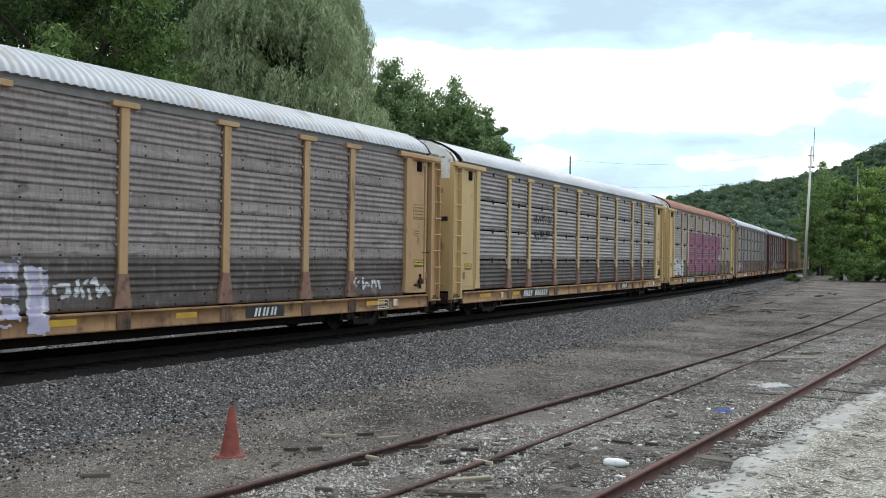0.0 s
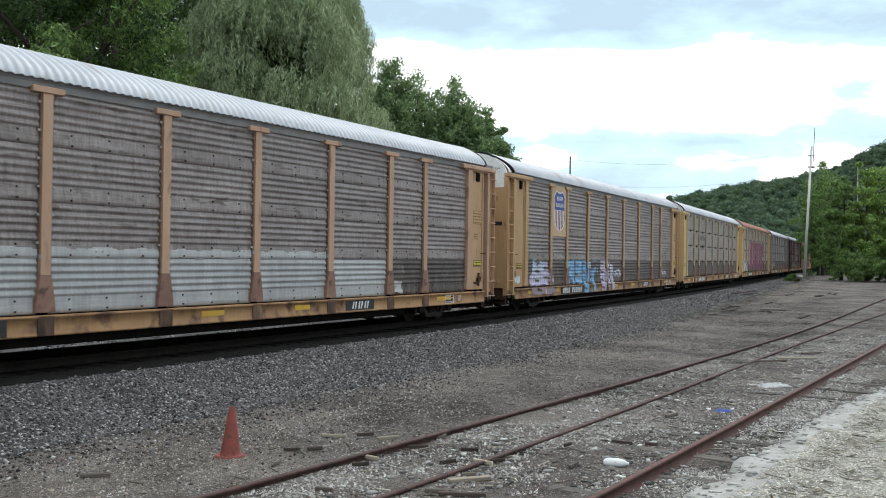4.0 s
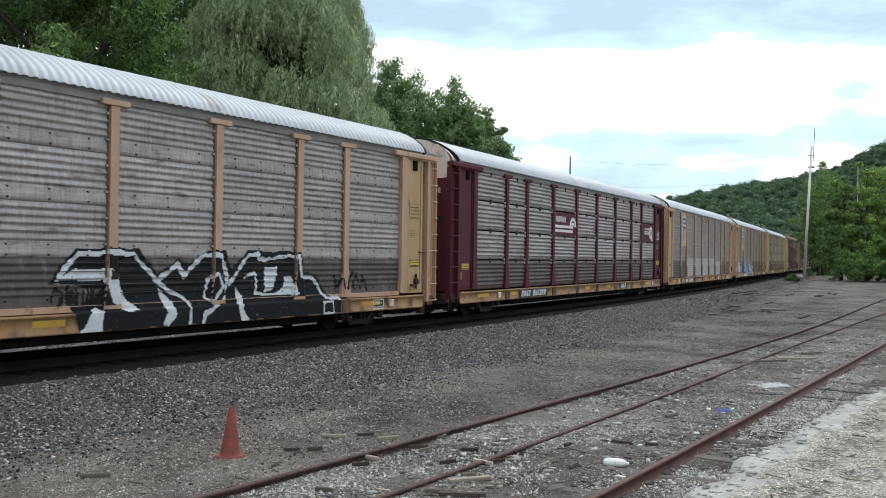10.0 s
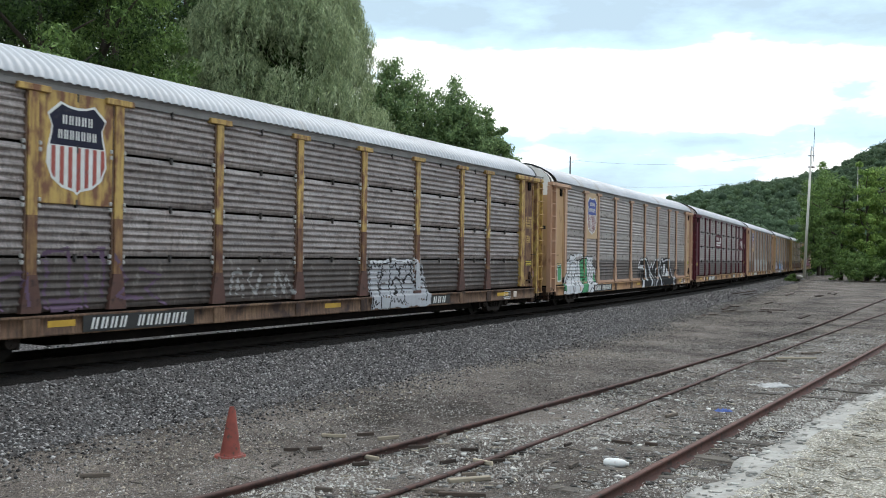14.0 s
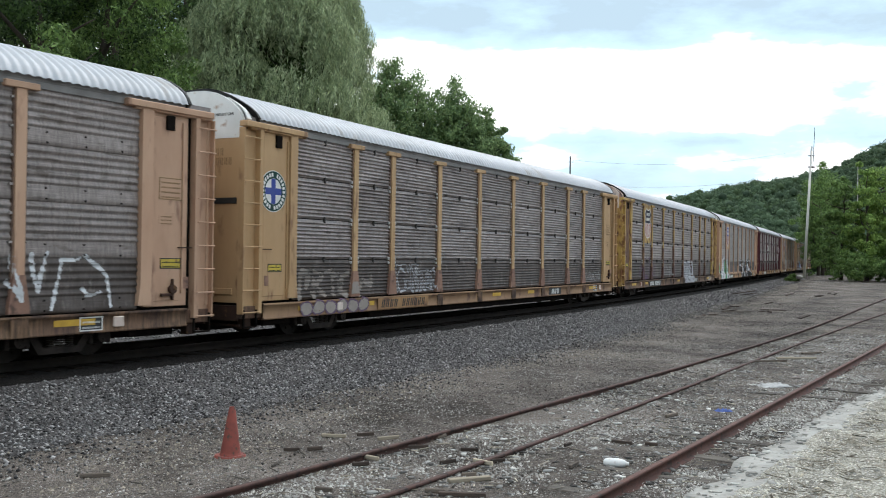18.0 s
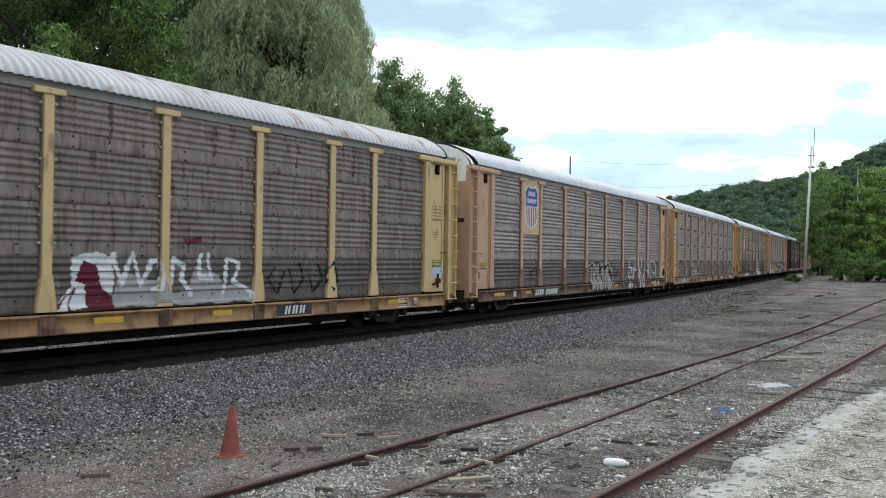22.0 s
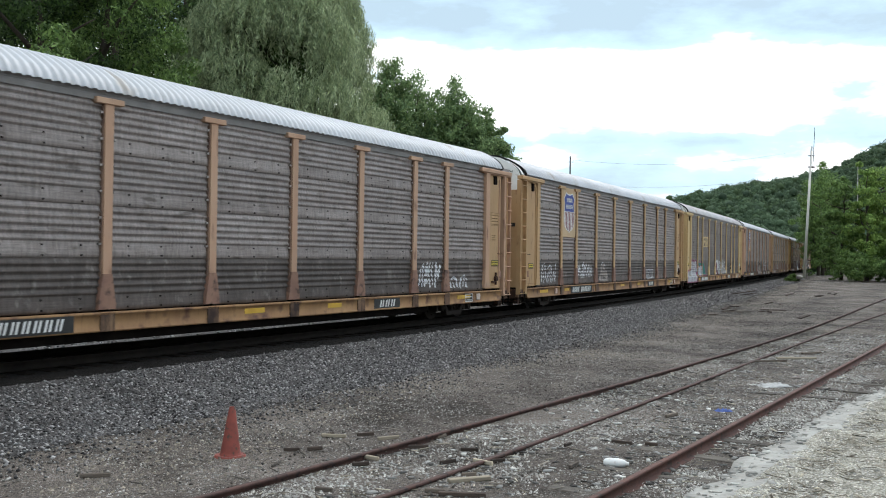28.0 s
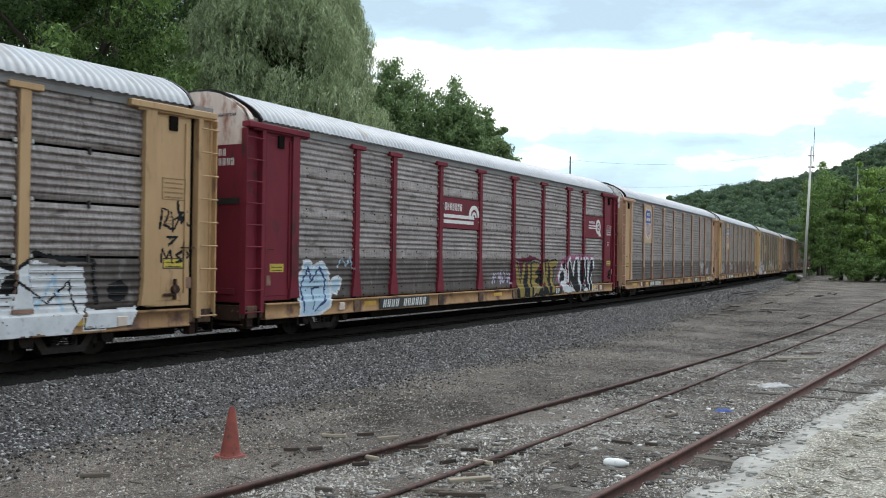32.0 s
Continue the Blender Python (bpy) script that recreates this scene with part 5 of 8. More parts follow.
    for mk in (0.72, 26.62):
        part("grab_iron", cached("grab", lambda: data_of("grab_iron", boxes((0, 0.36, -0.085, -0.06, 0.0, 0.025), (0, 0.025, -0.085, -0.03, 0.0, 0.025), (0.335, 0.36, -0.085, -0.03, 0.0, 0.025)))), M["gear_rust"], car, "rusty grab iron on the corner door", at=(X0 + mk - 0.05, Y_PAN - 0.02, 2.15))
        part("lock_plate", cached("lockp", lambda: data_of("lock_plate", boxes((0, 0.16, -0.012, 0.0, 0.0, 0.24), bevel=0.004))), M["foot"], car, "brown lock plate", at=(X0 + mk + 0.1, Y_PAN - 0.051, 1.3))
    label_box(car, 24.15, Z_SILL0 + 0.045, 0.52, 0.27, M["paint_black"], M["paint_white"], 2, M["paint_white"], 44, Y_PAN - 0.101)
    if spec.get("shield"):
        shield(car, spec["shield"] == "faded")
    if spec.get("hooks"):
        hook_plates(car, body)
    if spec.get("round"):
        at = (X0 + 1.12, Y_PAN - 0.051, 3.55)
        part("round_emblem", data_of("round_emblem", ring(bmesh.new(), 0, 0, 0.0, 0.50, 0, 6.2832, -0.004, 0.0, 32)), M["paint_white"], car, "white disc of a round emblem", at=at)
        part("emblem_ring", data_of("emblem_ring", ring(bmesh.new(), 0, 0, 0.31, 0.48, 0, 6.2832, -0.008, -0.004, 32)), M["ring_green"], car, "dark green ring of the emblem", at=at)
        part("emblem_cross", boxes((-0.08, 0.08, -0.008, -0.004, -0.30, 0.30), (-0.30, -0.08, -0.008, -0.004, -0.08, 0.08), (0.08, 0.30, -0.008, -0.004, -0.08, 0.08)), M["shield_blue"], car, "blue cross of the emblem", at=at)
        bm = bmesh.new()
        for k in range(26):
            a = k * 6.2832 / 26
            if k % 13 in (6,):
                continue
            ca, sa = math.cos(a), math.sin(a)
            prism(bm, [(ca * r - sa * w, sa * r + ca * w) for r, w in ((0.35, -0.03), (0.44, -0.03), (0.44, 0.03), (0.35, 0.03))], -0.012, -0.008)
        tagged(part("stencil", bm, M["paint_white"], car, "white marks round the emblem", at=at), kind="stuff")
    if spec.get("end_words", True):
        me = cached("end_words", lambda: text_mesh("EXCESS HEIGHT CAR", 0.095))
        tagged(part("lettering", me, M["paint_black"], car, "small black words on the white end", at=(X0 - 0.004, -0.30, 5.24), turn=(90, 0, -90)), kind="stuff")
    bm = bmesh.new()
    bars(bm, 0.0, 0.22, 0.5, 0.17, 4, 0, seed=51)
    bars(bm, 0.0, 0.0, 0.75, 0.17, 6, 0, seed=52)
    tagged(part("stencil", cached("end_marks", lambda: data_of("stencil", bm)), ink, car, "stencilled marks on the end door", at=(X0 + 0.018, -0.40, 4.10), turn=(0, 0, -90)), kind="stuff")


# ---- graffiti: paint that lies in the ribs of the panels ----
STROKES = [
    [[(0.1, 0.0), (0.25, 1.0)], [(0.25, 1.0), (0.55, 0.5), (0.9, 0.95)]],
    [[(0.5, 0.05), (0.15, 0.3), (0.12, 0.7), (0.5, 0.95), (0.85, 0.7), (0.88, 0.35)]],
    [[(0.05, 0.9), (0.35, 0.1), (0.6, 0.85), (0.95, 0.05)]],
    [[(0.1, 0.1), (0.14, 0.9)], [(0.45, 0.0), (0.5, 1.0)], [(0.85, 0.15), (0.8, 0.85)]],
    [[(0.05, 0.3), (0.4, 0.95), (0.9, 0.5), (0.55, 0.05)]],
    [[(0.1, 0.0), (0.15, 0.8), (0.5, 1.0), (0.85, 0.75)], [(0.5, 0.1), (0.55, 0.65)], [(0.9, 0.0), (0.85, 0.4)]],
    [[(0.05, 0.1), (0.3, 0.6), (0.1, 0.95)], [(0.45, 0.05), (0.7, 0.5), (0.5, 0.95)], [(0.95, 0.2), (0.9, 0.9)]],
]


def seg_dist(X, Z, a, b):
    dx, dz = b[0] - a[0], b[1] - a[1]
    k = np.clip(((X - a[0]) * dx + (Z - a[1]) * dz) / (dx * dx + dz * dz + 1e-9), 0, 1)
    return np.hypot(X - a[0] - k * dx, Z - a[1] - k * dz)


def spray(car, style, xs, zs, tone, colours, label):
    """Lays a grid of paint tones on ribs, posts, doors and sill; -1 is bare."""
    pz, pd = zip(*panel_profile(style))

    def depth(x, z):
        zz = (z - Z_PAN0) % ROW
        d = np.interp(zz, pz, pd)
        d = np.where(z > Z_PAN0, d + 0.004, d)
        d = np.where(z < Z_PAN0 + 0.13, np.maximum(d, 0.065), d)
        d = np.where((z <= Z_SILL1 + 0.02), 0.134, d)
        for p in POSTS + DOOR_POSTS:
            half = np.where(z < 1.62, 0.21 - 0.2 * np.clip(z - 1.1, 0, 0.52), 0.11)
            d = np.where((abs(x - p) < half) & (z > 1.0), np.where(z < 1.63, 0.112, 0.097) if p in POSTS else 0.126, d)
        d = np.where((x < 1.65) | (x > 25.85), np.maximum(d, 0.056), d)
        d = np.where((x > 0.0) & (x < 0.68) & (z > 0.66), 0.124, d)
        return d

    GX_, GZ_ = np.meshgrid(xs, zs)
    v = np.stack([X0 + GX_, Y_PAN - depth(GX_, GZ_), GZ_], -1).reshape(-1, 3)
    ny_, nx_ = GX_.shape
    ii = np.arange(nx_ * ny_).reshape(ny_, nx_)
    f = np.stack([ii[:-1, :-1], ii[:-1, 1:], ii[1:, 1:], ii[1:, :-1]], -1).reshape(-1, 4)
    keep = tone.ravel() >= 0
    f, ids = f[keep], tone.ravel()[keep]
    used, inv = np.unique(f, return_inverse=True)
    me = mesh_of("graffiti", v[used], inv.reshape(-1, 4))
    me.materials.clear()
    for c in colours:
        me.materials.append(M[c])
    me.polygons.foreach_set("material_index", ids.astype(np.int32))
    ob = new("graffiti", me)
    ob.parent = car
    tagged(ob, label)


def area(tone, *pts, edge=-1, wide=0.03):
    """A filled shape for a mural, with an outline of another tone if wanted."""
    return ("area", tone, pts, edge, wide)


def stroke(tone, wide, *pts):
    return ("stroke", tone, pts, -1, wide)


def oval(cx, cz, rx, rz):
    return [(cx + rx * math.cos(k * 0.698), cz + rz * math.sin(k * 0.698)) for k in range(9)]


def mural(car, style, layers, colours, seed, label, worn_=0.985):
    """Graffiti drawn as filled shapes and strokes, in metres along the car and over the rail."""
    step = 0.025
    allp = [p for q in layers for p in q[2]]
    xs = np.arange(min(p[0] for p in allp) - 0.12, max(p[0] for p in allp) + 0.12, step)
    zs = np.arange(max(0.51, min(p[1] for p in allp) - 0.12), max(p[1] for p in allp) + 0.12, step)
    X, Z = np.meshgrid((xs[:-1] + xs[1:]) / 2, (zs[:-1] + zs[1:]) / 2)
    # the hand wavers
    Xw = X + 0.018 * np.sin(Z * 7 + seed) + 0.012 * np.sin(X * 5 + Z * 11)
    Zw = Z + 0.020 * np.sin(X * 6 + seed) + 0.010 * np.sin(X * 17)
    tone = np.full(X.shape, -1)
    for kind, col, pts, edge_, wide in layers:
        closed = kind == "area"
        pairs = list(zip(pts, pts[1:])) + ([(pts[-1], pts[0])] if closed else [])
        near_ = np.full(X.shape, 9.0)
        inside = np.zeros(X.shape, bool)
        for a, b in pairs:
            near_ = np.minimum(near_, seg_dist(Xw, Zw, a, b))
            if closed:
                cross = (a[1] > Zw) != (b[1] > Zw)
                inside ^= cross & (Xw < (b[0] - a[0]) * (Zw - a[1]) / (b[1] - a[1] + 1e-9) + a[0])
        if closed:
            tone = np.where(inside, col, tone)
            if edge_ >= 0:
                tone = np.where(near_ < wide, edge_, tone)
        else:
            tone = np.where(near_ < wide * (0.5 + 0.12 * np.sin(X * 9 + Z * 7)), col, tone)
    worn = np.sin(X * 3.1 + seed) * np.sin(Z * 17.0 + X * 1.3) + 0.25 * np.sin(X * 41.0) * np.sin(Z * 53.0) > worn_
    spray(car, style, xs, zs, np.where(worn, -1, tone), colours, label)


# the larger pieces, each as (layers, colours, seed, label, how whole)
MURALS = {
    "worn_beige": ([
        stroke(0, 0.16, (2.2, 1.0), (2.3, 1.6), (2.65, 1.55), (2.5, 1.2)),
        stroke(0, 0.16, (2.8, 1.0), (2.85, 1.6), (3.2, 1.5), (2.9, 1.3), (3.3, 1.0)),
        stroke(0, 0.16, (3.4, 1.6), (3.9, 1.6), (3.65, 1.55), (3.7, 1.0)),
        stroke(0, 0.16, (4.3, 1.0), (4.0, 1.1), (4.1, 1.5), (4.4, 1.55)),
        stroke(0, 0.14, (4.9, 1.0), (5.1, 1.4), (5.5, 1.2), (5.6, 1.5)),
    ], ["spray_beige"], 21, "worn beige graffiti letters", 0.62),
    "sill_ovals": ([area(0, *oval(2.4 + 0.52 * k, 0.70, 0.27, 0.18), edge=1, wide=0.022) for k in range(6)] + [area(0, (4.45, 0.95), (4.5, 1.35), (4.8, 1.35), (4.85, 0.95))], ["spray_beige", "spray_purple"], 24, "row of pale graffiti ovals on the sill", 1.1),
    "outline_letters": ([
        stroke(0, 0.05, (7.4, 1.55), (7.15, 1.72), (6.98, 1.4), (7.08, 1.02), (7.4, 1.02), (7.42, 1.35), (7.22, 1.35)),
        stroke(0, 0.04, *oval(7.58, 1.18, 0.11, 0.16)),
        stroke(0, 0.05, (7.75, 0.98), (7.75, 1.72), (7.85, 1.72), (8.05, 1.2), (8.05, 1.72), (8.15, 1.72), (8.12, 1.0), (8.0, 1.0), (7.85, 1.4), (7.85, 0.98), (7.75, 0.98)),
        stroke(0, 0.045, (8.15, 1.5), (8.5, 1.5), (8.5, 1.38), (8.36, 1.38), (8.34, 1.0), (8.22, 1.0), (8.22, 1.38)),
        stroke(0, 0.045, *oval(8.56, 1.15, 0.13, 0.17)),
        stroke(0, 0.04, *oval(8.56, 1.15, 0.05, 0.07)),
        stroke(0, 0.045, (8.72, 1.5), (8.72, 1.05), (8.98, 1.05), (8.98, 1.5), (8.88, 1.5), (8.88, 1.2), (8.80, 1.2), (8.80, 1.5), (8.72, 1.5)),
        stroke(0, 0.045, (9.05, 1.0), (9.05, 1.65), (9.28, 1.6), (9.25, 1.35), (9.12, 1.3), (9.3, 1.0)),
        stroke(0, 0.03, (6.92, 0.98), (6.9, 1.8), (7.5, 1.8), (7.6, 1.5), (7.72, 1.82), (8.2, 1.8), (8.3, 1.58), (9.0, 1.6), (9.35, 1.75)),
    ], ["spray_dull"], 22, "white outline graffiti letters", 1.12),
    "door_tag": ([
        stroke(0, 0.05, (26.0, 2.55), (26.05, 2.95), (26.25, 2.9), (26.1, 2.6), (26.3, 2.55)),
        stroke(0, 0.05, (26.3, 2.9), (26.35, 2.5), (26.5, 2.8), (26.35, 2.75)),
        stroke(0, 0.05, (26.5, 3.15), (26.55, 2.7), (26.75, 2.95), (26.55, 2.9), (26.75, 2.65)),
        stroke(0, 0.05, (26.2, 2.35), (26.5, 2.4), (26.25, 2.2)),
        stroke(0, 0.05, (26.05, 1.85), (26.1, 2.1), (26.2, 1.9), (26.3, 2.1), (26.35, 1.85)),
        stroke(0, 0.05, (26.6, 2.1), (26.45, 2.0), (26.6, 1.9), (26.45, 1.85)),
        stroke(0, 0.05, (26.7, 2.3), (26.65, 1.95), (26.8, 2.0), (26.7, 2.2)),
    ], ["spray_black"], 49, "black scribbled tag on the corner door", 1.2),
    "rust_runs": ([stroke(0, 0.10, ((a + e) / 2, 4.98), ((a + e) / 2 + 0.03, 4.55), ((a + e) / 2, 4.2)) for a, e in BAYS[1:]], ["streak_rust"], 4, "dark red rust runs under the roof", 0.45),
    "clean_strip": ([area(0, (a, 1.93), (a, 2.12), (e, 2.12), (e, 1.93)) for a, e in BAYS[2:6]] + [area(0, (21.12, 0.96), (21.12, 1.3), (21.65, 1.3), (21.65, 0.96))], ["galv_clean"], 3, "pale cleaned strip above the lower panels", 1.1),
    "name_patch": ([
        area(0, (6.75, 2.95), (6.72, 3.68), (9.3, 3.72), (9.32, 2.98)),
        area(1, (7.3, 3.2), (7.3, 3.55), (7.9, 3.62), (7.9, 3.5), (7.5, 3.42), (7.5, 3.25), (7.9, 3.2), (7.9, 3.05), (7.45, 3.05)),
        area(1, (8.0, 3.35), (8.05, 3.62), (8.5, 3.62), (8.45, 3.5), (8.2, 3.45), (8.5, 3.3), (8.45, 3.05), (8.0, 3.05), (8.3, 3.2)),
        area(1, (8.55, 3.6), (8.75, 3.6), (9.05, 3.05), (8.85, 3.05)),
        area(1, (8.6, 3.05), (8.75, 3.05), (9.1, 3.6), (8.95, 3.6)),
        stroke(0, 0.06, (7.2, 3.36), (9.2, 3.3)),
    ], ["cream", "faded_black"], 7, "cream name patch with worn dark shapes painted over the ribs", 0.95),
    "black_letters": ([
        area(0, (13.75, 1.45), (14.4, 2.12), (15.9, 2.14), (16.4, 1.6), (17.0, 1.95), (17.3, 1.8), (17.8, 2.14), (18.4, 2.1), (18.6, 1.7), (19.1, 2.12), (21.0, 2.12), (21.2, 1.6), (21.6, 1.55), (22.2, 1.0), (22.7, 0.95), (22.6, 0.52), (14.4, 0.5), (14.3, 0.9), (15.0, 1.35)),
        stroke(1, 0.10, (13.95, 1.5), (14.45, 2.02), (15.75, 2.04), (16.35, 1.45)),
        stroke(1, 0.10, (16.35, 1.45), (16.95, 1.82), (17.15, 1.55), (17.75, 2.04), (18.25, 2.0), (18.45, 1.5), (18.3, 1.0), (17.7, 0.75), (17.6, 0.52)),
        stroke(1, 0.09, (18.5, 1.35), (19.15, 2.02), (19.5, 2.02), (19.5, 1.92), (20.95, 2.02), (21.0, 1.5), (21.5, 1.45), (22.1, 0.95), (22.6, 0.9)),
        stroke(1, 0.07, (16.4, 1.4), (17.1, 1.1), (17.3, 0.9), (17.2, 0.52)),
        area(1, (13.95, 1.5), (14.4, 1.72), (15.2, 1.72), (15.1, 1.5)),
        area(1, (15.0, 1.5), (15.3, 1.5), (15.5, 1.2), (15.9, 0.9), (15.5, 0.88), (15.2, 1.05)),
        area(1, (14.4, 0.52), (14.8, 1.0), (15.0, 0.9), (14.9, 0.52)),
        area(1, (16.4, 1.3), (16.8, 1.05), (16.85, 0.75), (16.6, 0.52), (16.45, 0.52), (16.6, 0.8)),
        stroke(1, 0.08, (17.8, 1.5), (18.1, 1.6), (18.2, 1.3), (18.0, 1.0), (17.75, 1.1), (17.8, 1.5)),
        area(1, (18.7, 1.3), (18.95, 1.1), (18.9, 0.8), (19.1, 0.52), (18.8, 0.52)),
        stroke(1, 0.06, (19.0, 1.5), (19.4, 1.6), (19.4, 1.1), (20.9, 1.1)),
        area(1, (19.7, 1.75), (20.2, 1.76), (20.0, 1.2), (19.7, 1.15)),
        area(1, (20.4, 1.5), (20.7, 1.5), (20.9, 1.05), (20.2, 1.05), (20.4, 1.3)),
        stroke(1, 0.05, (21.9, 0.55), (22.3, 0.55), (22.3, 0.85), (21.9, 0.85), (21.9, 0.55)),
    ], ["spray_black", "spray_white"], 14, "black graffiti letters with white edges and highlights", 1.15),
    "green_letters": ([
        area(0, (1.6, 0.5), (1.7, 1.2), (2.1, 1.6), (2.0, 1.95), (2.6, 2.0), (2.7, 2.16), (3.4, 2.16), (3.5, 1.95), (4.2, 1.95), (4.3, 2.12), (5.0, 2.12), (5.9, 2.12), (5.95, 1.7), (6.3, 1.6), (6.35, 0.9), (6.25, 0.5), edge=1, wide=0.025),
        area(2, (4.0, 1.85), (4.35, 2.05), (5.0, 2.05), (5.0, 1.5), (4.8, 1.4), (5.1, 1.1), (4.9, 0.52), (4.0, 0.52), (4.3, 0.8), (4.1, 1.2), edge=1, wide=0.025),
        area(2, (0.95, 1.72), (1.42, 1.78), (1.5, 1.1), (1.05, 1.1), edge=0, wide=0.03),
        area(2, (6.0, 1.4), (6.2, 1.3), (6.3, 0.95), (5.95, 0.95), edge=1, wide=0.02),
        area(2, (1.66, 0.65), (2.0, 0.65), (2.0, 1.0), (1.75, 1.0), edge=1, wide=0.02),
        stroke(1, 0.05, (2.1, 1.95), (2.7, 1.9), (2.6, 1.45), (2.3, 1.3), (2.65, 1.2)),
        stroke(1, 0.05, (2.85, 1.9), (2.8, 1.5), (3.05, 1.2), (2.75, 0.9), (2.95, 0.52)),
        stroke(1, 0.05, (2.95, 1.85), (3.5, 1.85), (3.45, 1.5), (3.2, 1.2), (3.4, 0.9), (3.1, 0.95), (3.0, 0.6)),
        stroke(1, 0.05, (3.75, 1.9), (3.6, 1.4), (3.9, 1.2), (3.7, 0.9), (3.95, 0.6)),
        stroke(1, 0.05, (4.1, 1.85), (4.5, 1.85), (4.9, 1.45), (4.6, 1.3), (4.9, 1.2), (4.7, 0.6)),
        stroke(1, 0.05, (5.1, 1.95), (5.5, 1.5), (5.2, 1.2), (5.4, 0.9), (5.8, 0.95)),
        stroke(1, 0.05, (5.6, 2.0), (5.9, 1.7), (5.6, 1.3), (5.9, 1.1)),
        stroke(1, 0.05, (4.2, 1.2), (4.6, 1.22), (4.3, 0.95), (4.7, 0.95)),
        stroke(1, 0.05, (1.9, 1.55), (2.2, 1.5), (1.75, 0.9), (1.9, 0.52)),
        stroke(1, 0.05, (5.2, 0.55), (5.5, 0.75), (5.9, 0.6)),
    ], ["spray_white", "spray_black", "spray_green"], 13, "white and green graffiti letters with black outlines", 1.12),
    "blue_letters": ([
        area(0, (6.75, 0.95), (6.75, 1.95), (7.68, 1.97), (7.72, 0.93), (7.45, 0.93), (7.42, 1.15), (7.1, 1.15), (7.08, 0.95)),
        area(0, (7.85, 0.93), (7.85, 1.95), (8.72, 1.95), (8.7, 0.93)),
        area(0, (8.85, 0.52), (8.82, 1.95), (9.4, 1.95), (9.5, 0.52)),
        area(1, (9.6, 1.0), (9.65, 1.95), (9.9, 1.95), (9.8, 1.0)),
        stroke(1, 0.06, (9.95, 0.95), (10.0, 1.95), (10.9, 1.95), (11.0, 1.4)),
        area(0, (10.1, 0.95), (10.1, 1.5), (10.75, 1.7), (10.8, 1.45), (10.5, 1.4), (10.45, 0.55), (10.2, 0.55)),
        area(2, (7.95, 1.2), (8.6, 1.25), (8.6, 1.36), (7.95, 1.3)),
        stroke(1, 0.05, (6.8, 1.95), (6.9, 1.2), (7.0, 1.9), (7.2, 1.3), (7.4, 1.9)),
        stroke(1, 0.04, (7.95, 1.85), (8.65, 1.85), (8.3, 1.5), (8.0, 1.1), (8.6, 1.05)),
    ], ["spray_blue", "spray_pale_blue", "spray_grey"], 2, "sky-blue block graffiti letters fading away", 0.72),
    "silver_letters": ([
        area(0, (0.7, 0.52), (0.9, 1.2), (2.1, 1.5), (2.4, 1.95), (2.9, 2.05), (3.4, 1.9), (3.8, 2.0), (4.4, 1.95), (4.6, 1.3), (4.3, 0.9), (4.2, 0.52), edge=2, wide=0.05),
        stroke(1, 0.05, (2.15, 0.52), (2.05, 1.3), (2.6, 1.75), (3.1, 1.6), (2.9, 1.35), (2.5, 1.4), (2.2, 1.1), (2.5, 0.52)),
        stroke(1, 0.05, (2.4, 1.95), (2.9, 1.95), (3.2, 1.7), (3.5, 1.5), (3.2, 1.25), (3.1, 0.7)),
        stroke(1, 0.05, (3.4, 1.9), (3.7, 1.6), (3.6, 1.3), (3.8, 1.1), (3.5, 0.6)),
        stroke(1, 0.05, (3.8, 1.95), (4.1, 1.7), (4.0, 1.3), (4.25, 1.1)),
        stroke(2, 0.06, (1.0, 0.8), (1.3, 1.3), (1.9, 1.45)),
        area(3, (4.45, 0.98), (4.75, 1.5), (4.8, 1.85), (7.2, 1.88), (8.0, 1.5), (8.4, 0.95), edge=2, wide=0.04),
        area(0, (5.1, 0.93), (5.1, 1.55), (6.5, 1.62), (6.45, 0.93), edge=2, wide=0.02),
        area(0, (6.75, 1.15), (6.9, 1.5), (7.1, 1.2), (7.6, 1.15)),
        stroke(1, 0.05, (6.6, 1.1), (7.2, 1.3), (7.8, 1.2), (8.2, 0.95)),
        stroke(0, 0.08, (4.7, 1.1), (4.9, 1.5), (5.0, 1.2)),
        stroke(1, 0.05, (5.15, 1.72), (5.4, 1.6), (5.3, 1.8)),
    ], ["spray_dull", "spray_crimson", "spray_pink", "spray_teal"], 30, "silver and teal graffiti with crimson outlines", 1.15),
    "crimson_letters": ([
        area(2, (13.9, 0.95), (14.0, 1.65), (15.2, 1.45), (15.4, 1.15), (15.9, 1.3), (16.1, 1.75), (16.8, 1.6), (17.0, 1.35), (17.9, 1.2), (17.9, 0.95)),
        area(1, (12.55, 0.95), (12.9, 1.4), (12.95, 1.95), (13.5, 2.05), (13.9, 2.0), (13.9, 0.95)),
        area(0, (13.0, 1.5), (13.2, 1.85), (13.5, 1.8), (13.6, 1.4), (13.9, 1.2), (13.9, 0.95), (13.3, 0.95), (13.2, 1.4)),
        stroke(0, 0.04, (12.6, 1.0), (13.0, 1.35), (12.85, 0.95)),
        stroke(1, 0.11, (13.9, 2.0), (14.1, 1.4), (14.4, 2.0), (14.6, 1.4), (14.9, 1.9), (15.1, 1.9), (15.1, 1.3), (14.9, 1.3)),
        stroke(1, 0.11, (15.4, 1.3), (15.5, 1.9), (15.8, 1.8), (15.7, 1.5), (16.0, 1.2)),
        stroke(1, 0.11, (16.3, 2.0), (16.2, 1.5), (16.6, 1.5), (16.5, 2.0)),
        stroke(1, 0.11, (17.0, 1.2), (17.1, 1.95), (17.5, 1.8), (17.3, 1.4), (17.9, 1.2), (17.95, 0.95)),
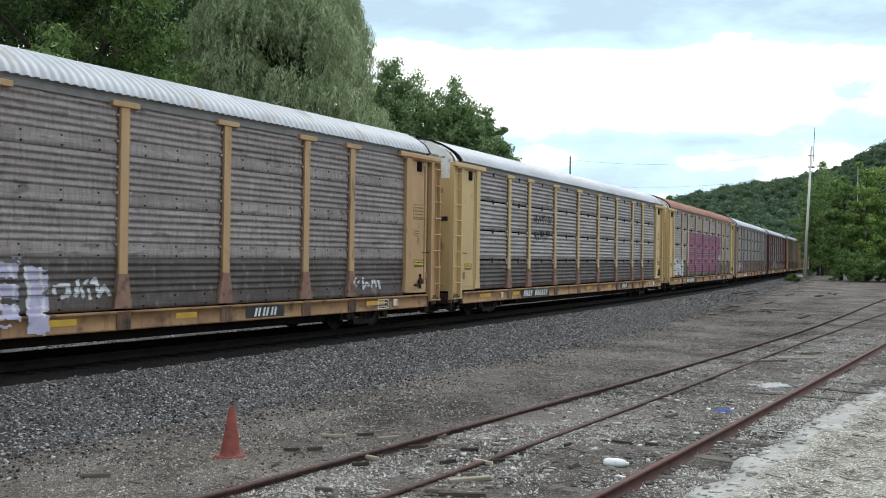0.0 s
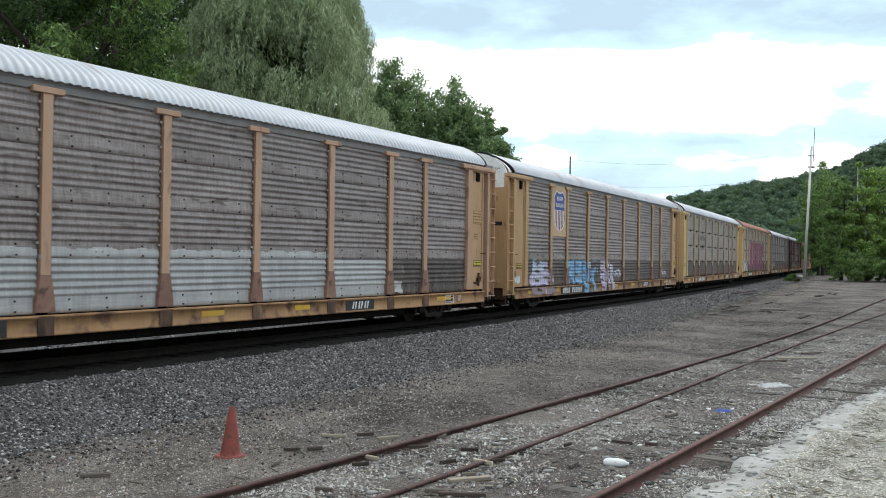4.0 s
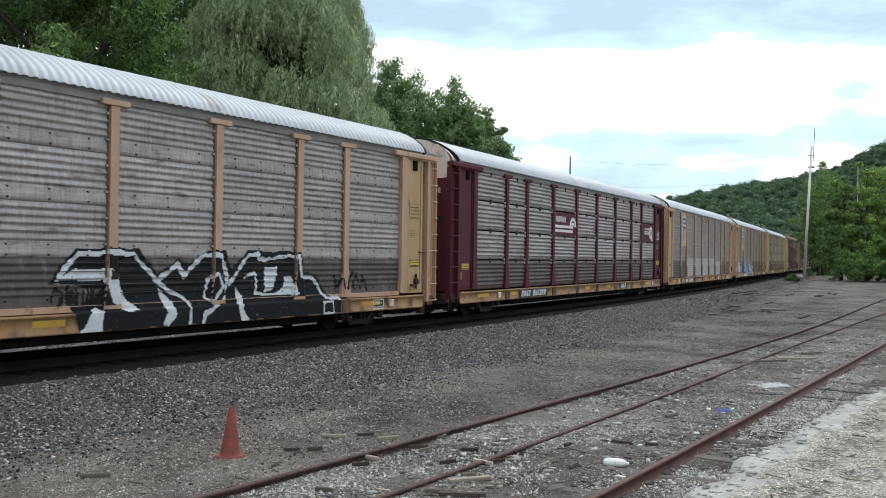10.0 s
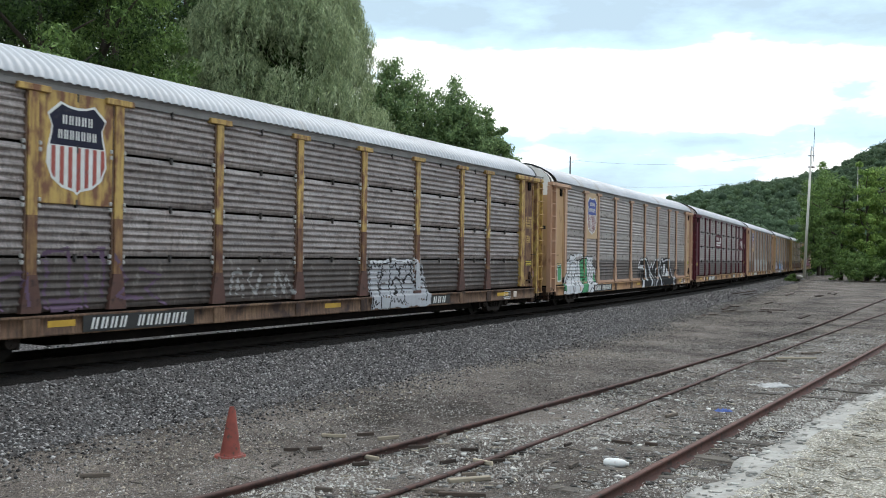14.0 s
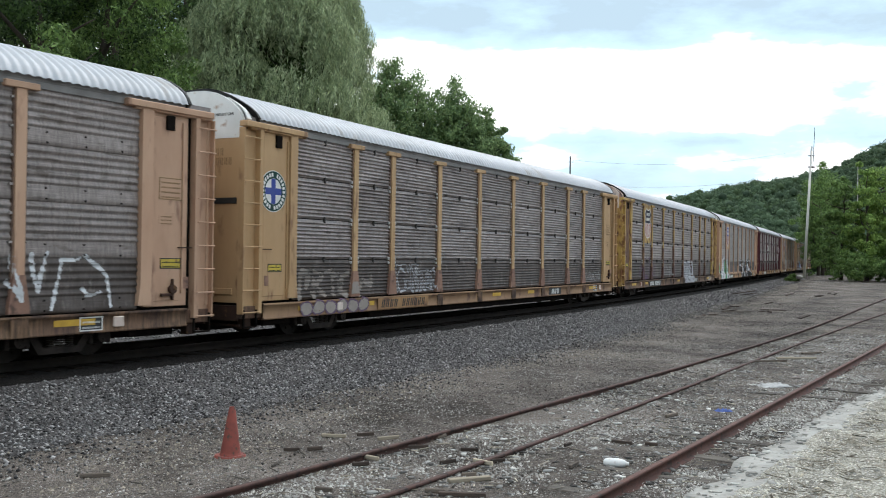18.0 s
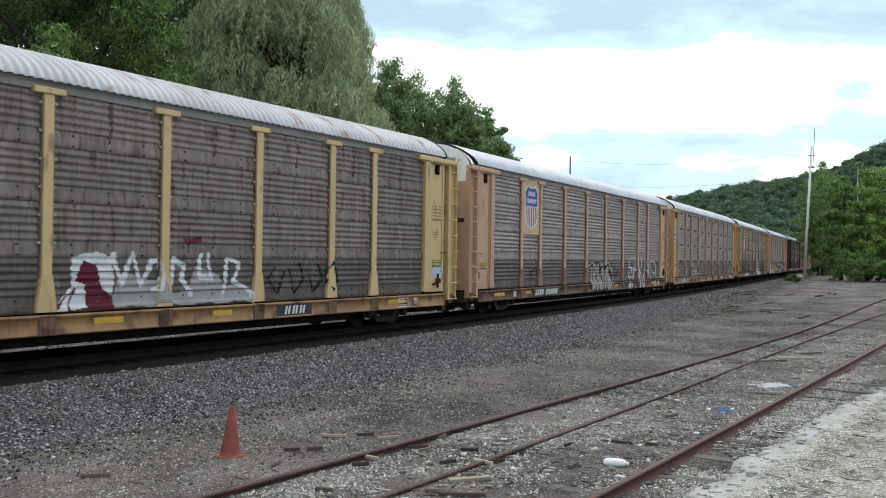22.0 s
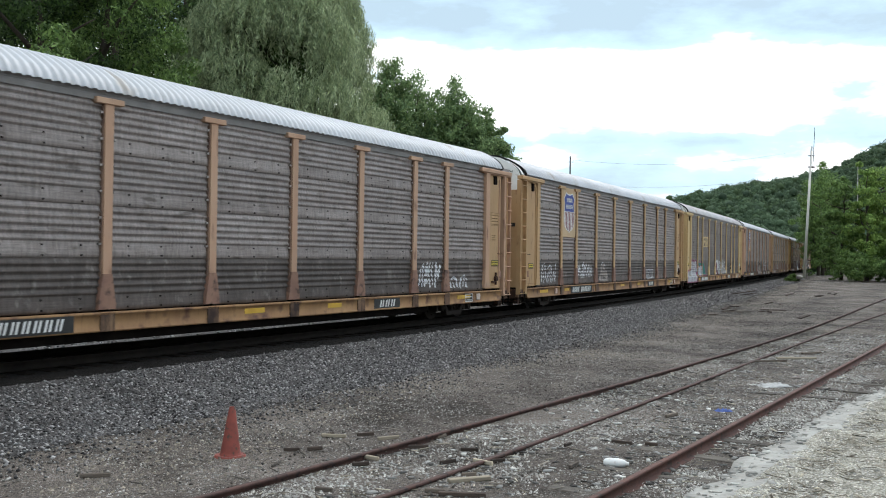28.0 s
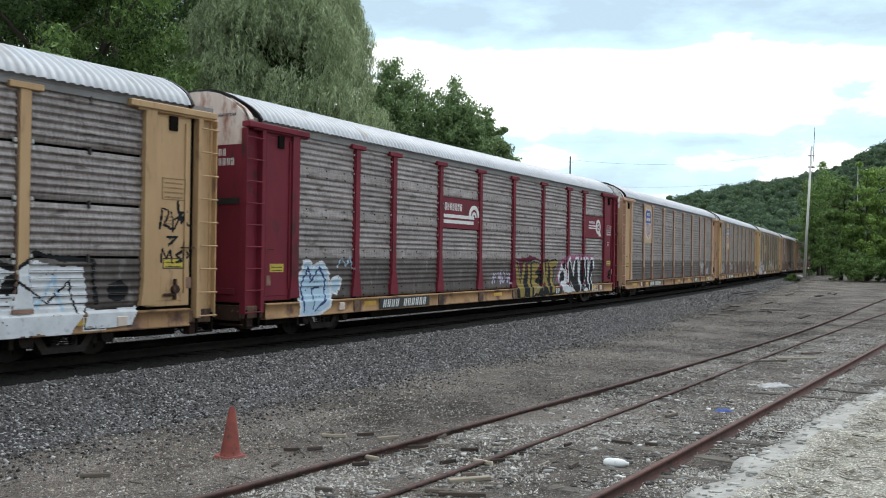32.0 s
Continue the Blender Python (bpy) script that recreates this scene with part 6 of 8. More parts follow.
        area(0, (15.75, 2.26), (15.75, 2.36), (16.3, 2.4), (16.3, 2.28)),
    ], ["spray_crimson", "spray_white", "spray_grey"], 32, "crimson and grey graffiti letters with white edges", 1.15),
    "gold_letters": ([
        area(3, (14.95, 1.1), (15.1, 2.02), (16.5, 2.02), (16.8, 2.16), (17.6, 2.0), (19.3, 1.98), (19.1, 1.5), (15.5, 1.3)),
        area(1, (15.45, 0.52), (15.5, 1.5), (19.3, 1.6), (19.2, 0.55)),
        area(0, (15.35, 1.85), (15.7, 1.85), (15.95, 1.1), (16.2, 1.85), (16.5, 1.85), (16.1, 0.52), (15.7, 0.52), edge=1, wide=0.035),
        area(0, (16.6, 0.52), (16.65, 1.85), (16.95, 1.9), (16.9, 0.52), edge=1, wide=0.035),
        area(0, (17.0, 0.6), (17.05, 1.85), (17.9, 1.85), (17.6, 1.55), (17.4, 1.4), (17.85, 1.35), (17.4, 1.1), (17.9, 0.95), (17.5, 0.6), edge=1, wide=0.035),
        area(0, (17.95, 0.55), (18.0, 1.9), (18.2, 1.9), (18.5, 1.3), (18.5, 1.9), (18.8, 1.9), (18.7, 0.55), (18.2, 1.05), edge=1, wide=0.035),
        area(0, (18.65, 1.95), (19.9, 1.95), (19.6, 1.65), (19.3, 1.65), (19.3, 0.6), (18.95, 0.6), (18.95, 1.65), edge=1, wide=0.035),
        stroke(2, 0.05, (15.4, 1.92), (15.75, 1.92), (15.95, 1.25)),
        stroke(2, 0.05, (17.1, 1.92), (17.95, 1.9), (17.6, 1.6)),
        stroke(2, 0.05, (18.65, 2.0), (19.9, 2.0), (19.6, 1.6)),
        stroke(2, 0.05, (17.0, 0.6), (17.4, 0.85), (17.95, 0.9)),
    ], ["spray_gold", "spray_black", "spray_beige", "spray_crimson"], 45, "gold block graffiti letters with black outlines on crimson", 1.15),
    "spiky_letters": ([
        area(2, (19.62, 1.25), (20.2, 1.92), (20.9, 2.18), (24.3, 2.18), (24.3, 2.0), (21.0, 1.9), (20.6, 1.0), (20.2, 0.65)),
        area(1, (19.8, 1.3), (20.3, 1.8), (20.7, 1.6), (20.9, 2.05), (21.3, 2.1), (21.6, 1.5), (21.9, 2.1), (22.3, 2.1), (22.4, 1.7), (22.6, 2.1), (22.95, 2.1), (23.1, 1.7), (23.3, 2.1), (23.6, 2.05), (23.7, 1.6), (23.9, 2.12), (24.25, 2.1), (24.5, 1.6), (24.1, 1.5), (23.9, 0.6), (20.3, 0.6)),
        area(0, (20.9, 0.85), (20.9, 1.9), (21.25, 2.0), (21.7, 1.2), (21.95, 2.0), (22.2, 2.0), (22.3, 0.6), (21.7, 0.6), (21.3, 0.8)),
        area(0, (22.35, 0.6), (22.6, 1.95), (22.9, 2.0), (22.95, 1.2), (23.3, 2.0), (23.55, 1.95), (23.4, 0.6), (23.0, 0.8), (22.7, 0.6)),
        area(0, (23.5, 0.6), (23.75, 1.5), (23.95, 2.0), (24.2, 2.0), (24.3, 1.6), (24.0, 1.4), (23.8, 0.6)),
        area(0, (20.0, 1.0), (20.1, 1.4), (20.5, 1.5), (20.6, 1.1)),
        area(0, (20.35, 1.7), (20.7, 1.5), (20.75, 1.85), (20.6, 1.95)),
        stroke(1, 0.07, (21.0, 0.6), (21.2, 1.2), (21.4, 0.7)),
        stroke(1, 0.07, (22.3, 0.6), (22.45, 1.3), (22.5, 0.7)),
        stroke(1, 0.05, (22.75, 0.7), (22.9, 1.1), (23.0, 0.7)),
    ], ["spray_black", "spray_white", "spray_pink"], 46, "spiky black graffiti letters with white edges and a pink haze", 1.15),
    "lavender_smear": ([
        area(3, (2.4, 0.60), (2.4, 0.86), (4.6, 0.86), (5.2, 0.74), (5.2, 0.60)),
        area(0, (2.4, 0.95), (2.45, 1.35), (2.75, 1.5), (2.8, 1.95), (3.1, 1.98), (3.2, 1.7), (3.5, 1.9), (3.9, 1.85), (4.35, 1.9), (4.5, 1.5), (4.45, 0.98)),
        area(2, (2.72, 1.5), (2.8, 1.98), (3.1, 2.0), (3.15, 1.6), (2.95, 1.45)),
        area(2, (3.3, 1.5), (3.5, 1.88), (3.75, 1.85), (3.7, 1.55))]
        + [stroke(1, 0.075, (2.72 + 0.25 * k, 1.02 + 0.05 * (k % 3)), (2.76 + 0.25 * k, 1.45), (2.70 + 0.25 * k, 1.62 + 0.09 * (k % 2))) for k in range(7)]
        + [area(1, (4.7, 1.05), (4.8, 1.5), (4.95, 1.3), (5.05, 1.05))],
        ["spray_lavender", "spray_white", "spray_pale_blue", "spray_wash"], 1, "worn lavender and pale blue graffiti smeared down to the sill", 0.60),
    "lavender_columns": ([
        area(0, (11.45, 0.55), (11.5, 1.95), (11.85, 2.02), (12.2, 1.9), (12.25, 1.2), (12.1, 0.55)),
        area(0, (12.45, 0.7), (12.5, 1.9), (12.95, 1.95), (12.9, 0.7)),
        area(0, (13.05, 0.55), (13.1, 1.8), (13.55, 1.7), (13.5, 0.55))]
        + [stroke(1, 0.07, (11.6 + 0.3 * k, 0.9 + 0.06 * (k % 3)), (11.64 + 0.3 * k, 1.4), (11.57 + 0.3 * k, 1.75)) for k in range(7)],
        ["spray_lavender", "spray_white"], 3, "worn columns of lavender and white graffiti", 0.60),
    "pale_letters": ([
        area(1, (12.88, 1.72), (13.3, 1.74), (13.55, 1.91), (13.84, 1.94), (14.15, 1.91), (14.4, 1.86), (14.55, 1.66), (14.75, 1.69), (14.95, 1.77), (15.3, 1.71), (15.5, 1.79), (15.85, 1.76), (16.0, 1.56), (16.3, 1.45), (16.42, 1.2), (16.27, 0.8), (16.0, 0.56), (15.75, 0.51), (13.2, 0.51), (12.98, 0.6), (12.95, 1.0), (13.08, 1.4), (13.02, 1.6)),
        area(0, (13.01, 0.62), (13.2, 0.55), (13.31, 0.9), (13.31, 1.4), (13.26, 1.65), (13.08, 1.65), (13.15, 1.35), (13.02, 1.0)),
        area(0, (13.37, 1.66), (13.55, 1.82), (13.85, 1.84), (14.01, 1.62), (13.9, 1.34), (13.78, 1.22), (13.98, 0.95), (13.98, 0.62), (13.72, 0.56), (13.62, 0.85), (13.54, 0.58), (13.39, 0.60), (13.43, 1.1), (13.38, 1.4)),
        area(0, (14.07, 1.80), (14.32, 1.80), (14.34, 1.5), (14.30, 1.22), (14.6, 1.34), (14.64, 1.12), (14.76, 0.9), (14.68, 0.60), (14.3, 0.54), (14.06, 0.72), (14.02, 1.2)),
        area(0, (14.70, 1.57), (14.95, 1.69), (15.05, 1.52), (15.25, 1.63), (15.43, 1.62), (15.43, 1.2), (15.32, 1.1), (15.2, 0.75), (15.02, 0.57), (14.83, 0.72), (14.9, 1.1), (14.68, 1.3)),
        area(0, (15.49, 1.66), (15.82, 1.68), (15.88, 1.45), (15.68, 1.36), (15.97, 1.32), (16.19, 1.1), (16.09, 0.75), (15.75, 0.53), (15.4, 0.56), (15.26, 0.75), (15.46, 0.95), (15.62, 1.02), (15.5, 1.2), (15.46, 1.4)),
        stroke(1, 0.06, (13.6, 1.62), (13.72, 1.66), (13.74, 1.48), (13.6, 1.42)),
        stroke(1, 0.045, (14.2, 1.0), (14.42, 1.02), (14.5, 0.85)),
        stroke(1, 0.045, (15.12, 1.4), (15.22, 1.1)),
        stroke(1, 0.045, (15.6, 0.85), (15.8, 0.95), (15.85, 0.8)),
        stroke(2, 0.03, (12.86, 1.73), (13.3, 1.78), (13.55, 1.95), (13.84, 1.98), (14.15, 1.95), (14.43, 1.90), (14.56, 1.70), (14.75, 1.73), (14.95, 1.81), (15.3, 1.75), (15.5, 1.83), (15.88, 1.80), (16.03, 1.60), (16.34, 1.48), (16.46, 1.2), (16.31, 0.8), (16.05, 0.55)),
        stroke(2, 0.05, (13.24, 0.56), (13.30, 0.95)),
    ], ["spray_beige", "spray_black", "spray_white"], 25, "pale fat graffiti letters with black outlines", 1.1),
    "white_pyramid": ([
        area(0, (10.05, 0.97), (10.15, 1.2), (10.3, 1.35), (10.28, 1.62), (10.45, 1.68), (10.57, 1.8), (10.93, 1.82), (10.97, 1.5), (11.15, 1.5), (11.4, 1.3), (11.68, 1.18), (11.4, 1.12), (11.3, 0.97)),
        stroke(2, 0.05, (10.45, 1.74), (10.57, 1.83), (10.93, 1.86), (11.0, 1.6)),
        stroke(1, 0.035, (10.57, 1.8), (10.93, 1.83), (10.97, 1.5)),
        stroke(1, 0.03, (10.62, 1.75), (10.66, 1.2), (10.75, 1.0)),
        stroke(1, 0.03, (10.3, 1.3), (10.52, 1.22), (10.45, 1.0)),
        stroke(1, 0.03, (10.8, 1.35), (10.92, 1.05), (11.0, 1.0)),
        stroke(1, 0.03, (11.05, 1.45), (11.1, 1.1), (11.25, 1.05)),
        stroke(1, 0.03, (10.4, 1.6), (10.55, 1.55), (10.6, 1.42)),
        stroke(1, 0.03, (11.3, 1.25), (11.7, 1.17)),
    ], ["spray_beige", "spray_black", "spray_white"], 37, "worn white pyramid of graffiti with thin black lines", 0.72),
    "small_word": ([stroke(t_, w_, *ln) for t_, w_ in ((1, 0.145), (0, 0.08)) for ln in (
        ((19.0, 1.42), (18.85, 1.44), (18.82, 1.28), (18.98, 1.2), (18.98, 1.05), (18.82, 1.04)),
        ((19.12, 1.0), (19.12, 1.42), (19.3, 1.4), (19.28, 1.24), (19.14, 1.22)),
        ((19.38, 1.0), (19.5, 1.42), (19.62, 1.0)), ((19.43, 1.15), (19.58, 1.15)),
        ((19.88, 1.4), (19.72, 1.38), (19.7, 1.08), (19.88, 1.04)),
        ((20.15, 1.42), (19.98, 1.42), (19.98, 1.03), (20.16, 1.03)), ((19.98, 1.23), (20.12, 1.23)))],
        ["spray_black", "spray_white"], 38, "small graffiti word in black with white outlines", 1.2),
    "tall_tag": ([
        stroke(0, 0.10, (19.39, 1.95), (19.43, 1.6), (19.93, 1.55), (19.88, 1.3)),
        stroke(0, 0.09, (19.39, 1.35), (19.35, 0.55)),
        stroke(0, 0.08, (20.13, 1.55), (20.38, 1.5), (20.13, 1.4), (20.38, 1.2), (20.13, 1.1)),
        stroke(0, 0.07, (20.38, 2.1), (20.67, 1.7), (20.30, 1.4), (21.04, 1.55)),
        stroke(0, 0.12, (21.12, 1.6), (20.95, 1.3), (21.20, 0.9), (21.24, 0.6)),
        stroke(0, 0.07, (21.69, 2.1), (21.86, 1.7), (21.45, 1.4), (21.77, 1.25), (22.02, 0.8), (21.94, 0.55), (21.61, 0.7)),
        stroke(0, 0.09, (21.53, 1.3), (21.57, 0.8), (21.86, 0.6)),
        stroke(0, 0.08, (22.27, 1.2), (22.10, 1.0), (22.35, 0.95), (22.43, 1.8)),
        stroke(0, 0.08, (22.76, 1.95), (22.93, 1.2), (22.68, 1.5)),
        stroke(0, 0.08, (23.17, 2.0), (23.30, 1.3), (23.50, 2.0)),
        stroke(0, 0.07, (23.58, 0.95), (23.83, 1.9), (24.32, 1.95), (24.82, 1.6), (24.90, 1.0)),
        stroke(0, 0.05, (19.47, 1.05), (19.72, 1.15), (19.97, 1.0), (20.30, 1.1)),
        stroke(0, 0.06, (24.24, 1.35), (24.36, 1.2), (24.65, 1.25)),
    ], ["spray_white"], 27, "tall thin white tag", 1.02),
    "blob_letters": ([
        area(0, (20.60, 0.52), (20.50, 1.3), (22.10, 1.75), (23.20, 1.85), (24.20, 1.75), (24.30, 1.1), (23.90, 0.52)),
        area(0, (24.20, 0.6), (24.20, 0.95), (25.40, 0.95), (25.30, 0.6)),
        stroke(1, 0.10, (22.20, 1.9), (22.80, 1.75), (23.20, 2.0), (24.40, 1.85), (24.50, 1.1)),
        area(1, (24.75, 1.2), (24.80, 1.45), (25.10, 1.5), (25.30, 1.3), (25.15, 1.1), (24.95, 1.05)),
        stroke(1, 0.05, (22.20, 1.2), (22.80, 1.5), (23.40, 1.1), (23.90, 1.5), (24.00, 0.9)),
        stroke(1, 0.05, (20.80, 1.2), (21.40, 0.8), (21.80, 1.4), (22.10, 0.7)),
        area(1, (22.50, 1.3), (22.60, 1.65), (22.80, 1.65), (22.80, 1.3)),
        stroke(2, 0.06, (23.00, 1.6), (23.20, 1.0), (23.60, 1.6), (23.70, 1.0)),
    ], ["spray_white", "spray_black", "spray_pale_blue"], 48, "white graffiti shapes with black accents", 1.12),
    "bubble_blue": ([
        area(0, (2.05, 0.5), (2.1, 1.4), (2.35, 1.9), (2.6, 1.9), (2.7, 1.75), (3.1, 1.85), (3.4, 1.6), (3.5, 1.1), (3.3, 0.7), (2.9, 0.52), edge=2, wide=0.04),
        area(0, (3.5, 1.1), (3.55, 1.4), (3.8, 1.5), (4.0, 1.35), (3.95, 1.15), (3.7, 1.05), edge=2, wide=0.04),
        stroke(1, 0.06, (2.2, 0.6), (2.25, 1.3), (2.5, 1.75), (2.65, 1.4), (3.0, 1.7), (3.25, 1.4), (3.2, 0.9), (2.7, 0.65)),
        stroke(1, 0.05, (2.6, 0.7), (2.7, 1.2), (3.0, 1.2)),
        stroke(0, 0.05, (3.8, 1.75), (4.0, 1.95), (4.2, 1.75), (4.4, 2.0), (4.5, 1.7)),
    ], ["spray_pale_blue", "spray_navy", "spray_white"], 43, "pale blue bubble graffiti with navy lines", 1.1),
    "purple_loops": ([
        stroke(0, 0.08, (4.1, 1.0), (4.0, 1.5), (4.5, 1.7), (4.6, 1.1)),
        stroke(0, 0.08, (5.0, 1.0), (5.0, 2.0), (5.5, 2.1), (5.5, 1.1), (5.1, 0.95), (5.7, 1.0)),
        stroke(0, 0.08, (5.9, 1.0), (5.9, 2.0), (6.3, 2.1), (6.3, 1.2)),
        stroke(0, 0.08, (6.5, 2.0), (6.9, 1.5), (6.6, 1.2), (7.3, 1.1)),
        stroke(0, 0.06, (7.2, 1.7), (7.8, 1.6), (7.4, 1.3), (7.9, 1.0)),
        area(0, (5.1, 0.95), (5.1, 1.15), (5.8, 1.2), (5.8, 0.95)),
    ], ["spray_purple"], 18, "faint purple loops of an old tag", 0.75),
    "drip_letters": ([
        area(0, (15.56, 0.53), (15.54, 1.84), (16.3, 1.86), (16.35, 1.93), (16.6, 1.93), (16.65, 1.86), (18.05, 1.88), (18.5, 1.82), (18.58, 1.5), (18.72, 1.3), (18.72, 0.95), (18.86, 0.85), (18.86, 0.53)),
        stroke(2, 0.06, (15.6, 1.86), (16.3, 1.88), (16.6, 1.93), (18.05, 1.90)),
        stroke(1, 0.045, (15.54, 1.74), (15.66, 1.68), (15.74, 1.84), (15.84, 1.70), (15.94, 1.84), (16.04, 1.72), (16.1, 1.82), (16.2, 1.6), (16.24, 1.84), (16.62, 1.84), (16.64, 1.7), (16.8, 1.7), (16.9, 1.82), (16.98, 1.66), (17.08, 1.64), (17.18, 1.75), (17.32, 1.72), (17.42, 1.84), (17.52, 1.74), (17.62, 1.86), (17.72, 1.74), (17.80, 1.86), (17.9, 1.74), (18.0, 1.82)),
        stroke(1, 0.045, (15.58, 1.7), (15.62, 1.0), (15.60, 0.55)),
        stroke(1, 0.05, (16.02, 1.58), (16.02, 1.42), (16.18, 1.42), (16.18, 1.58), (16.02, 1.58)),
        stroke(1, 0.05, (16.2, 1.55), (16.3, 1.5), (16.16, 1.4), (16.13, 1.1), (16.05, 1.1), (16.03, 1.3), (16.05, 0.55)),
        stroke(1, 0.05, (16.66, 1.65), (16.62, 1.2), (16.57, 0.9), (16.52, 0.55)),
        stroke(1, 0.09, (16.77, 1.2), (16.85, 1.33), (17.02, 1.40)),
        stroke(1, 0.055, (17.02, 1.40), (17.2, 1.33), (17.3, 1.1), (17.28, 0.7)),
        stroke(1, 0.09, (16.96, 1.14), (16.96, 0.98), (16.8, 0.9)),
        stroke(1, 0.08, (17.17, 1.72), (17.18, 1.48)),
        stroke(1, 0.09, (17.42, 1.28), (17.52, 1.42), (17.68, 1.48)),
        stroke(1, 0.055, (17.68, 1.48), (17.85, 1.42), (17.95, 1.2), (17.96, 0.9)),
        stroke(1, 0.06, (17.8, 1.84), (17.82, 1.5)),
        stroke(1, 0.06, (17.5, 1.62), (17.53, 1.60)),
        stroke(1, 0.05, (18.24, 1.8), (18.3, 1.5), (18.4, 1.75), (18.44, 1.5), (18.52, 1.75)),
        stroke(1, 0.055, (18.3, 1.25), (18.5, 1.36), (18.66, 1.25), (18.66, 1.0), (18.58, 0.7)),
        stroke(1, 0.04, (15.68, 0.6), (15.75, 0.75), (15.8, 0.62), (15.92, 0.72)),
        stroke(1, 0.035, (16.6, 0.72), (16.68, 0.8), (16.74, 0.66), (16.84, 0.78), (16.95, 0.66), (17.06, 0.78), (17.14, 0.66), (17.3, 0.76), (17.42, 0.68)),
    ], ["spray_dull", "spray_black", "spray_white"], 17, "white graffiti letters with dripping black outlines", 0.93),
}


def graffiti(car, style, kind, m0, m1, z0, z1, colours, letters, seed, label):
    """Shapes sprayed between two marks along the car. kind: fat, line or haze."""
    r = random.Random(seed)
    step = 0.027
    xs = np.arange(m0, m1 + step, step)
    zs = np.arange(z0, z1 + step, step)
    X, Z = np.meshgrid((xs[:-1] + xs[1:]) / 2, (zs[:-1] + zs[1:]) / 2)
    w = (m1 - m0) / letters
    h = z1 - z0
    thick = {"fat": 0.20, "haze": 0.26, "line": 0.0, "slab": 0.16}[kind] * min(w, h) if kind != "line" else 0.042
    pad = thick + (0.09 if kind == "fat" else 0.02)
    tone = np.full(X.shape, -1)
    waver = 0.03 * np.sin(X * 9 + seed) + 0.02 * np.sin(Z * 13 + X * 5)
    if kind == "slab":
        top = z1 - 0.10 + 0.07 * np.sin(X * 6.3 + seed) + 0.05 * np.sin(X * 15.0)
        foot_ = z0 + 0.04 + 0.03 * np.sin(X * 9.0)
        inside = np.minimum(np.minimum(top - Z, Z - foot_), np.minimum(X - m0 - 0.08 - 0.05 * np.sin(Z * 9), m1 - 0.08 - X + 0.05 * np.sin(Z * 7)))
        col = ((X - m0 + 0.12 * np.sin(Z * 5)) / w).astype(int)
        alt = np.isin(col, [k for k in range(letters) if len(colours) > 3 and k % 4 == 2])
        tone = np.where(inside > -0.06, 2 if len(colours) > 2 else 1, tone)
        tone = np.where(inside > -0.03, 1, tone)
        tone = np.where(inside > 0.02, np.where(alt, 3, 0) if len(colours) > 3 else 0, tone)
    for i in range(letters):
        gl = r.choice(STROKES)
        fx, fz = r.random() < 0.5, r.random() < 0.5
        gl = [[(1 - x if fx else x, 1 - z if fz else z) for x, z in ln] for ln in gl]
        lx, lw = m0 + i * w + pad * 0.7, w - pad * (0.75 if kind == "fat" else 1.0)
        lift, lh = r.uniform(0, 0.10) * h, h * r.uniform(0.82, 1.0) - 2 * pad
        skew = r.uniform(-0.15, 0.25)
        d = np.full(X.shape, 9.0)
        for line in gl:
            pts = [(lx + (x + skew * z) * lw, z0 + pad + lift * 0.5 + z * lh + r.uniform(-0.04, 0.04)) for x, z in line]
            for a, b in zip(pts, pts[1:]):
                e_ = seg_dist(X, Z, a, b)
                if kind == "fat":
                    # square-cut strokes
                    ln_ = math.hypot(b[0] - a[0], b[1] - a[1]) + 1e-6
                    ux, uz = (b[0] - a[0]) / ln_, (b[1] - a[1]) / ln_
                    px_, pz_ = X - (a[0] + b[0]) / 2, Z - (a[1] + b[1]) / 2
                    e_ = np.maximum(abs(px_ * uz - pz_ * ux), abs(px_ * ux + pz_ * uz) - ln_ / 2)
                d = np.minimum(d, e_)
        d = d + waver * (0.4 if kind in ("line", "slab") else 0.6)
        if kind == "fat":
            if len(colours) > 2:
                tone = np.where((d < thick + 0.08) & (tone < 0), 2, tone)
            tone = np.where(d < thick, 1, tone)
            fill = 3 if len(colours) > 3 and i % 2 else 0
            tone = np.where(d < thick - (0.085 if h > 1.2 else 0.05), fill, tone)
            tone = np.where((abs(d - thick * 0.45) < 0.018) & (np.sin(X * 5 + i * 2) > 0.35), 1, tone)
        elif kind == "slab":
            tone = np.where((abs(d - thick) < 0.03) & (tone >= 0), 1, tone)
        elif kind == "haze":
            tone = np.where(d < thick, (i % len(colours)), tone)
        else:
            tone = np.where(d < thick, i % len(colours), tone)
    # worn away in places
    worn = np.sin(X * 3.1 + seed) * np.sin(Z * 17.0 + X * 1.3) > (0.985 if kind in ("fat", "slab", "bubble") else 0.82)
    tone = np.where(worn, -1, tone)

    spray(car, style, xs, zs, tone, colours, label)


